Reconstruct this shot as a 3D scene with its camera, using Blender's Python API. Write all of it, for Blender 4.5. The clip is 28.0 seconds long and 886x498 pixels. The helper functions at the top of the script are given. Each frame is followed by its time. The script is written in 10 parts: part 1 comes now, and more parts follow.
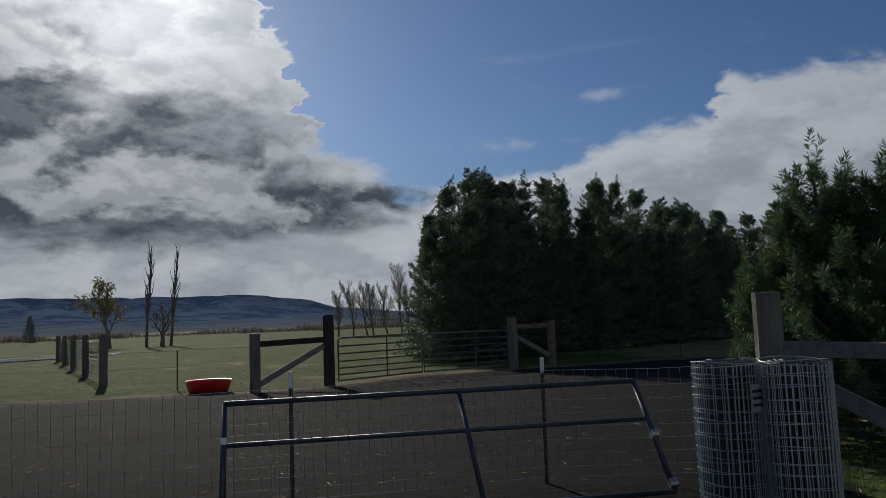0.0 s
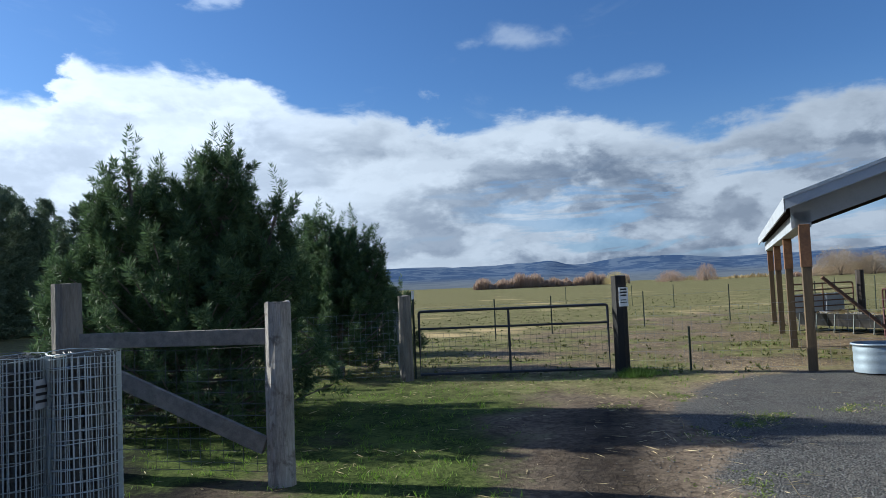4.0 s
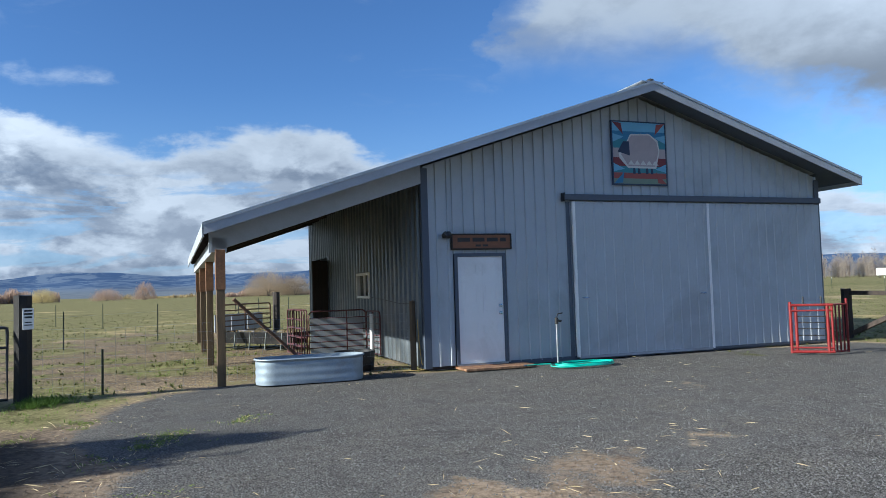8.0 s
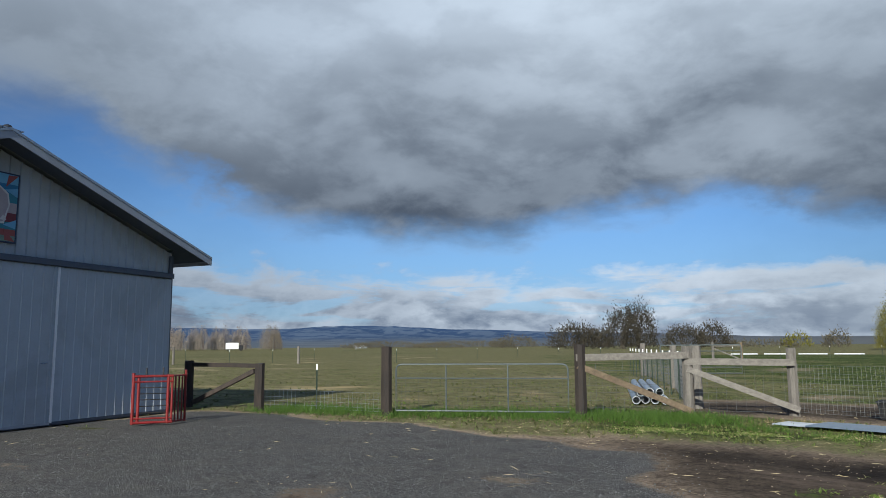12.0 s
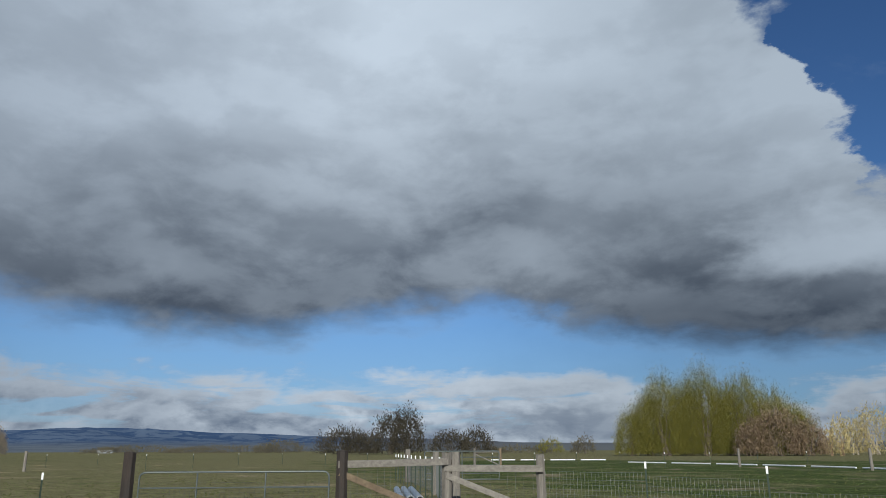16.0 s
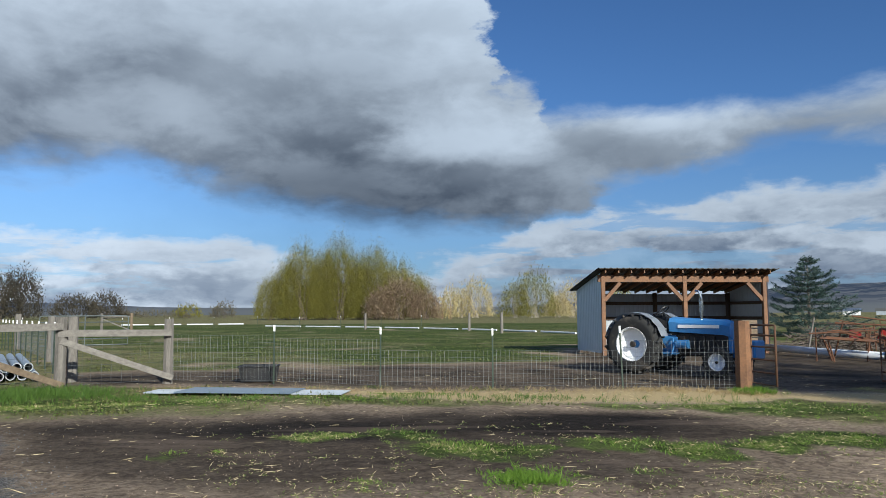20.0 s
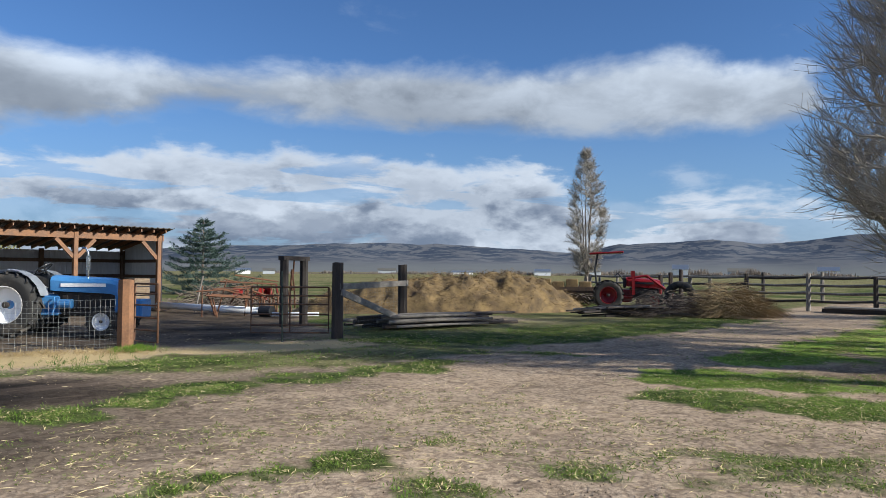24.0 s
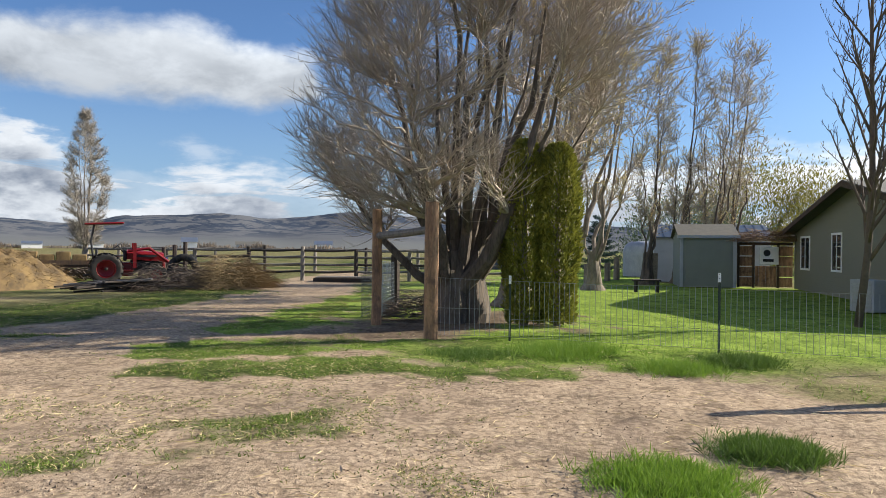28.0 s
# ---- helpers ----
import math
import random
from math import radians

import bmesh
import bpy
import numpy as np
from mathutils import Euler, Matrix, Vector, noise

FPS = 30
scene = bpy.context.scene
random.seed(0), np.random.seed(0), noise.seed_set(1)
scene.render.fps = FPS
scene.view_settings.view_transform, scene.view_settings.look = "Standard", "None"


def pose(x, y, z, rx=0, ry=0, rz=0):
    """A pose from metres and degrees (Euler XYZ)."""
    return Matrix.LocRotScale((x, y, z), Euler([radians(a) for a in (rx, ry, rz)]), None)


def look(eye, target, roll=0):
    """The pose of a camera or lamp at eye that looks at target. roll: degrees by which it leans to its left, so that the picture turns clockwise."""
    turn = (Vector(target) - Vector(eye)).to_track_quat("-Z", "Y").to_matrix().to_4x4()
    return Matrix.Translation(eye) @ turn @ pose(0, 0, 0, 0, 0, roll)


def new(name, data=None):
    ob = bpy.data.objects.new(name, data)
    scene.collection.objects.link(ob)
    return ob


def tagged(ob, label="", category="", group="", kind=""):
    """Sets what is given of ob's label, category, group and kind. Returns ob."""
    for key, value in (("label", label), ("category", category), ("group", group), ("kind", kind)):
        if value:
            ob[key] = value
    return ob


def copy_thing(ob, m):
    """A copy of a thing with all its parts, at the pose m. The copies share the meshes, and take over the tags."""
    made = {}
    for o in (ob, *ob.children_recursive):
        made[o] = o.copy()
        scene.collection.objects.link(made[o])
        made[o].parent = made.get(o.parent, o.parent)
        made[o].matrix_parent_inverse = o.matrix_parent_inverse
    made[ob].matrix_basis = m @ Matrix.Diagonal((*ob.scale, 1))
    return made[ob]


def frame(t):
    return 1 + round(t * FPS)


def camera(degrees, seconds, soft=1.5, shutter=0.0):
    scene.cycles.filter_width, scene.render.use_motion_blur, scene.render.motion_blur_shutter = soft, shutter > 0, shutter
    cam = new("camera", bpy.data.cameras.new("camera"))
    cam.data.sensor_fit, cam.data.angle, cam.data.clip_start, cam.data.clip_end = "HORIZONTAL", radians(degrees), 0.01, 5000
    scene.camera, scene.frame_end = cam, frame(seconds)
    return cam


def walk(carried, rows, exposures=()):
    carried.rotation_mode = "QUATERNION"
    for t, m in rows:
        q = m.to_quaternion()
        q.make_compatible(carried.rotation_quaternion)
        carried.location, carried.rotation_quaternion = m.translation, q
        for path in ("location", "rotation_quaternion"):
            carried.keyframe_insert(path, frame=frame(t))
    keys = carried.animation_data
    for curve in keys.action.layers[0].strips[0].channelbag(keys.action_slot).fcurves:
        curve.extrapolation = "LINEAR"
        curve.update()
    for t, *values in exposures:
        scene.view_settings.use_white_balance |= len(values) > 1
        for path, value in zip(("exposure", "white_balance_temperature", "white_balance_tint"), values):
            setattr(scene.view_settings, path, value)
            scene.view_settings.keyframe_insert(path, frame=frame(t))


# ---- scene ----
cam = camera(62.2, 28.0, 0.6)
PATH = [
    (0.0, pose(0.027, 0.360, 1.571, 95.58, 2.21, 5.15)),
    (0.5, pose(0.081, 0.360, 1.571, 95.16, 2.00, -1.15)),
    (1.0, pose(0.144, 0.374, 1.549, 94.91, 1.58, -7.24)),
    (1.5, pose(0.203, 0.371, 1.546, 94.50, 1.37, -13.49)),
    (2.0, pose(0.247, 0.350, 1.529, 94.27, 1.41, -19.99)),
    (2.5, pose(0.297, 0.359, 1.525, 94.02, 1.58, -26.56)),
    (3.0, pose(0.309, 0.339, 1.533, 93.67, 1.78, -32.87)),
    (3.5, pose(0.278, 0.326, 1.533, 93.36, 2.26, -38.74)),
    (5.5, pose(0.287, 0.266, 1.549, 92.52, 1.95, -56.19)),
    (6.0, pose(0.339, 0.221, 1.552, 92.51, 1.88, -60.50)),
    (6.5, pose(0.355, 0.165, 1.550, 92.53, 1.82, -65.43)),
    (7.0, pose(0.354, 0.097, 1.553, 92.62, 1.75, -71.14)),
    (7.5, pose(0.336, 0.041, 1.552, 92.79, 1.75, -78.05)),
    (8.0, pose(0.353, -0.010, 1.552, 92.95, 1.76, -85.52)),
    (8.5, pose(0.335, -0.042, 1.547, 93.04, 1.73, -93.22)),
    (9.0, pose(0.337, -0.065, 1.542, 93.55, 1.48, -100.18)),
    (9.5, pose(0.340, -0.099, 1.551, 94.60, 1.02, -105.98)),
    (10.0, pose(0.366, -0.165, 1.564, 96.00, 0.45, -111.29)),
    (10.5, pose(0.340, -0.203, 1.556, 97.26, 0.09, -116.36)),
    (11.0, pose(0.321, -0.224, 1.544, 97.98, 0.02, -121.62)),
    (11.5, pose(0.306, -0.240, 1.541, 98.00, 0.13, -126.94)),
    (12.0, pose(0.282, -0.249, 1.538, 97.53, 0.38, -132.38)),
    (12.5, pose(0.256, -0.272, 1.542, 96.88, 0.57, -137.89)),
    (13.0, pose(0.219, -0.310, 1.537, 96.34, 0.69, -143.65)),
    (13.5, pose(0.211, -0.351, 1.546, 96.11, 0.79, -149.18)),
    (15.5, pose(0.156, -0.333, 1.556, 103.71, 0.19, -154.21)),
    (16.0, pose(0.206, -0.342, 1.554, 105.32, 0.20, -149.92)),
    (16.5, pose(0.247, -0.345, 1.556, 104.01, 0.35, -145.60)),
    (17.0, pose(0.239, -0.343, 1.544, 100.79, 0.41, -144.38)),
    (17.5, pose(0.225, -0.354, 1.543, 98.17, 0.43, -147.53)),
    (18.0, pose(0.193, -0.372, 1.548, 96.80, 0.26, -153.45)),
    (18.5, pose(0.131, -0.403, 1.548, 96.19, 0.21, -159.68)),
    (19.0, pose(0.065, -0.416, 1.544, 95.84, 0.21, -165.74)),
    (19.5, pose(0.040, -0.393, 1.543, 95.45, 0.25, -171.52)),
    (20.0, pose(0.022, -0.347, 1.539, 95.02, 0.27, -176.98)),
    (20.5, pose(-0.027, -0.371, 1.548, 94.44, 0.21, -182.41)),
    (21.0, pose(-0.061, -0.361, 1.555, 93.93, 0.18, -187.98)),
    (21.5, pose(-0.096, -0.345, 1.556, 93.49, 0.09, -193.62)),
    (23.5, pose(-0.245, -0.333, 1.554, 92.12, -0.17, -216.06)),
    (24.0, pose(-0.277, -0.263, 1.554, 91.81, -0.41, -221.17)),
    (24.5, pose(-0.310, -0.231, 1.552, 91.37, -0.70, -226.17)),
    (25.0, pose(-0.352, -0.220, 1.549, 90.90, -0.93, -231.26)),
    (25.5, pose(-0.372, -0.212, 1.550, 90.50, -1.12, -236.49)),
    (26.0, pose(-0.387, -0.170, 1.558, 90.23, -1.09, -241.69)),
    (26.5, pose(-0.392, -0.130, 1.557, 90.08, -1.11, -246.52)),
    (27.0, pose(-0.393, -0.101, 1.547, 90.04, -1.05, -250.81)),
    (27.5, pose(-0.400, -0.101, 1.547, 90.00, -0.85, -254.63)),
    (28.0, pose(-0.413, -0.099, 1.541, 90.02, -0.57, -258.09)),
]
# seconds, stops, kelvin, tint
EXPOSURES = [(0.0, -0.75, 6200, 8), (1.0, -0.45, 6100, 7), (2.0, 0.0, 5900, 7), (3.5, 0.5, 5650, 5), (6.0, 0.85, 5550, 5), (9.0, 0.92, 5600, 5), (10.0, 0.55, 5600, 5), (12.0, 0.12, 5700, 5), (13.5, -0.1, 5700, 5), (16.0, -0.15, 5750, 5), (18.0, 0.12, 5750, 5), (20.0, 0.3, 5650, 5), (24.0, 0.62, 5850, 8), (26.0, 0.9, 6350, 9), (28.0, 0.95, 6450, 9)]
walk(cam, PATH, EXPOSURES)

# ---- light: sun and clouded sky ----
SUN_AZ, SUN_EL = 28.5, 25.0          # degrees, anticlockwise from +y, and up
_a, _e = radians(SUN_AZ), radians(SUN_EL)
SUN_DIR = Vector((-math.sin(_a) * math.cos(_e), math.cos(_a) * math.cos(_e), math.sin(_e)))
sun = new("sun", bpy.data.lights.new("sun", "SUN"))
sun.data.energy, sun.data.angle, sun.data.color = 5.0, radians(0.6), (1.0, 0.90, 0.73)
sun.matrix_world = look(SUN_DIR * 100, (0, 0, 0))


class Nodes:
    """A thin wrapper to write node trees in few lines."""

    def __init__(self, tree):
        self.t = tree
        tree.nodes.clear()

    def n(self, kind, **kw):
        node = self.t.nodes.new(kind)
        for key, val in kw.items():
            node.inputs[key].default_value = val
        return node

    def link(self, a, b):
        self.t.links.new(a, b)

    def put(self, val, sock):
        if hasattr(val, "is_linked"):
            self.link(val, sock)
        else:
            sock.default_value = val

    def m(self, op, a, b=0.0, c=0.0, clamp=False):
        node = self.t.nodes.new("ShaderNodeMath")
        node.operation, node.use_clamp = op, clamp
        for k, v in enumerate((a, b, c)):
            self.put(v, node.inputs[k])
        return node.outputs[0]

    def v(self, op, a, b=(0, 0, 0), scale=None):
        node = self.t.nodes.new("ShaderNodeVectorMath")
        node.operation = op
        self.put(a, node.inputs[0])
        self.put(b, node.inputs[1])
        if scale is not None:
            self.put(scale, node.inputs["Scale"])
        return node.outputs["Value"] if op in ("DOT_PRODUCT", "LENGTH") else node.outputs[0]

    def noise(self, vec, scale, detail=4.0, rough=0.55, dist=0.0):
        node = self.n("ShaderNodeTexNoise", Scale=scale, Detail=detail, Roughness=rough, Distortion=dist)
        if vec is not None:
            self.link(vec, node.inputs["Vector"])
        return node.outputs["Fac"]

    def ramp(self, x, lo, hi, a=0.0, b=1.0, smooth=True):
        node = self.t.nodes.new("ShaderNodeMapRange")
        node.interpolation_type = "SMOOTHSTEP" if smooth else "LINEAR"
        for k, val in zip(("Value", "From Min", "From Max", "To Min", "To Max"), (x, lo, hi, a, b)):
            self.put(val, node.inputs[k])
        return node.outputs[0]

    def mix(self, fac, a, b, mode="MIX"):
        node = self.t.nodes.new("ShaderNodeMix")
        node.data_type, node.blend_type = "RGBA", mode
        self.put(fac, node.inputs[0])
        for val, sock in ((a, node.inputs[6]), (b, node.inputs[7])):
            if isinstance(val, tuple) and len(val) == 3:
                val = (*val, 1.0)
            self.put(val, sock)
        return node.outputs[2]


world = bpy.data.worlds.new("sky")
scene.world = world
world.use_nodes = True
W = Nodes(world.node_tree)
sky = W.t.nodes.new("ShaderNodeTexSky")
sky.sky_type, sky.sun_disc = "NISHITA", False
sky.sun_elevation, sky.sun_rotation = _e, -_a
sky.altitude, sky.air_density, sky.dust_density, sky.ozone_density = 400, 1.0, 0.5, 3.0
coord = W.t.nodes.new("ShaderNodeTexCoord").outputs["Generated"]
xyz = W.t.nodes.new("ShaderNodeSeparateXYZ")
W.link(coord, xyz.inputs[0])
dx, dy, dz = xyz.outputs
up_z = W.m("MAXIMUM", dz, 0.0)
flat = W.t.nodes.new("ShaderNodeCombineXYZ")
low = W.m("ADD", up_z, 0.16)
W.link(W.m("DIVIDE", dx, low), flat.inputs[0])
W.link(W.m("DIVIDE", dy, low), flat.inputs[1])
W.link(W.m("MULTIPLY", up_z, 3.0), flat.inputs[2])
plane = flat.outputs[0]
round_dir = W.v("MULTIPLY", coord, (1.0, 1.0, 1.9))
n_big = W.noise(round_dir, 3.2, 3, 0.5)
n_mid = W.noise(round_dir, 7.5, 9, 0.56, 0.25)
n_fine = W.noise(plane, 4.5, 6, 0.6, 0.2)
ripple = W.m("SUBTRACT", W.m("ADD", W.m("MULTIPLY", n_mid, 0.75), W.m("MULTIPLY", n_fine, 0.25)), 0.5)
AZ = W.m("MULTIPLY", W.m("ARCTAN2", W.m("MULTIPLY", dx, -1.0), dy), 57.2958)
EL = W.m("MULTIPLY", W.m("ARCSINE", dz), 57.2958)
# 0 to 360 degrees, clockwise from 53 degrees left of +y, with a little waviness
turn = W.m("ADD", W.m("MODULO", W.m("SUBTRACT", 413.0, AZ), 360.0), W.m("ADD", W.m("MULTIPLY", W.m("SUBTRACT", n_big, 0.5), 3.0), W.m("MULTIPLY", W.m("SUBTRACT", W.noise(W.v("ADD", round_dir, (3.7, 1.3, 0.0)), 9.0, 6, 0.6), 0.5), 13.0)))


def height(points):
    """An edge of a cloud bank: its elevation over the azimuths, both in degrees."""
    node = W.t.nodes.new("ShaderNodeValToRGB")
    el = node.color_ramp.elements
    node.color_ramp.interpolation = "EASE"
    pts = [((53.0 - a) / 360.0, e / 60.0) for a, e in points]
    while len(el) < len(pts):
        el.new(0.5)
    for q, (x, v) in zip(el, pts):
        q.position = x
        q.color = (v, v, v, 1.0)
    W.link(W.m("DIVIDE", turn, 360.0), node.inputs[0])
    return W.m("MULTIPLY", node.outputs[0], 60.0)


def mass(az, el, ra, re):
    """A rounded bank: one at its middle, nought at its edge."""
    a = W.m("DIVIDE", W.m("SUBTRACT", turn, (53.0 - az) % 360), ra)
    e = W.m("DIVIDE", W.m("SUBTRACT", EL, el), re)
    return W.m("SUBTRACT", 1.0, W.m("SQRT", W.m("ADD", W.m("MULTIPLY", a, a), W.m("MULTIPLY", e, e))))


def most(socks):
    out = socks[0]
    for s in socks[1:]:
        out = W.m("MAXIMUM", out, s)
    return out


LOW_TOP = ((53, 58), (26, 50), (20, 27), (17, 21), (14.5, 13), (6, 10.6), (-1, 11.2), (-8, 13), (-14.5, 14), (-17, 17.3), (-25, 16.6), (-33, 14.2), (-41, 14.4), (-46, 12.2), (-53, 13.2), (-61, 11.2), (-73, 13.2), (-84, 10.5), (-92, 7.5),
           (-132, 5.6), (-158, 6.2), (-165, 4.8), (-171, 3.4), (-180, 5.4), (-188, 8.0), (-208, 9.8), (-226, 9.2), (-233, 6.4), (-258, 5.2), (-285, 6.8), (-300, 8.0), (-307, 40))
HIGH_BASE = ((53, 55), (-86, 55), (-88, 20), (-92, 15.5), (-103, 15), (-112, 12), (-118, 9), (-125, 8), (-136, 7.2), (-144.5, 8.7), (-153, 10.4), (-161, 8), (-170, 6.7), (-175, 5.8), (-184, 6.6), (-190, 9.2), (-202, 11.6), (-211, 11.6), (-226, 10.6), (-246, 10.4), (-250, 12), (-254, 55), (-307, 55))
HIGH_TOP = ((53, 2), (-86, 2), (-89, 21), (-98, 27), (-112, 44), (-168, 46), (-177, 31), (-180, 22), (-181.5, 18.5), (-184, 17.6), (-186, 15.2), (-201, 14.9), (-211, 15.4), (-219, 16.2), (-230, 15.6), (-237, 16.3), (-246, 14.8), (-251, 12.5), (-254, 2), (-307, 2))
low_top, high_base, high_top = height(LOW_TOP), height(HIGH_BASE), height(HIGH_TOP)
puff = most([mass(-239.6, 7.0, 4.6, 1.7), mass(-27, 21.5, 2.4, 0.7), mass(-9, 16.5, 4, 1.0), mass(-1, 13.4, 5, 1.2), mass(-50, 18.6, 7, 1.2), mass(-58, 15.2, 4, 1.3), mass(-286, 6, 9, 3), mass(-290, 19, 6, 1.2)])
deck = W.m("MINIMUM", W.m("SUBTRACT", EL, high_base), W.m("SUBTRACT", high_top, EL))
field = W.m("SUBTRACT", low_top, EL)
n_above = W.noise(W.v("ADD", round_dir, (0.0, 0.0, 0.085)), 7.5, 9, 0.56, 0.25)
crumb = W.noise(round_dir, 21.0, 6, 0.6, 0.2)
crumb_above = W.noise(W.v("ADD", round_dir, (0.0, 0.0, 0.034)), 21.0, 6, 0.6, 0.2)
# where a lump thins out overhead its top is lit; where it thickens its base is in shade
lit = W.m("ADD", W.m("MULTIPLY", W.ramp(W.m("SUBTRACT", n_mid, n_above), -0.09, 0.09), 0.76), W.m("MULTIPLY", W.ramp(W.m("SUBTRACT", crumb, crumb_above), -0.14, 0.14), 0.24))
shade = W.m("SUBTRACT", 0.5, lit)
lumps = W.m("MULTIPLY", ripple, 9.0)
dens_low = W.m("MAXIMUM", W.ramp(W.m("ADD", field, lumps), -0.3, 1.3), W.m("MULTIPLY", W.ramp(W.m("ADD", puff, W.m("MULTIPLY", ripple, 4.5)), 0.1, 1.1), 0.42))
dens_deck = W.ramp(W.m("ADD", deck, W.m("MULTIPLY", ripple, 5.5)), -0.6, W.m("MINIMUM", W.ramp(turn, 150.0, 172.0, 5.5, 2.9), W.ramp(turn, 222.0, 236.0, 5.5, 1.4)))
# thin gaps of sky between the low banks
streak = W.noise(W.v("MULTIPLY", coord, (1.0, 1.0, 6.0)), 6.0, 6, 0.6, 0.4)
gaps = W.m("MULTIPLY", W.m("MULTIPLY", W.ramp(streak, 0.50, 0.40), W.ramp(EL, 9.5, 7.5)), W.m("MULTIPLY", W.ramp(EL, 1.0, 2.5), W.ramp(turn, 90.0, 110.0)))
dens_low = W.m("MULTIPLY", dens_low, W.m("SUBTRACT", 1.0, W.m("MULTIPLY", gaps, 0.7)))
dens = W.m("MAXIMUM", dens_low, dens_deck)
wisps = W.m("MULTIPLY", W.ramp(W.noise(plane, 2.2, 8, 0.62, 0.6), 0.6, 0.85), 0.22)
dens = W.m("MAXIMUM", dens, wisps)
# the low banks: lumps in rows, white above and blue-grey below
edge = W.m("ADD", field, lumps)
under = W.ramp(edge, 0.2, 3.4)
rows = W.ramp(W.noise(W.v("MULTIPLY", coord, (1.0, 1.0, 4.2)), 4.6, 6, 0.50, 0.25), 0.42, 0.59)
low_grey = W.m("MULTIPLY", under, W.m("MULTIPLY", W.m("ADD", W.m("ADD", 0.34, W.m("MULTIPLY", rows, 0.30)), W.m("MULTIPLY", shade, 0.75)), W.ramp(turn, 82.0, 110.0, 0.50, 0.95)), clamp=True)
storm = most([mass(45, 14.5, 24, 11), mass(29, 11.5, 16, 7.5), mass(19, 9.0, 11, 3.0), mass(8.5, 9.6, 4.5, 1.6)])
storm_grey = W.m("MULTIPLY", W.ramp(W.m("ADD", storm, W.m("MULTIPLY", ripple, 1.8)), -0.05, 0.5), W.m("ADD", 0.64, W.m("MULTIPLY", shade, 0.8)), clamp=True)
# the high deck: darkest along its flat base
rise = W.m("SUBTRACT", EL, high_base)
weight = W.m("MULTIPLY", W.ramp(turn, 150.0, 180.0, 0.55, 1.0), W.ramp(turn, 232.0, 250.0, 1.0, 0.62))
span = W.ramp(turn, 232.0, 250.0, 19.0, 5.5)
deck_grey = W.m("MULTIPLY", W.ramp(W.m("ADD", rise, W.m("MULTIPLY", ripple, 4.5)), 0.5, span, 0.88, 0.10), weight)
white_lobe = W.m("MULTIPLY", W.ramp(W.m("ADD", mass(-179, 14.5, 10, 3.6), W.m("MULTIPLY", ripple, 0.9)), 0.0, 0.7), 0.8)
deck_grey = W.m("MULTIPLY", deck_grey, W.m("SUBTRACT", 1.0, white_lobe))
which = W.ramp(W.m("SUBTRACT", dens_deck, dens_low), -0.3, 0.3)
folds = W.m("SUBTRACT", W.noise(W.v("MULTIPLY", coord, (1.0, 1.0, 2.3)), 2.6, 4, 0.45, 0.35), 0.5)
deck_grey = W.m("ADD", deck_grey, W.m("ADD", W.m("MULTIPLY", folds, W.ramp(turn, 140.0, 170.0, 0.50, 0.95)), W.m("MULTIPLY", W.m("SUBTRACT", 0.5, W.ramp(W.m("SUBTRACT", n_mid, n_above), -0.16, 0.16)), W.ramp(rise, 0.0, 9.0, 0.22, 0.14))), clamp=True)
glow = W.m("POWER", W.m("MAXIMUM", W.v("DOT_PRODUCT", coord, tuple(SUN_DIR)), 0.0), 70.0)
halo = W.m("POWER", W.m("MAXIMUM", W.v("DOT_PRODUCT", coord, tuple(SUN_DIR)), 0.0), 2.6)
low_cloud = W.mix(low_grey, (0.565, 0.59, 0.625), (0.150, 0.182, 0.240))
low_cloud = W.mix(storm_grey, low_cloud, (0.075, 0.087, 0.108))
deck_cloud = W.mix(deck_grey, (0.62, 0.655, 0.70), (0.085, 0.100, 0.128))
cloud = W.mix(which, low_cloud, deck_cloud)
beside = W.m("MULTIPLY", W.ramp(turn, 104.0, 122.0, 0.0, 1.0), W.ramp(turn, 172.0, 200.0, 1.0, 0.0))
cloud = W.mix(1.0, cloud, W.mix(beside, (1, 1, 1), (0.74, 0.75, 0.77)), "MULTIPLY")
cloud = W.mix(1.0, cloud, W.mix(glow, W.mix(halo, (1, 1, 1), (1.65, 1.62, 1.6)), (4.4, 4.1, 3.8)), "MULTIPLY")
near_sun = W.m("MULTIPLY", W.ramp(turn, 38.0, 50.0), W.ramp(turn, 94.0, 80.0))
cloud = W.mix(1.0, cloud, W.mix(near_sun, (1, 1, 1), (1.2, 1.2, 1.21)), "MULTIPLY")
blue = W.mix(1.0, sky.outputs[0], (0.060, 0.072, 0.090), "MULTIPLY")
blue = W.mix(1.0, blue, W.mix(halo, (1, 1, 1), (1.45, 1.36, 1.28)), "MULTIPLY")
blue = W.mix(W.ramp(EL, 16.0, 1.0, 0.0, 0.55), blue, (0.22, 0.33, 0.47))
both = W.mix(dens, blue, cloud)
# away from the sun the clouds are lit full face
facing = W.m("MULTIPLY", W.ramp(turn, 150.0, 182.0, 0.0, 1.0), W.ramp(turn, 196.0, 226.0, 1.0, 0.0))
both = W.mix(1.0, both, W.mix(facing, (1, 1, 1), (1.38, 1.36, 1.34)), "MULTIPLY")
back = W.n("ShaderNodeBackground", Strength=0.80)
W.link(both, back.inputs[0])
W.link(back.outputs[0], W.t.nodes.new("ShaderNodeOutputWorld").inputs[0])

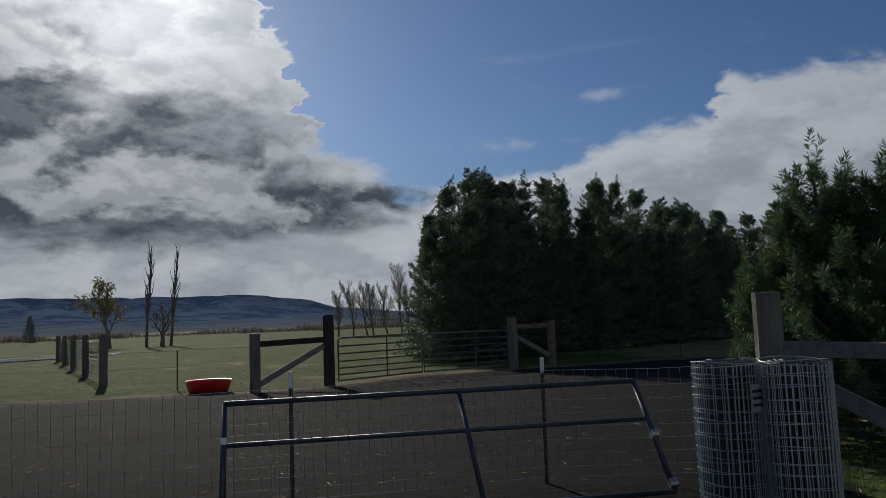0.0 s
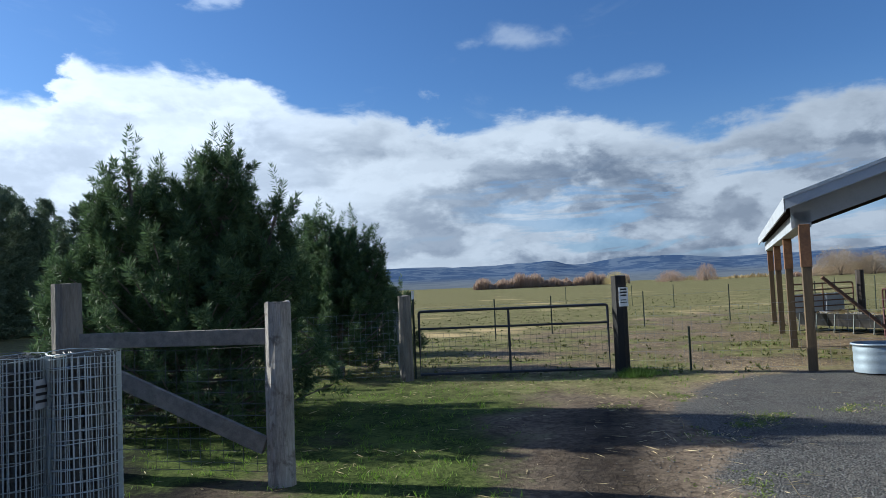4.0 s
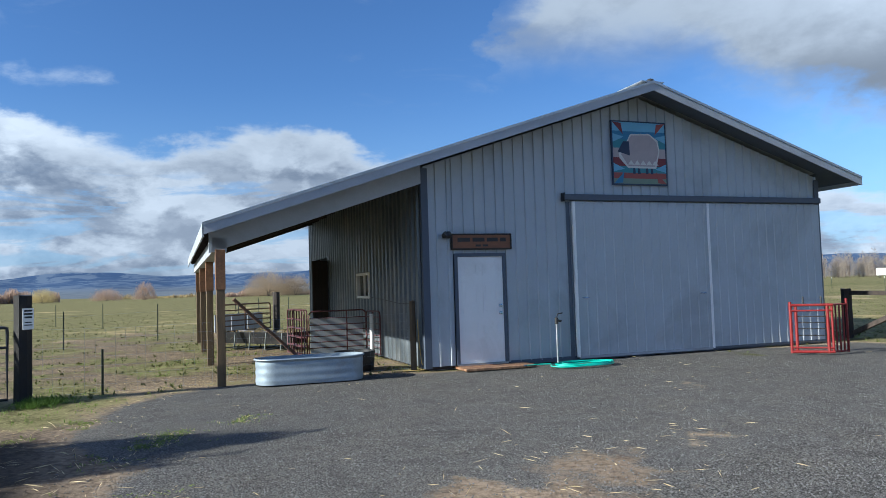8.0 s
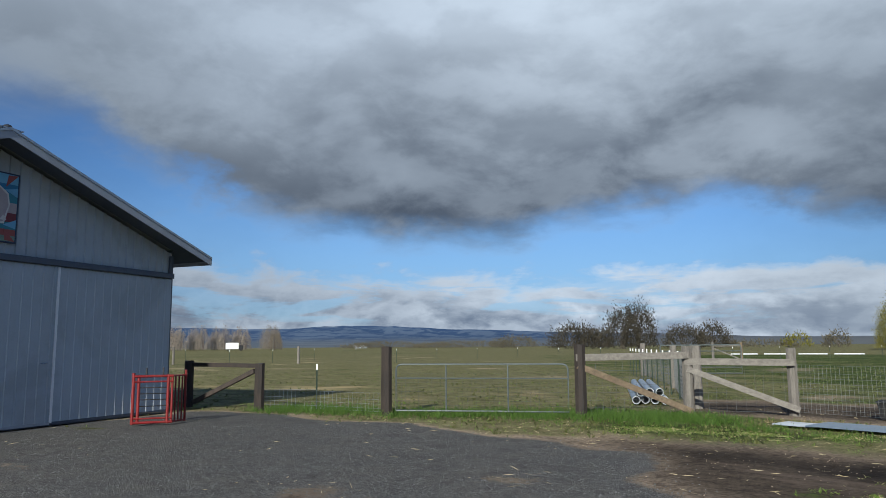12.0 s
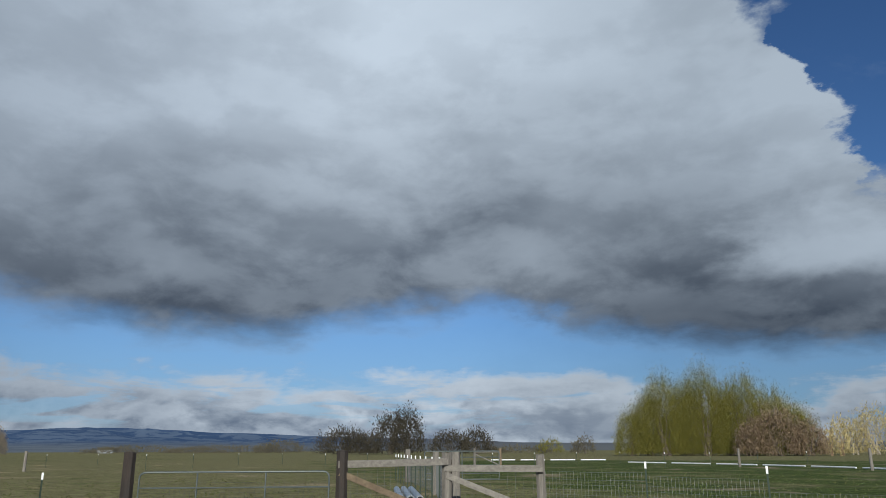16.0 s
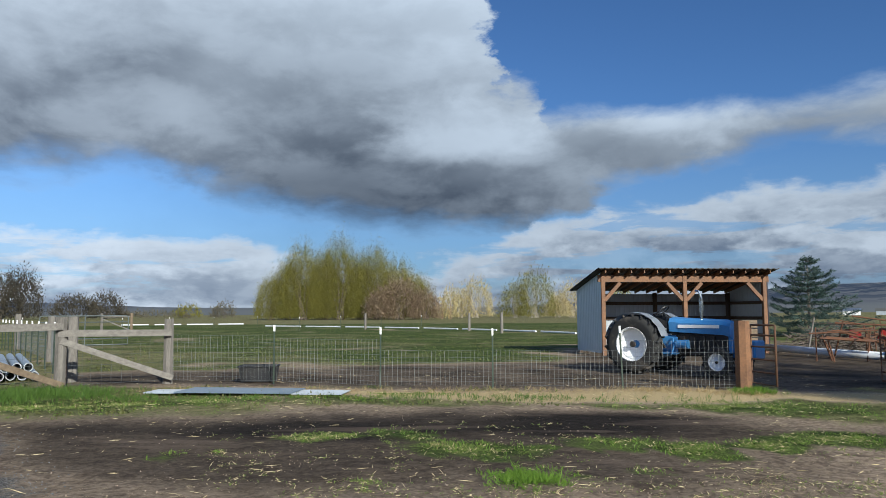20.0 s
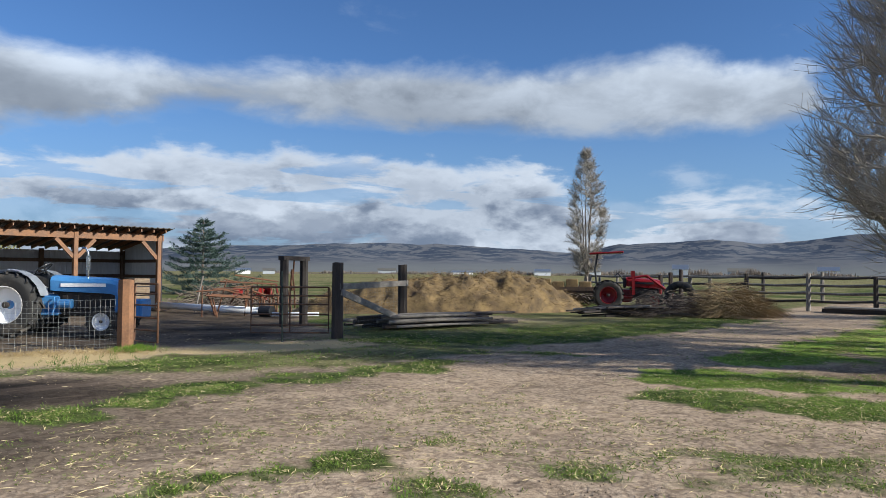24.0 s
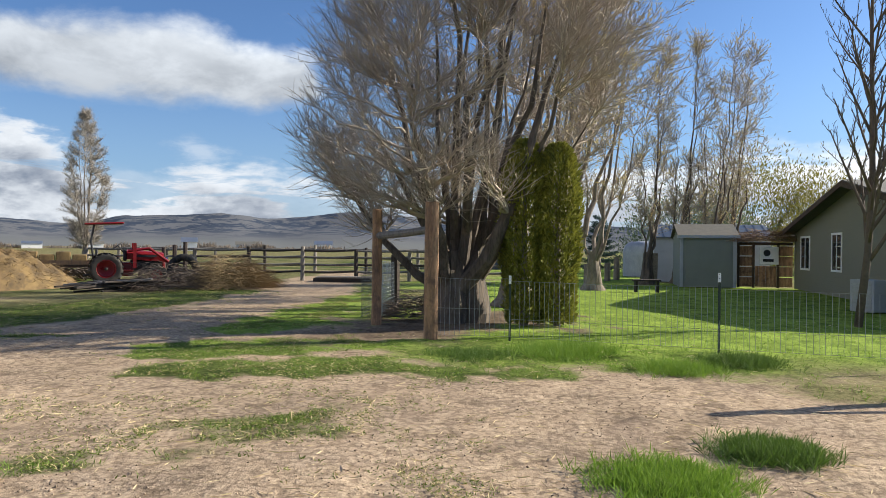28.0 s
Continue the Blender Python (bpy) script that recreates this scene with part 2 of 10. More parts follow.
# ---- materials ----
def material(name, a, b=None, rough=0.7, metal=0.0, scale=6.0, fine=60.0, bump=0.15, stretch=(1, 1, 1), dirt=None, dirt_amount=0.0, random=0.0, spec=0.5):
    """A surface with two scales of variation between colours a and b, a fine grain in relief, and stains."""
    mat = bpy.data.materials.new(name)
    mat.use_nodes = True
    N = Nodes(mat.node_tree)
    tc = N.t.nodes.new("ShaderNodeTexCoord").outputs["Object"]
    vec = N.v("MULTIPLY", tc, stretch)
    if random:
        info = N.t.nodes.new("ShaderNodeObjectInfo").outputs["Random"]
        vec = N.v("ADD", vec, N.v("SCALE", (17.0, 31.0, 11.0), scale=info))
    b = b or tuple(0.75 * v for v in a)
    big = N.noise(vec, scale, 5, 0.6)
    small = N.noise(vec, fine, 4, 0.6)
    fac = N.ramp(N.m("ADD", N.m("MULTIPLY", big, 0.65), N.m("MULTIPLY", small, 0.35)), 0.3, 0.7)
    col = N.mix(fac, b, a)
    if dirt:
        col = N.mix(N.m("MULTIPLY", N.ramp(N.noise(tc, scale * 0.45, 6, 0.65, 0.5), 0.5, 0.68), dirt_amount), col, dirt)
    if random:
        col = N.mix(1.0, col, N.mix(info, (1 - random,) * 3, (1 + random,) * 3), "MULTIPLY")
    bsdf = N.n("ShaderNodeBsdfPrincipled", Metallic=metal)
    bsdf.inputs["Specular IOR Level"].default_value = spec
    N.link(col, bsdf.inputs["Base Color"])
    N.link(N.ramp(big, 0.25, 0.75, max(0.02, rough - 0.1), min(1.0, rough + 0.1)), bsdf.inputs["Roughness"])
    if bump:
        bmp = N.n("ShaderNodeBump", Strength=bump, Distance=0.01)
        N.link(N.m("ADD", small, N.m("MULTIPLY", big, 0.6)), bmp.inputs["Height"])
        N.link(bmp.outputs[0], bsdf.inputs["Normal"])
    N.link(bsdf.outputs[0], N.t.nodes.new("ShaderNodeOutputMaterial").inputs[0])
    return mat


def leafy(name, a, b, rough=0.6, through_light=0.25):
    """Foliage: each leaf of its own shade, with some light passing through."""
    mat = bpy.data.materials.new(name)
    mat.use_nodes = True
    N = Nodes(mat.node_tree)
    geo = N.t.nodes.new("ShaderNodeNewGeometry")
    tc = N.t.nodes.new("ShaderNodeTexCoord").outputs["Object"]
    fac = N.m("ADD", N.m("MULTIPLY", geo.outputs["Random Per Island"], 0.6), N.m("MULTIPLY", N.noise(tc, 1.3, 3), 0.5), clamp=True)
    col = N.mix(fac, b, a)
    diff = N.n("ShaderNodeBsdfPrincipled", Roughness=rough)
    diff.inputs["Specular IOR Level"].default_value = 0.25
    tr = N.t.nodes.new("ShaderNodeBsdfTranslucent")
    N.link(col, diff.inputs["Base Color"])
    N.link(col, tr.inputs[0])
    mx = N.n("ShaderNodeMixShader", Fac=through_light)
    N.link(diff.outputs[0], mx.inputs[1])
    N.link(tr.outputs[0], mx.inputs[2])
    N.link(mx.outputs[0], N.t.nodes.new("ShaderNodeOutputMaterial").inputs[0])
    return mat


WOOD_GREY = material("weathered_wood", (0.245, 0.222, 0.195), (0.105, 0.093, 0.082), 0.85, stretch=(1, 1, 0.12), scale=14, fine=120, bump=0.5, random=0.15)
WOOD_SILVER = material("silvered_wood", (0.46, 0.43, 0.40), (0.19, 0.17, 0.155), 0.85, stretch=(1, 1, 0.14), scale=16, fine=110, bump=0.6, dirt=(0.10, 0.08, 0.065), dirt_amount=0.7)
BOARD_GREY = material("weathered_board", (0.28, 0.255, 0.225), (0.14, 0.125, 0.11), 0.85, stretch=(0.1, 1, 1), scale=14, fine=120, bump=0.4, random=0.15)
WOOD_PALE = material("pale_wood", (0.245, 0.185, 0.12), (0.115, 0.082, 0.054), 0.8, stretch=(0.1, 1, 1), scale=12, fine=100, bump=0.4, dirt=(0.12, 0.08, 0.05), dirt_amount=0.6)
BLACK_WOOD = material("black_stained_timber", (0.026, 0.024, 0.024), (0.012, 0.011, 0.011), 0.75, stretch=(1, 1, 0.12), scale=16, fine=120, bump=0.6)
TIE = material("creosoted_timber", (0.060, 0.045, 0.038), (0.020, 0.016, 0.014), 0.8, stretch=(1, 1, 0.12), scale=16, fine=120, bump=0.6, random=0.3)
TIE_BROWN = material("brown_timber", (0.105, 0.066, 0.043), (0.038, 0.025, 0.018), 0.8, stretch=(1, 1, 0.12), scale=14, fine=110, bump=0.6)
PEELED = material("peeled_log", (0.46, 0.27, 0.15), (0.13, 0.070, 0.040), 0.75, stretch=(1, 1, 0.15), scale=9, fine=70, bump=0.5, dirt=(0.10, 0.06, 0.04), dirt_amount=0.7)
TREATED = material("treated_post", (0.15, 0.105, 0.058), (0.085, 0.058, 0.032), 0.8, stretch=(1, 1, 0.15), scale=12, fine=90, bump=0.3)
CEDAR = material("red_brown_timber", (0.25, 0.125, 0.060), (0.12, 0.060, 0.032), 0.7, stretch=(0.3, 0.3, 0.3), scale=10, fine=80, bump=0.3)
BARN_PAINT = material("slate_painted_steel", (0.480, 0.522, 0.562), (0.425, 0.464, 0.500), 0.5, scale=1.2, fine=30, bump=0.04, dirt=(0.17, 0.17, 0.17), dirt_amount=0.25)
BARN_TRIM = material("dark_slate_trim", (0.085, 0.105, 0.145), (0.07, 0.088, 0.12), 0.5, scale=2, fine=30, bump=0.03)
FASCIA = material("pale_grey_fascia", (0.42, 0.45, 0.50), (0.36, 0.39, 0.43), 0.5, scale=2, fine=30, bump=0.03, dirt=(0.25, 0.25, 0.26), dirt_amount=0.3)
TANK_STEEL = material("dull_tank_steel", (0.36, 0.43, 0.50), (0.26, 0.32, 0.38), 0.55, 0.35, scale=4, fine=40, bump=0.05, dirt=(0.25, 0.25, 0.24), dirt_amount=0.4)
GALV = material("galvanised_steel", (0.50, 0.53, 0.56), (0.34, 0.37, 0.40), 0.42, 0.85, scale=7, fine=45, bump=0.05, dirt=(0.30, 0.30, 0.30), dirt_amount=0.4)
WIRE = material("galvanised_wire", (0.42, 0.45, 0.47), (0.28, 0.30, 0.32), 0.5, 0.6, scale=5, fine=40, bump=0.0)
ROLL_WIRE = material("new_galvanised_wire", (0.50, 0.56, 0.58), (0.36, 0.42, 0.45), 0.5, 0.3, scale=5, fine=40, bump=0.0)
WIRE_MID = material("dull_wire", (0.25, 0.26, 0.26), (0.16, 0.17, 0.17), 0.55, 0.5, scale=5, fine=40, bump=0.0)
WIRE_DARK = material("weathered_and_shaded_wire", (0.16, 0.17, 0.17), (0.10, 0.10, 0.10), 0.6, 0.5, scale=5, fine=40, bump=0.0)
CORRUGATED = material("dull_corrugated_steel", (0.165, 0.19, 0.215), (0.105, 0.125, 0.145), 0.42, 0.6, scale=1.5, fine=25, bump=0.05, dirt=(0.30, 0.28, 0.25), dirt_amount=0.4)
PIPE_DARK = material("dark_enamel_pipe", (0.045, 0.05, 0.065), (0.03, 0.033, 0.043), 0.45, 0.2, scale=6, fine=50, bump=0.05, dirt=(0.10, 0.09, 0.08), dirt_amount=0.4)
PIPE_BLUE = material("blue_grey_pipe", (0.06, 0.075, 0.11), (0.04, 0.05, 0.075), 0.45, 0.2, scale=6, fine=50, bump=0.05, dirt=(0.12, 0.11, 0.10), dirt_amount=0.4)
PIPE_MAROON = material("maroon_enamel_pipe", (0.11, 0.03, 0.035), (0.06, 0.02, 0.025), 0.5, scale=6, fine=50, bump=0.05)
PIPE_GREY = material("grey_steel_pipe", (0.15, 0.17, 0.165), (0.10, 0.115, 0.115), 0.5, 0.4, scale=6, fine=50, bump=0.05)
PIPE_RED = material("red_enamel_pipe", (0.25, 0.012, 0.012), (0.15, 0.009, 0.009), 0.45, scale=6, fine=50, bump=0.05, dirt=(0.2, 0.05, 0.04), dirt_amount=0.3)
PIPE_RUST = material("rusty_pipe", (0.17, 0.085, 0.045), (0.08, 0.045, 0.03), 0.8, scale=9, fine=60, bump=0.2)
TPOST = material("green_steel_post", (0.045, 0.065, 0.045), (0.03, 0.045, 0.035), 0.6, scale=8, fine=50, bump=0.05)
WHITE = material("white_paint", (0.90, 0.90, 0.90), (0.86, 0.86, 0.86), 0.5, scale=3, fine=40, bump=0.04, dirt=(0.5, 0.47, 0.42), dirt_amount=0.2)
PVC = material("white_plastic", (0.80, 0.81, 0.82), (0.70, 0.71, 0.72), 0.4, scale=3, fine=30, bump=0.03, dirt=(0.45, 0.40, 0.33), dirt_amount=0.35)
BLACK = material("black_plastic", (0.022, 0.023, 0.027), (0.015, 0.016, 0.018), 0.5, scale=5, fine=40, bump=0.05, dirt=(0.08, 0.07, 0.06), dirt_amount=0.4)
RUBBER = material("tyre_rubber", (0.028, 0.027, 0.026), (0.018, 0.018, 0.018), 0.85, scale=6, fine=60, bump=0.2, dirt=(0.11, 0.09, 0.07), dirt_amount=0.6)
TRACTOR_BLUE = material("blue_tractor_enamel", (0.085, 0.28, 0.60), (0.06, 0.21, 0.48), 0.35, scale=4, fine=40, bump=0.03, dirt=(0.10, 0.12, 0.16), dirt_amount=0.3)
TRACTOR_RED = material("red_tractor_enamel", (0.25, 0.008, 0.012), (0.14, 0.006, 0.008), 0.35, scale=4, fine=40, bump=0.03)
IRON = material("dark_iron", (0.045, 0.042, 0.040), (0.025, 0.024, 0.023), 0.6, 0.4, scale=8, fine=60, bump=0.15, dirt=(0.10, 0.07, 0.05), dirt_amount=0.5)
RUST = material("rusted_iron", (0.20, 0.09, 0.045), (0.09, 0.045, 0.028), 0.85, 0.2, scale=9, fine=60, bump=0.3)
CHROME = material("bright_steel", (0.70, 0.72, 0.74), (0.6, 0.62, 0.64), 0.2, 1.0, scale=6, fine=40, bump=0.02)
RED_TUB = material("red_plastic", (0.62, 0.025, 0.03), (0.48, 0.02, 0.025), 0.4, scale=4, fine=40, bump=0.03)
HOSE_TEAL = material("teal_hose", (0.03, 0.48, 0.38), (0.025, 0.38, 0.30), 0.45, scale=6, fine=40, bump=0.03)
HOSE_YELLOW = material("yellow_cord", (0.60, 0.42, 0.12), (0.5, 0.34, 0.10), 0.6, scale=6, fine=40, bump=0.03)
SIGN_WOOD = material("sign_wood", (0.26, 0.11, 0.055), (0.17, 0.07, 0.035), 0.55, stretch=(0.15, 1, 1), scale=8, fine=60, bump=0.1)
HAY = material("old_hay", (0.27, 0.185, 0.080), (0.050, 0.033, 0.018), 0.95, scale=2.2, fine=45, bump=1.0, dirt=(0.10, 0.065, 0.035), dirt_amount=0.7)
SIDING = material("sage_siding", (0.25, 0.25, 0.20), (0.22, 0.22, 0.175), 0.7, scale=2, fine=30, bump=0.05)
SIDING_SHED = material("grey_green_siding", (0.24, 0.27, 0.25), (0.21, 0.235, 0.22), 0.7, scale=2, fine=30, bump=0.05)
SHINGLE = material("grey_shingle", (0.15, 0.145, 0.13), (0.09, 0.088, 0.08), 0.9, scale=5, fine=50, bump=0.4, random=0.2)
TARP = material("silver_tarp", (0.36, 0.38, 0.44), (0.25, 0.27, 0.32), 0.55, scale=2.5, fine=12, bump=0.3)
DARK_BARK = material("dark_furrowed_bark", (0.17, 0.140, 0.115), (0.045, 0.036, 0.030), 0.9, stretch=(1, 1, 0.2), scale=6, fine=30, bump=1.0)
OLD_POLE = material("old_grey_pole", (0.20, 0.185, 0.17), (0.07, 0.062, 0.056), 0.85, stretch=(0.15, 1, 1), scale=8, fine=60, bump=0.4)
BARK = material("grey_bark", (0.30, 0.255, 0.21), (0.11, 0.09, 0.075), 0.9, stretch=(1, 1, 0.25), scale=5, fine=30, bump=0.9)
TWIG = material("pale_twigs", (0.50, 0.44, 0.37), (0.28, 0.235, 0.19), 0.8, scale=3, fine=20, bump=0.0)
GREY_TWIG = material("grey_poplar_twigs", (0.36, 0.325, 0.285), (0.20, 0.175, 0.15), 0.8, scale=3, fine=20, bump=0.0)
TWIG_DARK = material("dark_twigs", (0.16, 0.125, 0.10), (0.09, 0.07, 0.06), 0.85, scale=3, fine=20, bump=0.0)
TWIG_BROWN = material("brown_brush", (0.26, 0.17, 0.10), (0.15, 0.095, 0.06), 0.85, scale=3, fine=20, bump=0.0)
SWITCHES = material("tan_switches", (0.40, 0.30, 0.16), (0.20, 0.14, 0.075), 0.85, scale=3, fine=20, bump=0.0)
PINE = leafy("pine_needles", (0.155, 0.232, 0.098), (0.034, 0.066, 0.038), through_light=0.25)
CYPRESS = leafy("cypress_sprays", (0.190, 0.250, 0.152), (0.058, 0.088, 0.058), through_light=0.25)
SPRUCE = leafy("spruce_needles", (0.120, 0.175, 0.150), (0.028, 0.052, 0.044))
ARBOR = leafy("arborvitae_leaves", (0.35, 0.34, 0.060), (0.060, 0.085, 0.020))
WILLOW = leafy("willow_buds", (0.32, 0.29, 0.060), (0.11, 0.11, 0.030), through_light=0.35)
BUDS = leafy("poplar_buds", (0.62, 0.52, 0.26), (0.42, 0.34, 0.17), through_light=0.35)
DEEP_GRASS = leafy("deep_green_blades", (0.12, 0.205, 0.035), (0.050, 0.098, 0.018), through_light=0.3)
GRASS = leafy("grass_blades", (0.22, 0.36, 0.045), (0.095, 0.175, 0.022), through_light=0.35)
PATCH_GRASS = leafy("worn_grass_blades", (0.24, 0.30, 0.075), (0.095, 0.140, 0.030), through_light=0.3)
PALE_STRAW = leafy("pale_loose_straw", (0.78, 0.66, 0.40), (0.48, 0.37, 0.19), through_light=0.2)
OLD_STRAW = leafy("old_straw", (0.27, 0.185, 0.080), (0.050, 0.033, 0.018), through_light=0.1)
PASTURE_TUFT = leafy("pasture_tufts", (0.175, 0.178, 0.062), (0.055, 0.065, 0.022), through_light=0.25)
DRY_GRASS = leafy("dry_grass_blades", (0.46, 0.36, 0.18), (0.24, 0.17, 0.08), through_light=0.25)
REEDS = leafy("red_brown_reeds", (0.50, 0.37, 0.285), (0.31, 0.22, 0.175), through_light=0.35)


def glass_material():
    mat = bpy.data.materials.new("window_glass")
    mat.use_nodes = True
    N = Nodes(mat.node_tree)
    b = N.n("ShaderNodeBsdfPrincipled", Roughness=0.05)
    b.inputs["Base Color"].default_value = (0.03, 0.035, 0.04, 1)
    b.inputs["Specular IOR Level"].default_value = 0.8
    N.link(b.outputs[0], N.t.nodes.new("ShaderNodeOutputMaterial").inputs[0])
    return mat


GLASS = glass_material()

# ---- mesh tools ----
def link_mesh(name, bm, mat, smooth=False):
    me = bpy.data.meshes.new(name)
    bm.to_mesh(me)
    bm.free()
    if mat:
        me.materials.append(mat)
    if smooth:
        me.polygons.foreach_set("use_smooth", [True] * len(me.polygons))
    return new(name, me)


def part(name, bm, mat, parent, label="", smooth=False):
    """One mesh object, in its parent's own axes."""
    ob = link_mesh(name, bm, mat, smooth)
    ob.parent = parent
    return tagged(ob, label)


def mesh_part(name, verts, faces, mat, parent=None, label="", smooth=False):
    me = bpy.data.meshes.new(name)
    me.from_pydata(verts, [], faces)
    me.materials.append(mat)
    if smooth:
        me.polygons.foreach_set("use_smooth", [True] * len(me.polygons))
    ob = new(name, me)
    if parent:
        ob.parent = parent
    return tagged(ob, label)


def thing(name, m, label, category, group="", kind=""):
    ob = new(name)
    ob.empty_display_size = 0.2
    ob.matrix_world = m
    return tagged(ob, label, category, group, kind)


def box(bm, lo, hi, m=None, bevel=0.0):
    """A box from corner lo to corner hi, moved by m."""
    lo, hi = Vector(lo), Vector(hi)
    r = bmesh.ops.create_cube(bm, size=1.0, matrix=Matrix.Translation((lo + hi) / 2) @ Matrix.Diagonal((*(hi - lo), 1)))
    if bevel:
        edges = list({e for v in r["verts"] for e in v.link_edges})
        r = bmesh.ops.bevel(bm, geom=edges, offset=bevel, segments=1, affect="EDGES")
        vs = list({v for f in r["faces"] for v in f.verts} | {v for f in r["faces"] for e in f.edges for g in e.link_faces for v in g.verts})
    else:
        vs = r["verts"]
    if m is not None:
        bmesh.ops.transform(bm, matrix=m, verts=vs)
    return bm


def boxed(lo, hi, m=None, bevel=0.0):
    return box(bmesh.new(), lo, hi, m, bevel)


def axis_frame(a, b):
    a, b = Vector(a), Vector(b)
    d = b - a
    z = d.normalized()
    return Matrix.Translation(a) @ z.to_track_quat("X", "Z").to_matrix().to_4x4(), d.length


def beam(bm, a, b, w, h, bevel=0.0):
    """A squared timber or bar from a to b; w across, h upright."""
    m, L = axis_frame(a, b)
    return box(bm, (0, -w / 2, -h / 2), (L, w / 2, h / 2), m, bevel)


def beamed(a, b, w, h, bevel=0.0):
    return beam(bmesh.new(), a, b, w, h, bevel)


def tube(bm, pts, r, sides=8, closed=False, caps=True):
    """A round bar along pts; r may be one radius or one a point."""
    pts = [Vector(p) for p in pts]
    n = len(pts)
    rs = list(r) if hasattr(r, "__len__") else [r] * n
    rings, ref = [], None
    for i, p in enumerate(pts):
        a = pts[i - 1] if (i or closed) else p
        b = pts[(i + 1) % n] if (i < n - 1 or closed) else p
        d = (b - a).normalized()
        if ref is None:
            ref = d.orthogonal().normalized()
        ref = (ref - d * ref.dot(d))
        ref = ref.normalized() if ref.length > 1e-6 else d.orthogonal().normalized()
        s = d.cross(ref)
        rings.append([bm.verts.new(p + (ref * math.cos(t) + s * math.sin(t)) * rs[i]) for t in (2 * math.pi * k / sides for k in range(sides))])
    for i in range(n if closed else n - 1):
        A, B = rings[i], rings[(i + 1) % n]
        for k in range(sides):
            bm.faces.new((A[k], A[(k + 1) % sides], B[(k + 1) % sides], B[k]))
    if caps and not closed:
        bm.faces.new(rings[0][::-1])
        bm.faces.new(rings[-1])
    return bm


def tubed(pts, r, sides=8, closed=False):
    return tube(bmesh.new(), pts, r, sides, closed)


def arc_corner(p, a, b, r, n=4):
    """Points that round the corner p between a and b."""
    p, a, b = Vector(p), Vector(a), Vector(b)
    u, v = (a - p).normalized() * r, (b - p).normalized() * r
    return [p + u * (1 - t) ** 2 + v * t ** 2 for t in (k / n for k in range(n + 1))]


def lathe(bm, profile, sides=24, m=None):
    """A turned shape from (radius, height) pairs."""
    rings = []
    for r, z in profile:
        ring = [bm.verts.new((r * math.cos(t), r * math.sin(t), z)) for t in (2 * math.pi * k / sides for k in range(sides))]
        rings.append(ring)
    for A, B in zip(rings, rings[1:]):
        for k in range(sides):
            bm.faces.new((A[k], A[(k + 1) % sides], B[(k + 1) % sides], B[k]))
    if m is not None:
        bmesh.ops.transform(bm, matrix=m, verts=[v for ring in rings for v in ring])
    return bm


def quads(bm, pts, faces):
    vs = [bm.verts.new(p) for p in pts]
    for f in faces:
        bm.faces.new([vs[k] for k in f])
    return bm


class Sticks:
    """Many thin three- or four-sided bars gathered into one mesh."""

    def __init__(self):
        self.v, self.f = [], []

    def add(self, a, b, ra, rb=None, sides=3):
        a, b = Vector(a), Vector(b)
        d = b - a
        if d.length < 1e-6:
            return
        rb = ra if rb is None else rb
        u = d.orthogonal().normalized()
        w = d.normalized().cross(u)
        k0 = len(self.v)
        for p, r in ((a, ra), (b, rb)):
            for k in range(sides):
                t = 2 * math.pi * k / sides
                q = p + (u * math.cos(t) + w * math.sin(t)) * r
                self.v.append(q[:])
        for k in range(sides):
            j = (k + 1) % sides
            self.f.append((k0 + k, k0 + j, k0 + sides + j, k0 + sides + k))

    def make(self, name, mat, parent=None, label=""):
        return mesh_part(name, self.v, self.f, mat, parent, label)


def bumpy_post(h, r, sides=10, rings=7, square=0.0, seed=0, wobble=0.06, lean=(0, 0), taper=0.06):
    """An upright timber: round, or squared as square nears one, with uneven sides and a worn top."""
    rng = random.Random(seed)
    bm = bmesh.new()
    loops = []
    for i in range(rings):
        z = -0.25 + (h + 0.25) * i / (rings - 1)
        f = 1 - taper * max(0, z) / h
        loop = []
        for k in range(sides):
            t = 2 * math.pi * (k + 0.5) / sides
            rr = r * f * (1 + rng.uniform(-wobble, wobble))
            q = 1 / max(abs(math.cos(t)), abs(math.sin(t)))
            rr *= 1 + square * (min(q, 1.3) - 1)
            loop.append(bm.verts.new((rr * math.cos(t) + lean[0] * z, rr * math.sin(t) + lean[1] * z, z + (rng.uniform(-0.012, 0.012) if i == rings - 1 else 0))))
        loops.append(loop)
    for A, B in zip(loops, loops[1:]):
        for k in range(sides):
            bm.faces.new((A[k], A[(k + 1) % sides], B[(k + 1) % sides], B[k]))
    bm.faces.new(loops[-1])
    return bm


def wire_net(a, b, height, step, rows, r=0.0015, sag=0.0, z0=0.03, wave=0.0, seed=0):
    """Woven stock wire from a to b on the ground: line wires at heights rows, stays each step."""
    rng = random.Random(seed)
    a, b = Vector(a), Vector(b)
    L = (b - a).length
    n = max(1, round(L / step))
    S = Sticks()

    def pt(s, z):
        p = a.lerp(b, s)
        k = 1 - sag * math.sin(math.pi * s) ** 2
        p.z += z0 + (z * k)
        side = (b - a).normalized().cross(Vector((0, 0, 1)))
        return p + side * wave * math.sin(7 * s + 3 * z + seed)

    seg = max(4, n // 8)
    for z in rows:
        for i in range(seg):
            S.add(pt(i / seg, z), pt((i + 1) / seg, z), r)
    for i in range(n + 1):
        s = i / n
        j = rng.uniform(-0.2, 0.2) / n
        S.add(pt(min(1, max(0, s + j)), rows[0]), pt(s, rows[-1]), r)
    return S


def noise2(x, y, s=1.0, seed=0.0):
    return noise.noise(Vector((x * s + seed * 7.3, y * s - seed * 3.1, seed * 1.7)))

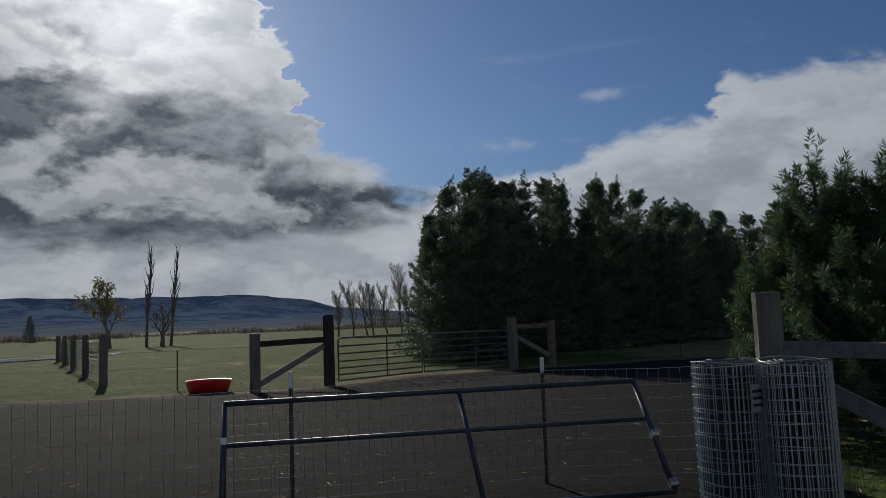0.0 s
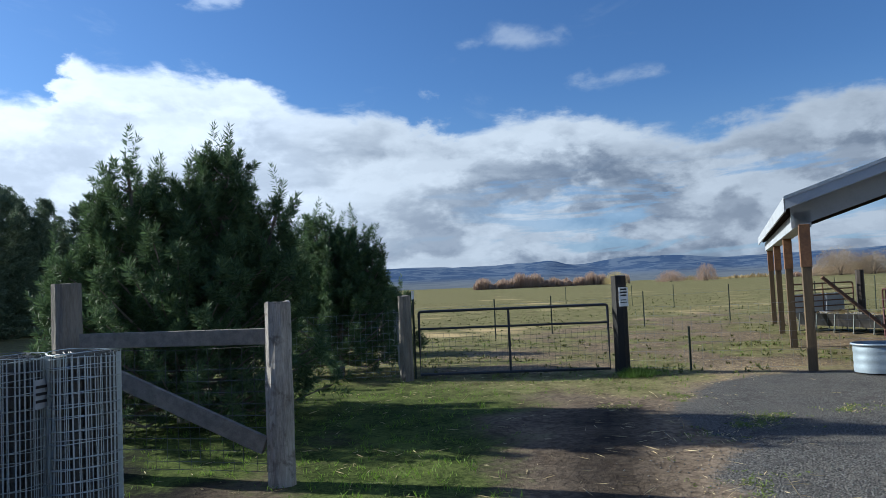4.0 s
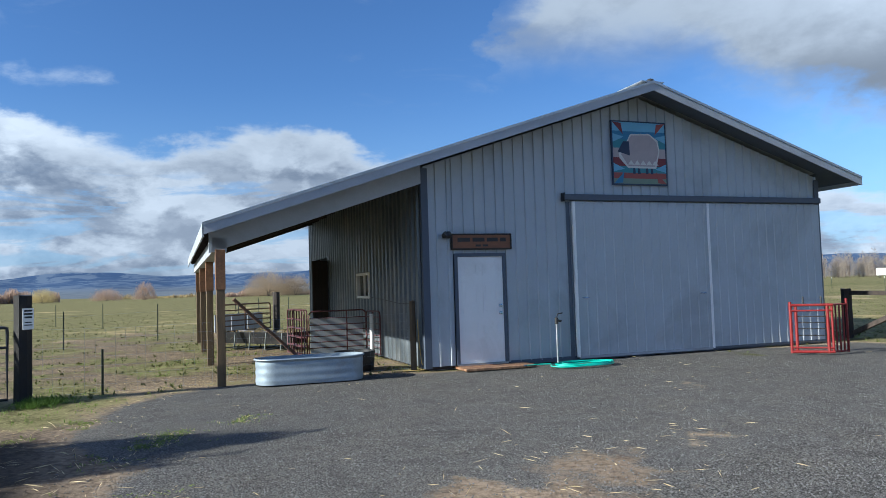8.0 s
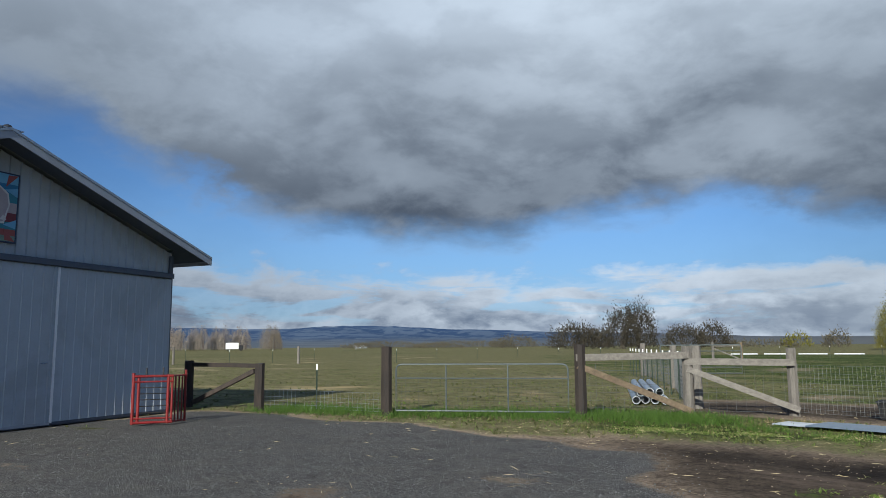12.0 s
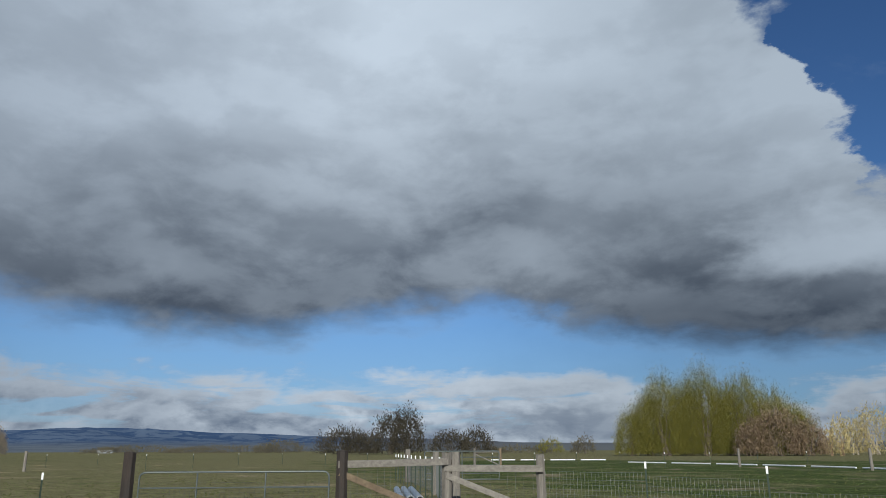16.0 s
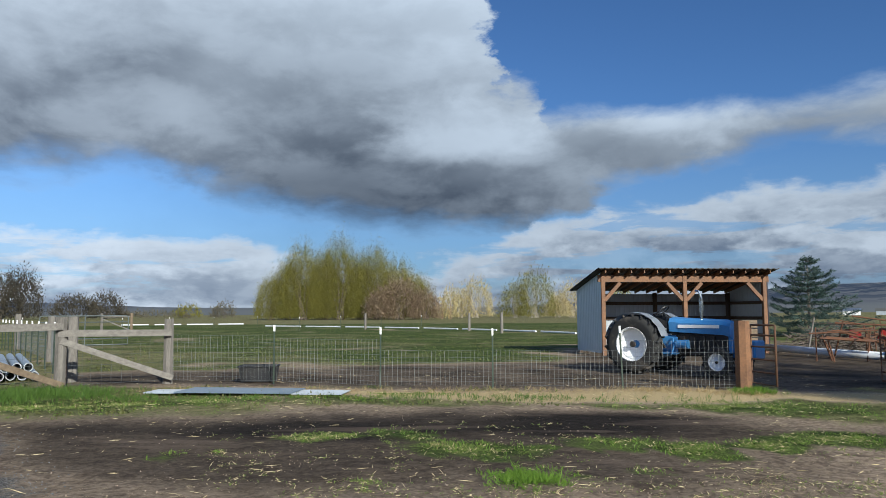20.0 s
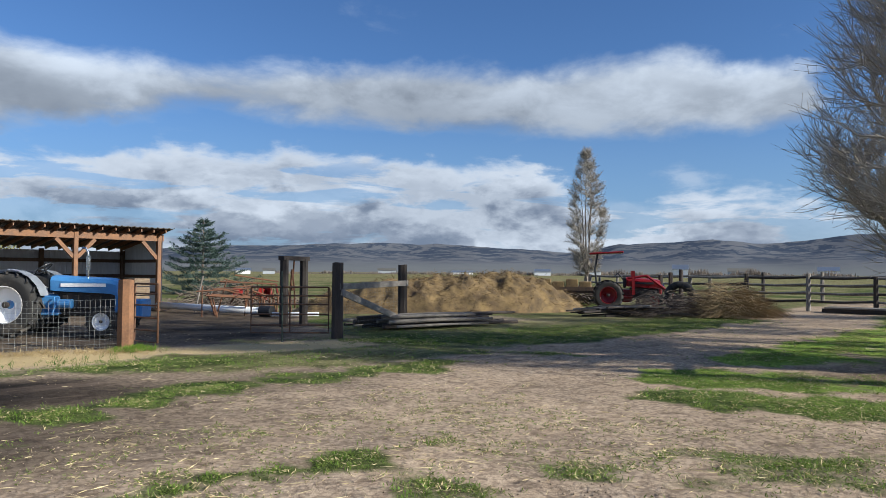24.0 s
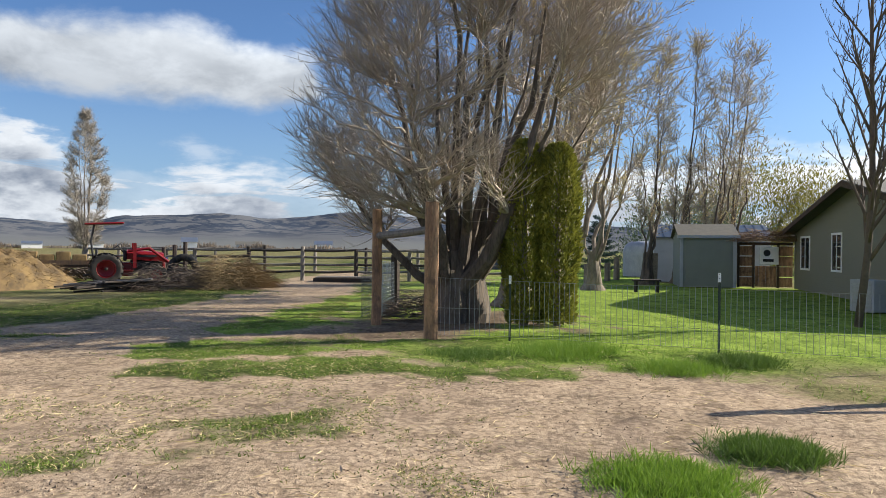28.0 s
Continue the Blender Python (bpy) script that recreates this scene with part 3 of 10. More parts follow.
# ---- ground: one sheet to the horizon ----
def poly_in(x, y, poly):
    """How far inside (positive) or outside (negative) a polygon the point lies, in metres."""
    inside, best = False, 1e9
    for (ax, ay), (bx, by) in zip(poly, poly[1:] + poly[:1]):
        if (ay > y) != (by > y) and x < (bx - ax) * (y - ay) / (by - ay) + ax:
            inside = not inside
        ex, ey = bx - ax, by - ay
        t = max(0.0, min(1.0, ((x - ax) * ex + (y - ay) * ey) / (ex * ex + ey * ey)))
        best = min(best, math.hypot(x - ax - t * ex, y - ay - t * ey))
    return best if inside else -best


GRAVEL = [(3.2, -0.6), (3.0, 0.8), (6.0, 3.2), (9.0, 5.0), (11.5, 5.4), (12.4, 4.8), (14.1, 1.5), (17.6, -6.3), (18.2, -8.3), (16.2, -9.2), (14.0, -9.6), (10.6, -9.7), (6.6, -9.5), (3.6, -6.5), (2.6, -3.0)]
DRIVE = [(4.6, -6.0), (4.0, -2.0), (3.5, 1.0), (-2.0, 2.5), (-8.0, 3.5), (-10.0, 1.0), (-10.0, -2.5), (-13.5, -5.0), (-19.0, -6.5), (-30.0, -10.5), (-44.0, -14.5), (-45.0, -17.0), (-30.0, -14.0), (-17.0, -11.2), (-10.0, -10.8), (-5.0, -10.5), (-3.5, -12.9), (2.0, -12.8), (6.0, -11.0), (8.0, -9.6)]
CORRAL = [(-30, 16.5), (-6.5, 18.4), (-4.8, 19.8), (-2.8, 23.0), (0.1, 24.0), (12.0, 29.0), (12.0, 24.0), (7.0, 15.0), (3.6, 5.9), (2.9, 3.4), (-4.0, 4.2), (-14.0, 8.0), (-30, 12)]
SOUTH_PEN = [(9.0, -15.6), (6.9, -16.4), (2.1, -15.6), (-2.8, -15.6), (-5.1, -15.4), (-9.7, -15.2), (-13, -22), (-14, -30), (-4, -33), (-2.5, -24), (5, -22), (12, -20)]
LAWN = [(-12.9, -2.9), (-12.3, 1.7), (-11.4, 8), (-14, 30), (-34, 14), (-36, 2), (-62, 2), (-60, -5), (-22, -4.5)]
SHEEP_PEN = [(8.8, 10.0), (11.0, 7.2), (12.6, 4.8), (14.2, 1.6), (18.5, 3.4), (25, 7), (34, 16), (20, 17)]
NEAR_GRASS = [(2.6, 6.4), (3.0, 9.0), (7.0, 12.5), (8.9, 10.0), (8.0, 8.0), (7.0, 6.3), (6.0, 4.6), (5.2, 3.4), (4.2, 3.2), (3.2, 4.6)]
STRAW = [(5.0, -15.7), (1.0, -15.3), (-3.0, -15.4), (-8.5, -15.0), (-9.7, -14.4), (-9.6, -12.9), (-7.0, -13.2), (-5.5, -14.2), (-4.0, -13.1), (0.5, -13.7), (4.0, -15.1)]

# bare places: middle, half-widths, grass, straw, dark soil
BARE = ((6.9, -0.9, 1.15, 0.75, 0.0, 0.40, 0.55), (7.2, -4.65, 0.65, 0.5, 0.0, 0.2, 0.85), (8.05, -2.15, 0.95, 0.45, 0.0, 0.95, 0.1), (11.6, -2.8, 0.9, 0.35, 0.0, 0.15, 0.1), (6.0, -3.4, 0.9, 0.5, 0.15, 0.45, 0.45), (5.3, -4.3, 0.7, 0.45, 0.75, 0.3, 0.4), (6.2, -6.8, 0.8, 0.5, 0.7, 0.3, 0.5), (5.9, 0.3, 0.6, 0.4, 0.5, 0.4, 0.5), (-16.8, -2.7, 3.4, 2.3, 0.12, 0.25, 0.75), (-13.8, -3.7, 1.6, 1.0, 0.1, 0.3, 0.7))

# patches of grass on the worn ground: from, to, half-width, strength
SOUTH_PATCHES = ((8.6, -12.4, 4.8, -13.9, 0.8, 0.9), (4.6, -14.0, 2.0, -14.4, 0.4, 0.7), (3.2, -14.9, 0.7, -14.9, 0.25, 0.7), (-3.6, -13.1, -5.4, -12.4, 0.7, 0.9),
                 (2.5, -9.6, 1.4, -9.9, 0.28, 0.8), (1.0, -9.6, 0.0, -8.7, 0.30, 0.8), (-0.3, -9.1, -1.9, -9.1, 0.45, 0.95), (-2.0, -8.8, -3.4, -9.3, 0.40, 0.9), (3.5, -8.6, 3.0, -8.7, 0.15, 0.7),
                 (8.6, 3.6, 7.2, 3.9, 0.35, 0.7), (9.9, 3.4, 9.2, 3.2, 0.2, 0.6), (5.4, 2.4, 5.9, 2.9, 0.35, 0.7), (9.3, 5.2, 8.0, 5.6, 0.3, 0.6), (-0.05, -7.2, -0.65, -7.35, 0.12, 0.85), (1.4, -7.4, 1.0, -7.3, 0.12, 0.6), (4.4, -7.0, 4.2, -7.1, 0.15, 0.6), (-1.5, -7.8, -1.8, -7.9, 0.08, 0.6))
WEST_PATCHES = ((-4.0, -9.75, -8.7, -9.95, 0.55, 0.85), (-9.6, -14.2, -14.0, -11.4, 1.0, 0.9), (-2.1, -5.5, -4.0, -5.5, 0.30, 0.75), (-4.2, -5.55, -5.0, -5.5, 0.15, 0.6), (-3.7, -4.6, -4.2, -4.4, 0.14, 0.55),
                (-4.8, -4.0, -5.3, -3.3, 0.30, 0.62), (-5.9, -3.3, -6.2, -2.4, 0.24, 0.62), (-3.7, -4.5, -4.2, -3.9, 0.28, 0.6), (-5.2, -4.2, -6.05, -3.8, 0.28, 0.55), (-6.2, -3.2, -6.9, -2.6, 0.30, 0.6), (-5.4, -2.7, -5.6, -2.2, 0.18, 0.55), (-10.6, -6.2, -12.2, -4.0, 1.0, 0.95), (-8.9, -5.2, -9.8, -3.3, 0.85, 0.8), (-9.6, -2.6, -9.6, -0.7, 0.5, 0.9),
                (-11.1, -1.4, -12.1, 0.1, 0.5, 1.0), (-10.5, 0.3, -11.8, 2.1, 0.4, 0.95), (-10.2, -11.0, -11.6, -9.4, 0.4, 0.7), (-14, -12.5, -24, -13.2, 1.6, 0.9), (-13.5, -6.6, -26, -7.6, 0.9, 0.9))


def patch_grass(x, y):
    """How strongly a grass patch covers the place."""
    best = 0.0
    for ax, ay, bx, by, w, g in SOUTH_PATCHES + WEST_PATCHES:
        if min(ax, bx) - 2.5 < x < max(ax, bx) + 2.5 and min(ay, by) - 2.5 < y < max(ay, by) + 2.5:
            ex, ey = bx - ax, by - ay
            t = max(0.0, min(1.0, ((x - ax) * ex + (y - ay) * ey) / (ex * ex + ey * ey)))
            d = math.hypot(x - ax - t * ex, y - ay - t * ey)
            best = max(best, g * soft(w - d + 0.55 * noise2(x, y, 1.5, 21) + 0.35 * noise2(x, y, 4.0, 22), 0.40))
    return best


def soft(v, w):
    t = max(0.0, min(1.0, v / w * 0.5 + 0.5))
    return t * t * (3 - 2 * t)


def ground_kind(x, y):
    """Shares of grass, gravel, straw and dark mud at a place; the rest is bare dirt."""
    d = math.hypot(x, y)
    j = 0.9 * noise2(x, y, 0.45, 1) + 0.45 * noise2(x, y, 1.6, 2)
    if d > 120:
        return (1.0, 0, 0.62 + 0.45 * noise2(x, y, 0.012, 3) - 0.95 * soft(y - 20, 30) * soft(20 - x, 30), 0)
    grass = 0.82 + 0.45 * noise2(x, y, 0.22, 4) + 0.30 * noise2(x, y, 0.9, 5)
    straw = 0.34 + 0.5 * noise2(x, y, 0.3, 6) + (0.52 * soft(x + 0.9 * y + 8, 14) - 0.18 if d > 20 and x > -15 else 0.0)
    straw += 0.45 * soft(x - 8, 8) * soft(y + 14, 14) if d > 9 else 0.0
    straw -= 0.95 * soft(y - 16, 8) * soft(6 - x, 8)
    mud = 0.0
    gravel = soft(poly_in(x, y, GRAVEL) + j * 0.7, 0.8)
    drive = soft(poly_in(x, y, DRIVE) + j, 1.4)
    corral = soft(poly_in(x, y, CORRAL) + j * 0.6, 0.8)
    pen = soft(poly_in(x, y, SOUTH_PEN) + j, 1.2)
    lawn = soft(poly_in(x, y, LAWN) + j * 0.4, 0.8)
    sheep = soft(poly_in(x, y, SHEEP_PEN) + j, 1.6)
    patch = 0.75 * noise2(x, y, 0.55, 7) + 0.55 * noise2(x, y, 1.7, 8)
    grass = grass * (1 - drive) + drive * max(0.0, -0.10 + patch * 0.75)
    straw = straw * (1 - drive) + drive * max(0.0, 0.12 + 0.5 * noise2(x, y, 0.8, 9))
    mud = drive * max(0.0, 0.3 * noise2(x, y, 0.35, 10) + 0.95 * soft(-abs(y + 10.9) + 1.7 + j * 0.6, 1.2) * soft(x + 7, 4), 0.85 * soft(-abs(y + 9.2) + 2.4 + j, 1.6) * soft(x + 3.5, 3), (0.75 if x > -2 else 0.30) * soft(patch - 0.25, 0.5))
    mud = max(mud, 0.62 * drive * soft(-y - 3.5, 3.0) * soft(x + 1.2, 1.6) * (0.8 + 0.5 * patch))
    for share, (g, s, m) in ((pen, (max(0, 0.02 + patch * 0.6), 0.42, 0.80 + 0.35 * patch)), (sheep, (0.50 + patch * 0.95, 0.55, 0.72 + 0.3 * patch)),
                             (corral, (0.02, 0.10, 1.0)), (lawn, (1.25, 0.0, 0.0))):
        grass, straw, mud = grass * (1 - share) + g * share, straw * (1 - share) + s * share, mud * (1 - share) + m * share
    ng = soft(poly_in(x, y, NEAR_GRASS) + j * 0.7, 1.2)
    grass, straw, mud = max(grass, ng * (0.72 + 0.45 * patch)), straw * (1 - 0.6 * ng), max(mud, 0.75 * ng)
    if d < 30:
        pg = patch_grass(x, y)
        grass, straw = max(grass, pg), straw * (1 - 0.7 * pg)
    st = soft(poly_in(x, y, STRAW) + j * 0.5, 0.6)
    straw, grass, mud = straw * (1 - st) + 0.95 * st, grass * (1 - 0.95 * st), mud * (1 - st)
    worn = soft(0.8 - abs(0.58 * (x - 7.0) - 0.81 * (y - 4.9)) + j * 0.5, 0.8) * soft(9.0 - x, 1.5) * soft(x - 3.4, 1.2)
    grass, mud = grass * (1 - 0.7 * worn), max(mud, 0.9 * worn)
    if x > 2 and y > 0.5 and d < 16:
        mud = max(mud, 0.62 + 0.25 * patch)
    for bx, by, rx, ry, g, s, m in BARE:
        if abs(x - bx) > 2.5 * rx or abs(y - by) > 2.5 * ry:
            continue
        q = soft(0.9 - math.hypot((x - bx) / rx, (y - by) / ry) + 0.8 * j + 0.7 * noise2(x, y, 3.5, 31), 1.0)
        gravel, grass, straw, mud = gravel * (1 - 0.56 * q), grass * (1 - q) + g * q, straw * (1 - q) + s * q, mud * (1 - q) + m * q
    if gravel > 0.01:
        grass *= 1 - gravel * (1 - max(0.0, patch - 0.38) * 1.4)
        straw, mud = straw * (1 - 0.75 * gravel), mud * (1 - 0.7 * gravel)
    return tuple(max(0.0, min(1.0, q)) for q in (grass, gravel, straw, mud))


def ground_height(x, y):
    d = math.hypot(x, y)
    k = 1.0 if d < 40 else max(0.0, 1 - (d - 40) / 60)
    z = (0.035 * noise2(x, y, 0.35, 11) + 0.018 * noise2(x, y, 1.4, 12)) * k
    if d < 26:
        z += 0.010 * noise2(x, y, 4.0, 13) + 0.006 * noise2(x, y, 9.0, 14)
    return z * (1 - 0.7 * soft(poly_in(x, y, GRAVEL), 1.0) if d < 25 else 1) - 0.02


def ground_material():
    mat = bpy.data.materials.new("farm_ground")
    mat.use_nodes = True
    N = Nodes(mat.node_tree)
    tc = N.t.nodes.new("ShaderNodeTexCoord").outputs["Object"]
    attr = N.t.nodes.new("ShaderNodeVertexColor")
    attr.layer_name = "kinds"
    sep = N.t.nodes.new("ShaderNodeSeparateColor")
    N.link(attr.outputs["Color"], sep.inputs[0])
    grass, gravel, straw = sep.outputs
    mud = attr.outputs["Alpha"]
    f1, f2, f3 = N.noise(tc, 1.1, 6, 0.65), N.noise(tc, 7.0, 6, 0.65), N.noise(tc, 38.0, 4, 0.6)
    f4 = N.noise(tc, 0.09, 5, 0.6)
    f5 = N.noise(tc, 2.6, 7, 0.72, 0.4)
    clods = N.n("ShaderNodeTexVoronoi", Scale=16.0)
    N.link(N.v("ADD", tc, N.v("SCALE", N.n("ShaderNodeTexNoise", Scale=6.0).outputs["Color"], scale=0.12)), clods.inputs["Vector"])
    speck = N.noise(tc, 95.0, 3, 0.7)
    blend = N.m("ADD", N.m("MULTIPLY", f2, 0.40), N.m("ADD", N.m("MULTIPLY", f3, 0.28), N.m("MULTIPLY", f5, 0.32)))
    dirt = N.mix(N.ramp(blend, 0.33, 0.66), (0.27, 0.198, 0.136), (0.62, 0.48, 0.34))
    dirt = N.mix(N.m("MULTIPLY", N.ramp(f1, 0.42, 0.7), 0.55), dirt, (0.42, 0.33, 0.25))
    dirt = N.mix(N.ramp(speck, 0.58, 0.74, 0.0, 0.55), dirt, (0.62, 0.50, 0.37))
    dirt = N.mix(N.ramp(speck, 0.42, 0.28, 0.0, 0.55), dirt, (0.085, 0.062, 0.046))
    dirt = N.mix(N.ramp(f5, 0.47, 0.36, 0.0, 0.55), dirt, (0.12, 0.088, 0.065))
    dirt = N.mix(N.ramp(N.m("ADD", clods.outputs["Distance"], N.m("MULTIPLY", N.m("SUBTRACT", f1, 0.5), 0.8)), 0.42, 0.75, 0.0, 0.5), dirt, (0.13, 0.095, 0.068))
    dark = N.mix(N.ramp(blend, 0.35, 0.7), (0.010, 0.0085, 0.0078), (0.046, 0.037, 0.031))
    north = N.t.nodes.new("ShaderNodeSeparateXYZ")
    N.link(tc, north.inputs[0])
    # towards the corral, backlight dimness and shade are put into the mud's colour too
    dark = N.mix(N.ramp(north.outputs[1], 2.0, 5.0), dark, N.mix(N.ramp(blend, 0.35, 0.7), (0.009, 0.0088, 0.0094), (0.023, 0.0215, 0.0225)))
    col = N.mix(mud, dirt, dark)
    # straw litter lies in thin streaks
    rut = N.noise(N.v("MULTIPLY", tc, (0.35, 1.3, 1.0)), 1.0, 5, 0.6, 0.3)
    # the pale ruts drop out of that darkened northern mud
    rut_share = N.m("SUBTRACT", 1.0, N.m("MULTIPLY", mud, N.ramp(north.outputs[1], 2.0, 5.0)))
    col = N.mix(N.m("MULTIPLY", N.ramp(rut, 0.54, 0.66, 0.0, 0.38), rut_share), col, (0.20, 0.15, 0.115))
    wav = N.noise(N.v("MULTIPLY", tc, (9.0, 42.0, 1.0)), 1.0, 3, 0.6, 1.2)
    wav2 = N.noise(N.v("MULTIPLY", tc, (40.0, 8.0, 1.0)), 1.0, 3, 0.6, 1.2)
    litter = N.m("ADD", N.m("MAXIMUM", wav, wav2), N.m("MULTIPLY", N.m("SUBTRACT", straw, 0.5), 0.62))
    col = N.mix(N.ramp(litter, 0.57, 0.76), col, N.mix(f3, (0.36, 0.265, 0.135), (0.64, 0.50, 0.27)))
    # gravel
    vor = N.n("ShaderNodeTexVoronoi", Scale=64.0)
    N.link(tc, vor.inputs["Vector"])
    stone = N.t.nodes.new("ShaderNodeSeparateColor")
    N.link(vor.outputs["Color"], stone.inputs[0])
    gcol = N.mix(N.m("POWER", stone.outputs[0], 1.5), (0.128, 0.122, 0.116), (0.250, 0.241, 0.230))
    gcol = N.mix(N.m("MULTIPLY", N.ramp(f1, 0.38, 0.70), 0.65), gcol, (0.205, 0.188, 0.166))
    gcol = N.mix(N.ramp(f5, 0.50, 0.38, 0.0, 0.55), gcol, (0.085, 0.080, 0.077))
    gcol = N.mix(N.ramp(speck, 0.56, 0.72, 0.0, 0.5), gcol, (0.33, 0.325, 0.315))
    gcol = N.mix(N.ramp(vor.outputs["Distance"], 0.35, 0.75), gcol, (0.06, 0.058, 0.055))
    col = N.mix(N.ramp(N.m("ADD", gravel, N.m("MULTIPLY", N.m("SUBTRACT", blend, 0.5), 0.8)), 0.4, 0.6), col, gcol)
    # grass
    gfine = N.ramp(N.m("ADD", N.m("MULTIPLY", N.noise(tc, 22.0, 5, 0.75), 0.42), N.m("ADD", N.m("MULTIPLY", f5, 0.33), N.m("MULTIPLY", f1, 0.25))), 0.40, 0.60)
    place = N.t.nodes.new("ShaderNodeSeparateXYZ")
    N.link(tc, place.inputs[0])
    lush = N.m("MULTIPLY", N.ramp(place.outputs[0], -8.5, -12.5), N.m("MULTIPLY", N.ramp(place.outputs[1], -11.0, -7.0), N.ramp(place.outputs[1], 15.0, 9.0)))
    green = N.mix(lush, N.mix(gfine, (0.020, 0.034, 0.009), (0.115, 0.145, 0.040)), N.mix(gfine, (0.075, 0.125, 0.018), (0.31, 0.42, 0.075)))
    olive = N.mix(gfine, (0.085, 0.078, 0.034), (0.265, 0.243, 0.117))
    gr = N.mix(N.ramp(N.m("ADD", straw, N.m("MULTIPLY", N.m("SUBTRACT", f4, 0.5), 0.9)), 0.1, 0.55), green, olive)
    col = N.mix(N.ramp(N.m("ADD", grass, N.m("MULTIPLY", N.m("SUBTRACT", blend, 0.5), 1.1)), 0.36, 0.70), col, gr)
    bsdf = N.n("ShaderNodeBsdfPrincipled", Roughness=0.95)
    bsdf.inputs["Specular IOR Level"].default_value = 0.05
    N.link(col, bsdf.inputs["Base Color"])
    bmp = N.n("ShaderNodeBump", Strength=0.9, Distance=0.028)
    hgt = N.m("ADD", N.m("MULTIPLY", clods.outputs["Distance"], -0.15), N.m("ADD", N.m("ADD", N.m("MULTIPLY", f2, 0.8), N.m("MULTIPLY", f3, 0.5)), N.m("MULTIPLY", N.m("MULTIPLY", vor.outputs["Distance"], gravel), -0.5)))
    N.link(hgt, bmp.inputs["Height"])
    N.link(bmp.outputs[0], bsdf.inputs["Normal"])
    N.link(bsdf.outputs[0], N.t.nodes.new("ShaderNodeOutputMaterial").inputs[0])
    return mat


def make_ground():
    rings = [0.0] + [0.9 * 1.0305 ** k for k in range(0, 290)]
    rings = [r for r in rings if r < 4200]
    sides = 300
    verts, kinds = [], []
    for i, r in enumerate(rings):
        for k in range(sides if i else 1):
            a = 2 * math.pi * k / sides
            x, y = r * math.cos(a), r * math.sin(a)
            verts.append((x, y, ground_height(x, y)))
            kinds.append(ground_kind(x, y))
    faces = [(0, 1 + k, 1 + (k + 1) % sides) for k in range(sides)]
    for i in range(1, len(rings) - 1):
        b = 1 + (i - 1) * sides
        for k in range(sides):
            j = (k + 1) % sides
            faces.append((b + k, b + sides + k, b + sides + j, b + j))
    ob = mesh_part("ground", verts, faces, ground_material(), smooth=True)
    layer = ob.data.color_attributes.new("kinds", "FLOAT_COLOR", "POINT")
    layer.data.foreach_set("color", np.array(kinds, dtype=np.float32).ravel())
    return tagged(ob, "farmyard of grey gravel, bare dirt, straw litter and short grass running out to flat pasture", "ground", kind="structure")


make_ground()

# ---- far hills ----
RIDGE = [(36, 2.6), (29, 2.5), (20, 2.5), (16, 2.1), (13, 1.3), (7, 0.8), (-20, 1.2), (-40, 1.7), (-46, 1.6), (-52, 1.75), (-54, 1.4), (-59, 1.8), (-66, 1.4), (-75, 1.55), (-95, 1.3), (-113, 1.45), (-118, 1.35), (-126, 1.6), (-135, 1.25), (-143, 0.95), (-160, 0.5), (-180, 0.45), (-196, 1.3), (-205, 1.9), (-216, 2.2), (-221, 2.2), (-227, 1.8), (-231, 1.6), (-235, 2.2), (-241, 2.5), (-245, 2.2), (-252, 2.8), (-258, 2.3), (-275, 1.8), (-300, 2.2), (-324, 2.6)]


def ridge_at(az):
    pts = sorted(RIDGE)
    while az < pts[0][0]:
        az += 360
    while az > pts[-1][0]:
        az -= 360
    for (a0, e0), (a1, e1) in zip(pts, pts[1:]):
        if a0 <= az <= a1:
            t = (az - a0) / (a1 - a0)
            return e0 + (e1 - e0) * t * t * (3 - 2 * t)
    return 2.6


def hill_material():
    mat = bpy.data.materials.new("hazy_hills")
    mat.use_nodes = True
    N = Nodes(mat.node_tree)
    tc = N.t.nodes.new("ShaderNodeTexCoord").outputs["Object"]
    v = N.v("MULTIPLY", tc, (0.0016, 0.0016, 0.0030))
    woods = N.ramp(N.noise(v, 5.0, 8, 0.66, 0.8), 0.45, 0.55)
    z = N.t.nodes.new("ShaderNodeSeparateXYZ")
    N.link(tc, z.inputs[0])
    # the blue haze of the air is put into the hill colours
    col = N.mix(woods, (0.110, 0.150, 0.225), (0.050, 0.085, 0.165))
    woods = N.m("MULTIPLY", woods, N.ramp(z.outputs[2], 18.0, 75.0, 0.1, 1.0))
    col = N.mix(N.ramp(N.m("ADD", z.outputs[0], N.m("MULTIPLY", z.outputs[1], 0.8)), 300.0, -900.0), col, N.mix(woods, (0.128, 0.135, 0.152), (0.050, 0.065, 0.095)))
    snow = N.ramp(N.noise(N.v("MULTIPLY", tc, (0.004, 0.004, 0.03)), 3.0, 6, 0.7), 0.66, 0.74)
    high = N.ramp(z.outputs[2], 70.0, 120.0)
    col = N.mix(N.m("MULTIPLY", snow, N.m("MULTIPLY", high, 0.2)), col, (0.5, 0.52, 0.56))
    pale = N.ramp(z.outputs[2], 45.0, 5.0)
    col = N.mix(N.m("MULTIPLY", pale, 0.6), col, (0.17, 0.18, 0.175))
    b = N.n("ShaderNodeBsdfPrincipled", Roughness=1.0)
    b.inputs["Specular IOR Level"].default_value = 0.0
    N.link(col, b.inputs["Base Color"])
    N.link(b.outputs[0], N.t.nodes.new("ShaderNodeOutputMaterial").inputs[0])
    return mat


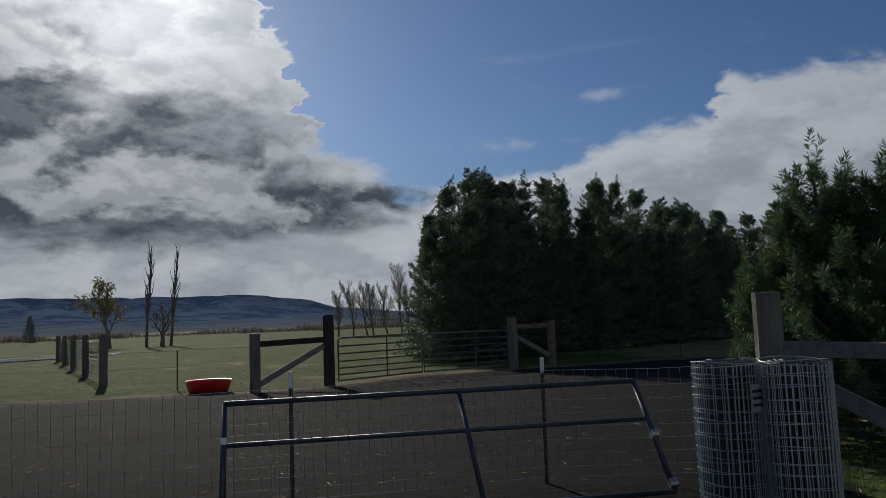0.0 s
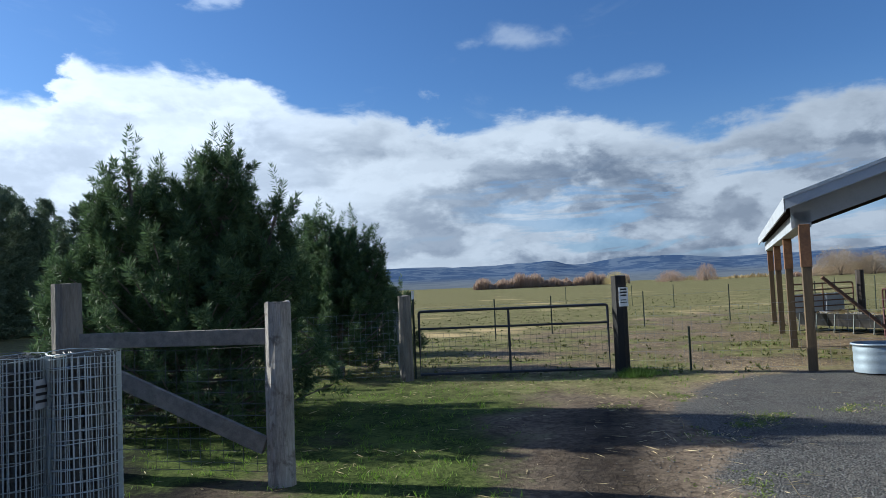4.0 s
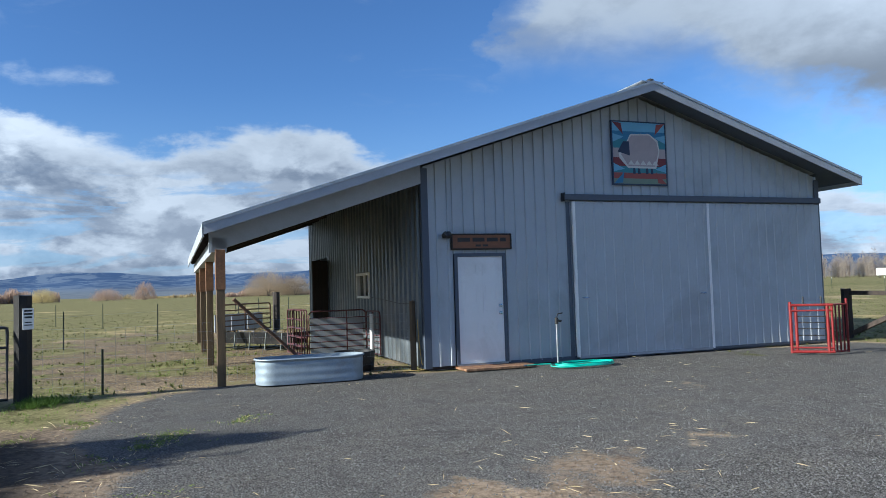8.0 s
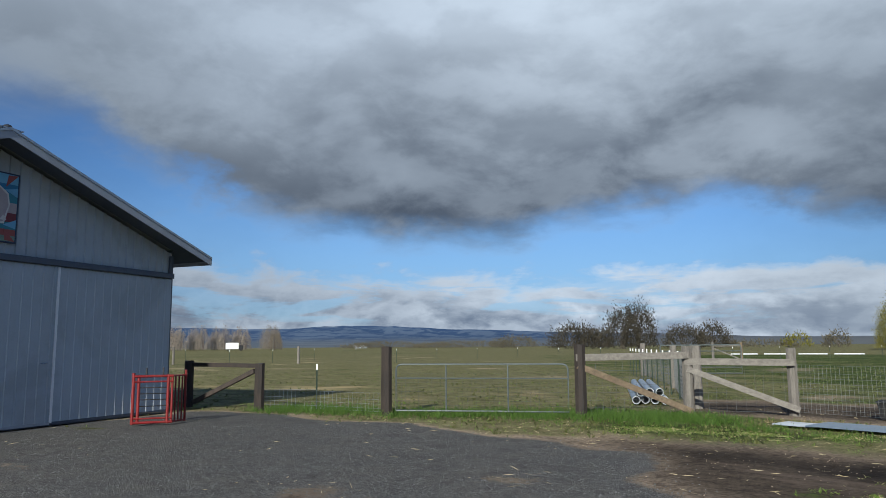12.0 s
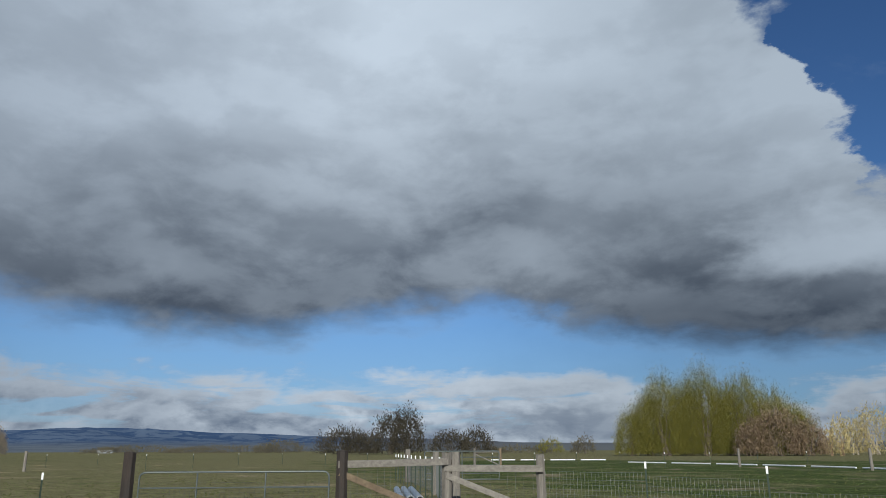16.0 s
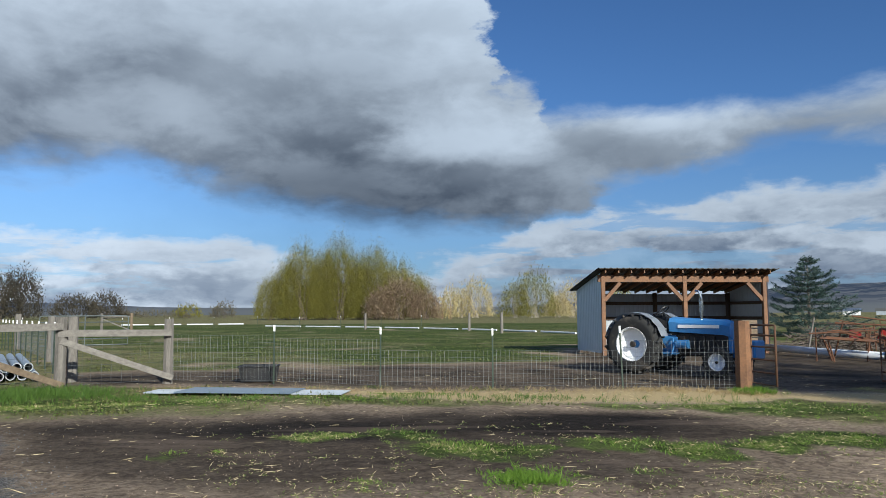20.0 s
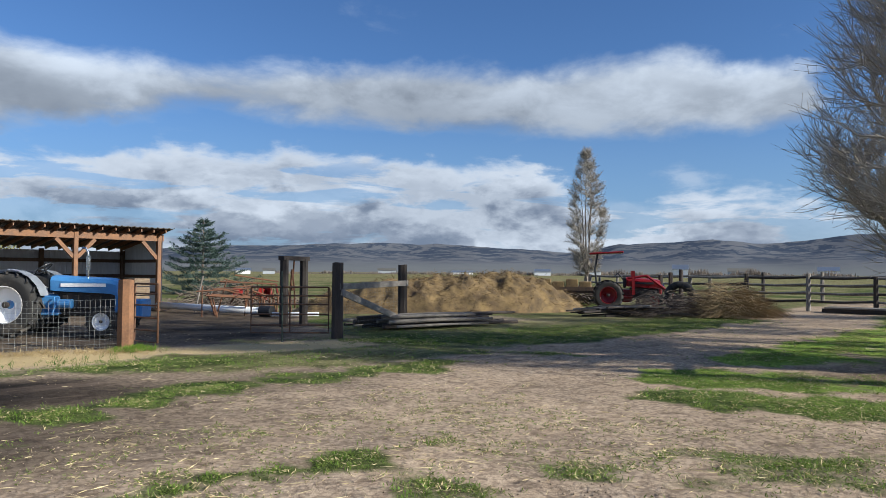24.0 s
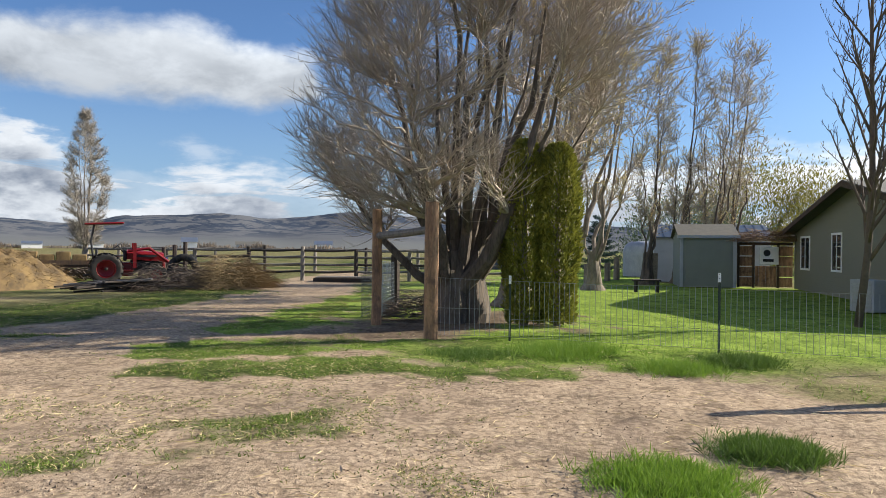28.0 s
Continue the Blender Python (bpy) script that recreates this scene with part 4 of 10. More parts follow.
def make_hills():
    verts, faces, n, m = [], [], 540, 13
    for i in range(n):
        az = -180 + 360 * i / n
        a = radians(az)
        top = ridge_at(az)
        for k in range(m):
            f = k / (m - 1)
            r = 1700 + 1900 * f
            rise = f ** 1.25 * (0.86 + 0.28 * noise2(az * 0.16, f * 3.0, 1.0, 5) + 0.10 * noise2(az * 0.9, f * 6, 1.0, 6))
            e = top * rise if k < m - 1 else top * (1 + 0.05 * noise2(az * 0.6, 0, 1.0, 8) + 0.03 * noise2(az * 2.2, 0, 1.0, 9))
            verts.append((-math.sin(a) * r, math.cos(a) * r, 1.5 * f + math.tan(radians(min(e, top * 1.02))) * r - 3.0 * (k == 0)))
    for i in range(n):
        j = (i + 1) % n
        for k in range(m - 1):
            faces.append((i * m + k, j * m + k, j * m + k + 1, i * m + k + 1))
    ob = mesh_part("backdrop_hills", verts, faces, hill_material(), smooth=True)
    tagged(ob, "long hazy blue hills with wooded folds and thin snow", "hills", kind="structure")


make_hills()

# ---- barn ----
BARN = pose(14.07, 1.41, 0.0, 0, 0, -65.46)
BW, BD, LEAN = 9.75, 12.2, 3.66
barn = thing("barn", BARN, "slate-blue ribbed steel barn with pale eaves and a lean-to", "barn")


def roof_z(u):
    """The roof's upper face over the barn's width."""
    if u > 4.87:
        return 5.60 - (u - 4.87) * 0.330
    if u > -0.1:
        return 5.60 - (4.87 - u) * 0.3313
    return 3.9535 + (u + 0.1) * 0.3313


def ribbed(bm, u0, u1, zlo, ztop, v, step=0.2286, rib=0.030, width=0.050, out=-1):
    """A ribbed steel sheet in the plane of the gable, its top cut to the roof."""
    xs, u = [], u0
    while u < u1 - 1e-6:
        for du, d in ((0.0, 0), (0.010, rib), (width - 0.010, rib), (width, 0), (width + (step - width) * 0.5, 0.0)):
            if u + du < u1:
                xs.append((u + du, d))
        u += step
    xs.append((u1, 0))
    lo = [bm.verts.new((x, v + out * d, zlo)) for x, d in xs]
    hi = [bm.verts.new((x, v + out * d, ztop(x))) for x, d in xs]
    for k in range(len(xs) - 1):
        bm.faces.new((lo[k], lo[k + 1], hi[k + 1], hi[k]))
    return bm


under = lambda u: roof_z(u) - 0.16
bm = bmesh.new()
ribbed(bm, 0.02, 0.58, 0.06, under, 0.0)
ribbed(bm, 0.58, 1.68, 2.17, under, 0.0)
ribbed(bm, 1.68, 9.73, 0.06, under, 0.0)
part("front_wall", bm, BARN_PAINT, barn, "slate-blue ribbed steel gable wall")
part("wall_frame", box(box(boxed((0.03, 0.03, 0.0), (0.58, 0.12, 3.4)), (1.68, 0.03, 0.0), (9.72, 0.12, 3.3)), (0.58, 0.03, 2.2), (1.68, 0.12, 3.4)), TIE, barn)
bm = bmesh.new()
pts = [(BW, 0.0, 0.05), (BW, BD, 0.05), (BW, BD, 3.75), (BW, 0.0, 3.75), (BW - 0.1, 0.0, 0.05), (BW - 0.1, BD, 0.05), (BW - 0.1, BD, 3.75), (BW - 0.1, 0.0, 3.75)]
quads(bm, pts, [(0, 1, 2, 3), (7, 6, 5, 4), (1, 5, 6, 2), (3, 2, 6, 7), (0, 3, 7, 4)])
part("side_wall", bm, BARN_PAINT, barn)
bm = bmesh.new()
box(bm, (0.0, BD - 0.1, 0.0), (BW, BD, 3.7))
quads(bm, [(0, BD, 3.7), (BW, BD, 3.7), (4.87, BD, 5.4), (0, BD - 0.1, 3.7), (BW, BD - 0.1, 3.7), (4.87, BD - 0.1, 5.4)], [(0, 1, 2), (5, 4, 3)])
part("back_wall", bm, BARN_PAINT, barn)
# the long wall under the lean-to, with a doorway and a window in it
DOORWAY, WINDOW = (9.0, 10.9, 2.55), (3.95, 5.1, 1.38, 1.9)


def corrugated_wall(bm, v0, v1, z0, z1, u=0.0):
    n = max(2, int((v1 - v0) / 0.0254))
    lo, hi = [], []
    for k in range(n + 1):
        v = v0 + (v1 - v0) * k / n
        d = -0.05 * soft(math.cos(2 * math.pi * v / 0.305) + 0.25, 0.5)
        lo.append(bm.verts.new((u + d, v, z0)))
        hi.append(bm.verts.new((u + d, v, z1)))
    for k in range(n):
        bm.faces.new((lo[k + 1], lo[k], hi[k], hi[k + 1]))


bm = bmesh.new()
corrugated_wall(bm, 0.06, WINDOW[0], 0.04, 3.82)
corrugated_wall(bm, WINDOW[0], WINDOW[1], 0.04, WINDOW[2])
corrugated_wall(bm, WINDOW[0], WINDOW[1], WINDOW[3], 3.82)
corrugated_wall(bm, WINDOW[1], DOORWAY[0], 0.04, 3.82)
corrugated_wall(bm, DOORWAY[0], DOORWAY[1], DOORWAY[2], 3.82)
corrugated_wall(bm, DOORWAY[1], BD, 0.04, 3.82)
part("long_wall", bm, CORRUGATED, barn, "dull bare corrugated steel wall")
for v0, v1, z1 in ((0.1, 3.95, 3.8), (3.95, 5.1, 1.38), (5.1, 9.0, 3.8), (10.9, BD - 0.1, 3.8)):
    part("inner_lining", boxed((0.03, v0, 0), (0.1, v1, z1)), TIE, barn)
part("barn_floor", boxed((0.1, 0.12, -0.1), (BW - 0.1, BD - 0.1, 0.015)), GALV, barn, "bare concrete slab")
win = part("window", box(box(box(boxed((-0.085, 3.9, 1.33), (0.03, 5.15, 1.39)), (-0.085, 3.9, 1.89), (0.03, 5.15, 1.95)), (-0.085, 3.9, 1.39), (0.03, 3.97, 1.89)), (-0.085, 5.08, 1.39), (0.03, 5.15, 1.89)), WHITE, barn, "small white sliding window")
part("mullion", boxed((-0.045, 4.50, 1.39), (0.02, 4.55, 1.89)), WHITE, win)
part("pane", boxed((0.0, 3.97, 1.39), (0.012, 4.50, 1.89)), GLASS, win)
part("pane", boxed((0.004, 4.55, 1.39), (0.016, 5.08, 1.89)), GLASS, win)
part("side_door", boxed((-0.52, 8.95, 0.1), (-0.02, 9.0, 2.45), None, 0.01), TIE, barn, "dark side door standing open")
for v in (8.9, 10.9):
    part("door_frame", boxed((-0.06, v, 0.05), (0.04, v + 0.1, 2.6)), BARN_TRIM, barn)
# corner and base trims
part("corner_trim", boxed((-0.03, -0.035, 0.03), (0.10, -0.022, 3.80)), BARN_TRIM, barn)
part("corner_trim", boxed((-0.035, -0.03, 0.03), (-0.024, 0.12, 3.80)), BARN_TRIM, barn)
part("corner_trim", boxed((BW - 0.10, -0.035, 0.03), (BW + 0.03, -0.022, 3.78)), BARN_TRIM, barn)
part("corner_trim", boxed((BW + 0.004, -0.03, 0.03), (BW + 0.03, 0.1, 3.78)), BARN_TRIM, barn)
part("base_board", boxed((1.70, -0.03, 0.0), (9.7, -0.021, 0.085)), BARN_TRIM, barn)
# roof sheets, soffits and fascias
FRONT, REAR = -0.60, BD + 0.5


def roof_slab(name, u0, u1, mat=FASCIA, thick=0.05, label=""):
    a, b = roof_z(u0), roof_z(u1)
    bm = bmesh.new()
    pts = [(u0, FRONT, a), (u1, FRONT, b), (u1, REAR, b), (u0, REAR, a)]
    pts += [(x, y, z - thick) for x, y, z in pts]
    quads(bm, pts, [(0, 1, 2, 3), (7, 6, 5, 4), (0, 4, 5, 1), (1, 5, 6, 2), (2, 6, 7, 3), (3, 7, 4, 0)])
    ob = part(name, bm, mat, barn, label)
    for k in range(int((REAR - FRONT) / 0.45)):
        v = FRONT + 0.1 + k * 0.45
        m, L = axis_frame((u0, v, a + 0.008), (u1, v, b + 0.008))
        part("roof_rib", boxed((0, -0.02, 0), (L, 0.02, 0.022), m), mat, ob)
    return ob


roof_slab("roof", 4.87, 10.45, FASCIA, label="pale grey ribbed steel roof")
roof_slab("roof", -0.1, 4.87, FASCIA)
roof_slab("lean_to_roof", -3.95, -0.1, FASCIA)


def rake(name, u0, u1, drop, v0, v1, mat, z_off=0.0):
    """A board that follows the roof's edge."""
    bm = bmesh.new()
    pts = []
    for u in (u0, u1):
        z = roof_z(u) + z_off
        pts += [(u, v0, z), (u, v1, z), (u, v1, z - drop), (u, v0, z - drop)]
    quads(bm, pts, [(0, 1, 2, 3), (7, 6, 5, 4), (0, 4, 5, 1), (1, 5, 6, 2), (2, 6, 7, 3), (3, 7, 4, 0)])
    return part(name, bm, mat, barn)


for u0, u1 in ((-3.97, -0.1), (-0.1, 4.87), (4.87, 10.47)):
    rake("fascia", u0, u1, 0.19, FRONT - 0.03, FRONT - 0.004, FASCIA, 0.03)
    rake("rake_cap", u0, u1, 0.05, FRONT - 0.045, FRONT + 0.06, GALV, 0.045)
rake("soffit", -0.1, 4.87, 0.012, FRONT + 0.0, -0.03, BARN_TRIM, -0.062)
rake("soffit", 4.87, 9.75, 0.012, FRONT + 0.0, -0.03, BARN_TRIM, -0.062)
rake("soffit", 9.75, 10.43, 0.012, FRONT + 0.0, REAR, BARN_TRIM, -0.062)
rake("lean_to_header", -3.85, -0.04, 0.40, -0.06, 0.04, FASCIA, -0.07)
part("eave_fascia", boxed((10.45, FRONT - 0.03, 3.60), (10.475, REAR, 3.79)), FASCIA, barn)
part("eave_fascia", boxed((-3.975, FRONT - 0.03, 2.48), (-3.95, REAR, 2.70)), FASCIA, barn)
part("lean_to_beam", boxed((-3.80, -0.06, 2.26), (-3.56, BD, 2.50)), FASCIA, barn)
part("ridge_cap", lathe(bmesh.new(), [(0.001, 0.09), (0.07, 0.06), (0.10, 0.0), (0.10, -0.04)], 12, pose(4.87, FRONT + 0.08, 5.63)), BLACK, barn)
part("ridge_flashing", box(boxed((4.6, FRONT, 0), (4.87, REAR, 0.02), Matrix.Translation((0, 0, 5.62)) @ Matrix.Identity(4)), (4.87, FRONT, 5.62), (5.15, REAR, 5.64)), GALV, barn)
for k, v in enumerate((0.0, 4.07, 8.13, 12.1)):
    post = part("lean_to_post", box(boxed((-3.74, v - 0.07, -0.3), (-3.60, v + 0.07, 2.30), None, 0.008), (-3.74, v - 0.07, 1.68), (-3.60, v - 0.068, 2.3)), TREATED, barn)
    part("post_sleeve", boxed((-3.752, v - 0.082, 1.62), (-3.588, v + 0.082, 2.30), None, 0.006), CEDAR, post)
for k in range(10):
    v = 0.5 + k * 1.22
    part("rafter", beamed((-3.9, v, roof_z(-3.9) - 0.13), (-0.05, v, roof_z(-0.05) - 0.13), 0.04, 0.14), TIE, barn)
for k in range(5):
    u = -3.4 + k * 0.75
    part("purlin", boxed((u - 0.02, 0.06, roof_z(u) - 0.062), (u + 0.02, BD, roof_z(u) - 0.052)), WOOD_GREY, barn)
# personnel door
door = part("front_door", boxed((0.665, -0.012, 0.075), (1.605, 0.03, 2.115), None, 0.004), WHITE, barn, "white six-panel door, shut")
for c in (0, 1):
    for z0, z1 in ((0.28, 0.86), (1.02, 1.62), (1.74, 1.98)):
        u0 = 0.76 + c * 0.42
        ring = bmesh.new()
        box(ring, (u0, -0.020, z0), (u0 + 0.30, -0.0125, z0 + 0.02))
        box(ring, (u0, -0.020, z1 - 0.02), (u0 + 0.30, -0.0125, z1))
        box(ring, (u0, -0.020, z0 + 0.02), (u0 + 0.02, -0.0125, z1 - 0.02))
        box(ring, (u0 + 0.28, -0.020, z0 + 0.02), (u0 + 0.30, -0.0125, z1 - 0.02))
        box(ring, (u0 + 0.05, -0.017, z0 + 0.05), (u0 + 0.25, -0.0125, z1 - 0.05), None, 0.002)
        part("door_panel", ring, WHITE, door)
for z in (1.02, 1.16):
    part("door_knob" if z < 1.1 else "deadbolt", lathe(bmesh.new(), [(0.03, 0), (0.03, 0.01), (0.012, 0.02), (0.012, 0.035), (0.026, 0.045), (0.028, 0.06), (0.0005, 0.07)], 12, pose(1.53, -0.012, z, 90)), CHROME, door)
bm = box(box(boxed((0.60, -0.035, 0.06), (0.665, 0.02, 2.18)), (1.605, -0.035, 0.06), (1.67, 0.02, 2.18)), (0.665, -0.035, 2.115), (1.605, 0.02, 2.18))
part("door_casing", bm, BARN_TRIM, barn)
part("threshold", boxed((0.62, -0.06, 0.045), (1.65, 0.03, 0.073)), GALV, barn)
# sliding doors and their track
for u0, u1, v in ((3.20, 6.50, -0.075), (6.54, 9.72, -0.055)):
    sd = bmesh.new()
    ribbed(sd, u0, u1, 0.08, lambda u: 3.20, v, step=0.2286, rib=0.014)
    slab = part("sliding_door", sd, BARN_PAINT, barn, "slate-blue ribbed sliding barn door, shut")
    part("door_core", boxed((u0, v + 0.003, 0.08), (u1, v + 0.03, 3.2)), BARN_PAINT, slab)
    part("edge_strip", boxed((u0 - 0.035, v - 0.030, 0.06), (u0 + 0.022, v + 0.028, 3.20)), WHITE, slab)
    part("bottom_strip", boxed((u0 + 0.022, v - 0.016, 0.03), (u1, v + 0.024, 0.078)), FASCIA if v < -0.06 else BARN_TRIM, slab)
    hu = u0 + 0.12 if v < -0.06 else u0 - 0.3
    part("door_pull", tubed([(hu, v - 0.01, 1.25), (hu, v - 0.05, 1.25), (hu + 0.13, v - 0.05, 1.25), (hu + 0.13, v - 0.01, 1.25)], 0.011, 6), CHROME, slab)
track = part("door_track", boxed((2.98, -0.13, 3.22), (9.74, -0.03, 3.345), None, 0.01), BARN_TRIM, barn, "dark slate door-track cover")
part("track_end", boxed((2.955, -0.14, 3.20), (2.985, -0.02, 3.37)), BLACK, track)
part("jamb_strip", boxed((3.05, -0.034, 0.06), (3.13, -0.024, 3.2)), BARN_TRIM, barn)
# flood lamp
lamp = part("flood_lamp", lathe(bmesh.new(), [(0.001, 0), (0.05, 0.0), (0.06, 0.06), (0.055, 0.09), (0.001, 0.08)], 12, pose(0.36, -0.14, 2.50, 60, 0, 25)), BLACK, barn)
part("lamp_head", lathe(bmesh.new(), [(0.001, 0), (0.05, 0.0), (0.06, 0.06), (0.055, 0.09), (0.001, 0.08)], 12, pose(0.47, -0.13, 2.50, 60, 0, -30)), BLACK, lamp)
part("lamp_bracket", boxed((0.37, -0.06, 2.47), (0.47, -0.022, 2.55)), BLACK, lamp)


sign = thing("name_sign", BARN @ pose(1.165, -0.05, 2.40), "brown wooden name board with dark lettering bars on the barn", "sign")
part("board", boxed((-0.60, -0.012, -0.125), (0.60, 0.025, 0.125)), SIGN_WOOD, sign)
fr = box(box(box(boxed((-0.63, -0.025, 0.125), (0.63, 0.03, 0.155)), (-0.63, -0.025, -0.155), (0.63, 0.03, -0.125)), (-0.63, -0.025, -0.125), (-0.60, 0.03, 0.125)), (0.60, -0.025, -0.125), (0.63, 0.03, 0.125))
part("sign_frame", fr, TIE, sign)
for x0, x1, z0, z1 in ((-0.50, -0.24, 0.0, 0.075), (-0.19, 0.06, 0.0, 0.075), (0.11, 0.34, 0.0, 0.075), (0.39, 0.51, 0.0, 0.075), (-0.13, -0.02, -0.095, -0.055), (0.02, 0.13, -0.095, -0.055)):
    part("lettering_bar", boxed((x0, -0.0155, z0), (x1, -0.0122, z1)), BLACK, sign)

# ---- things at the barn ----
QUILT = {n: material("quilt_" + n, c, tuple(0.85 * v for v in c), 0.6, scale=5, fine=50, bump=0.03) for n, c in
         dict(blue=(0.05, 0.22, 0.42), sky=(0.20, 0.48, 0.68), maroon=(0.20, 0.035, 0.045), red=(0.34, 0.085, 0.075), mauve=(0.47, 0.40, 0.40), cream=(0.72, 0.70, 0.66),
              green=(0.20, 0.28, 0.22), navy=(0.03, 0.05, 0.10), teal=(0.06, 0.26, 0.32)).items()}


def panel(parent, name, pts, mat, depth):
    """A flat painted shape of the quilt, slightly proud of the board."""
    bm = bmesh.new()
    n = len(pts)
    lo = [bm.verts.new((x, -0.02 - depth, z)) for x, z in pts]
    hi = [bm.verts.new((x, -0.015, z)) for x, z in pts]
    bm.faces.new(lo)
    for k in range(n):
        bm.faces.new((lo[k], hi[k], hi[(k + 1) % n], lo[(k + 1) % n]))
    bmesh.ops.recalc_face_normals(bm, faces=bm.faces)
    return part(name, bm, QUILT[mat], parent)


quilt = thing("barn_quilt", BARN @ pose(4.85, -0.05, 4.24), "square painted quilt board with plain bright blocks, on the gable", "painted board")
part("backing", boxed((-0.68, -0.016, -0.68), (0.68, 0.02, 0.68)), QUILT["navy"], quilt)
bands = (("sky", 0.46, 0.65), ("blue", 0.28, 0.46), ("teal", 0.10, 0.28), ("mauve", -0.10, 0.10), ("maroon", -0.28, -0.10), ("teal", -0.42, -0.28), ("red", -0.54, -0.42), ("green", -0.65, -0.54))
for col, z0, z1 in bands:
    panel(quilt, "stripe", [(-0.65, z0), (0.65, z0), (0.65, z1), (-0.65, z1)], col, 0.0)
for sx, sz, col in ((-1, 1, "maroon"), (1, 1, "red"), (-1, -1, "blue"), (1, -1, "red")):
    panel(quilt, "corner_ray", [(sx * 0.65, sz * 0.65), (sx * 0.44, sz * 0.63), (sx * 0.40, sz * 0.40)], col, 0.004)
    panel(quilt, "corner_ray", [(sx * 0.65, sz * 0.40), (sx * 0.65, sz * 0.22), (sx * 0.38, sz * 0.34)], "sky", 0.004)
panel(quilt, "round_block", [(-0.52, -0.02), (-0.30, 0.26), (-0.22, 0.40), (0.25, 0.42), (0.46, 0.28), (0.50, 0.05), (0.40, -0.32), (-0.30, -0.32), (-0.50, -0.12)], "cream", 0.006)
panel(quilt, "inner_block", [(-0.46, -0.04), (-0.28, 0.25), (-0.20, 0.37), (0.24, 0.39), (0.43, 0.25), (0.47, 0.05), (0.37, -0.28), (-0.29, -0.28)], "mauve", 0.009)
for k in range(5):
    x = -0.30 + 0.15 * k
    panel(quilt, "zigzag_block", [(x, -0.25), (x + 0.15, -0.25), (x + 0.075, -0.15)], "cream", 0.011)
for x in (-0.18, -0.06, 0.14, 0.26):
    panel(quilt, "small_block", [(x, -0.44), (x + 0.06, -0.44), (x + 0.05, -0.32), (x + 0.01, -0.32)], "navy", 0.008)
panel(quilt, "dark_block", [(-0.54, 0.02), (-0.40, 0.24), (-0.26, 0.24), (-0.25, -0.06), (-0.40, -0.02)], "navy", 0.012)

hydrant = thing("yard_hydrant", BARN @ pose(2.42, -0.62, 0.0), "galvanised yard hydrant with dark lever head, standing in gravel", "hydrant")
part("standpipe", tubed([(0, 0, -0.2), (0, 0, 0.80)], 0.019, 10), GALV, hydrant)
part("head", tube(tubed([(0, 0, 0.78), (0, 0, 0.90)], 0.032, 10), [(0, 0, 0.85), (0.09, -0.02, 0.83)], 0.022, 8), IRON, hydrant)
part("lever", tubed([(0, 0, 0.90), (0.03, 0, 0.97), (0.13, 0, 0.985)], 0.011, 6), IRON, hydrant)
hose = thing("garden_hose", BARN @ pose(2.75, -0.95, 0.02), "coiled teal garden hose lying on gravel", "hose")
for k in range(7):
    rng = random.Random(k)
    a, b = 0.62 - 0.035 * k + rng.uniform(-0.03, 0.03), 0.36 - 0.022 * k
    pts = [(a * math.cos(t) + rng.uniform(-0.01, 0.01) + 0.03 * (k % 3), b * math.sin(t), 0.012 + 0.014 * (k % 3) + 0.006 * math.sin(3 * t + k)) for t in (2 * math.pi * i / 28 for i in range(28))]
    part("coil", tubed(pts, 0.012, 6, True), HOSE_TEAL, hose)
part("hose_end", tubed([(-0.5, 0.30, 0.02), (-0.75, 0.36, 0.02), (-1.0, 0.33, 0.02)], 0.012, 6), HOSE_TEAL, hose)
part("fitting", tubed([(-1.0, 0.33, 0.02), (-1.06, 0.325, 0.02)], 0.017, 8), CHROME, hose)

step = thing("door_step", BARN @ pose(0.55, -0.62, 0.0), "low worn red-brown plank step at the white door", "step")
for k in range(4):
    part("plank", boxed((0.0, 0.02 + k * 0.14, 0.0), (1.42, 0.15 + k * 0.14, 0.045), None, 0.006), CEDAR if k % 2 else PEELED, step)

rp = thing("headgate_panel", pose(15.57, -5.76, 0.0, 0, 0, -108), "small red tubular livestock panel unit, standing by the wall", "stock panel")
for x, y, h in ((0, 0, 1.04), (0.10, 0.02, 0.98), (0.66, 0.0, 1.0), (0.74, 0.02, 0.99), (1.03, 0.34, 1.08)):
    part("upright", tubed([(x, y, 0.02), (x, y, h)], 0.030 if x < 0.7 else 0.024, 8), PIPE_RED, rp)
for z, r in ((0.05, 0.026), (0.13, 0.018), (0.86, 0.018), (0.97, 0.026)):
    part("cross_bar", tubed([(0, -0.005, z), (0.76, -0.005, z)], r, 8), PIPE_RED, rp)
for z in (0.24, 0.37, 0.50, 0.62, 0.74):
    part("rung", tubed([(0.08, 0.03, z), (0.68, 0.03, z)], 0.010, 6), IRON, rp)
for k in range(3):
    x, y = 0.81 + 0.072 * k, 0.10 + 0.075 * k
    part("slat", tubed([(x, y, 0.05), (x, y, 0.97)], 0.017, 6), PIPE_RED, rp)
for z in (0.05, 0.97):
    part("side_bar", tubed([(0.74, 0.02, z), (1.03, 0.34, z)], 0.020, 8), PIPE_RED, rp)
for x in (0.24, 0.56):
    part("handle", tubed([(x, 0.05, 0.97), (x, 0.05, 1.14)], 0.016, 8), BLACK, rp)


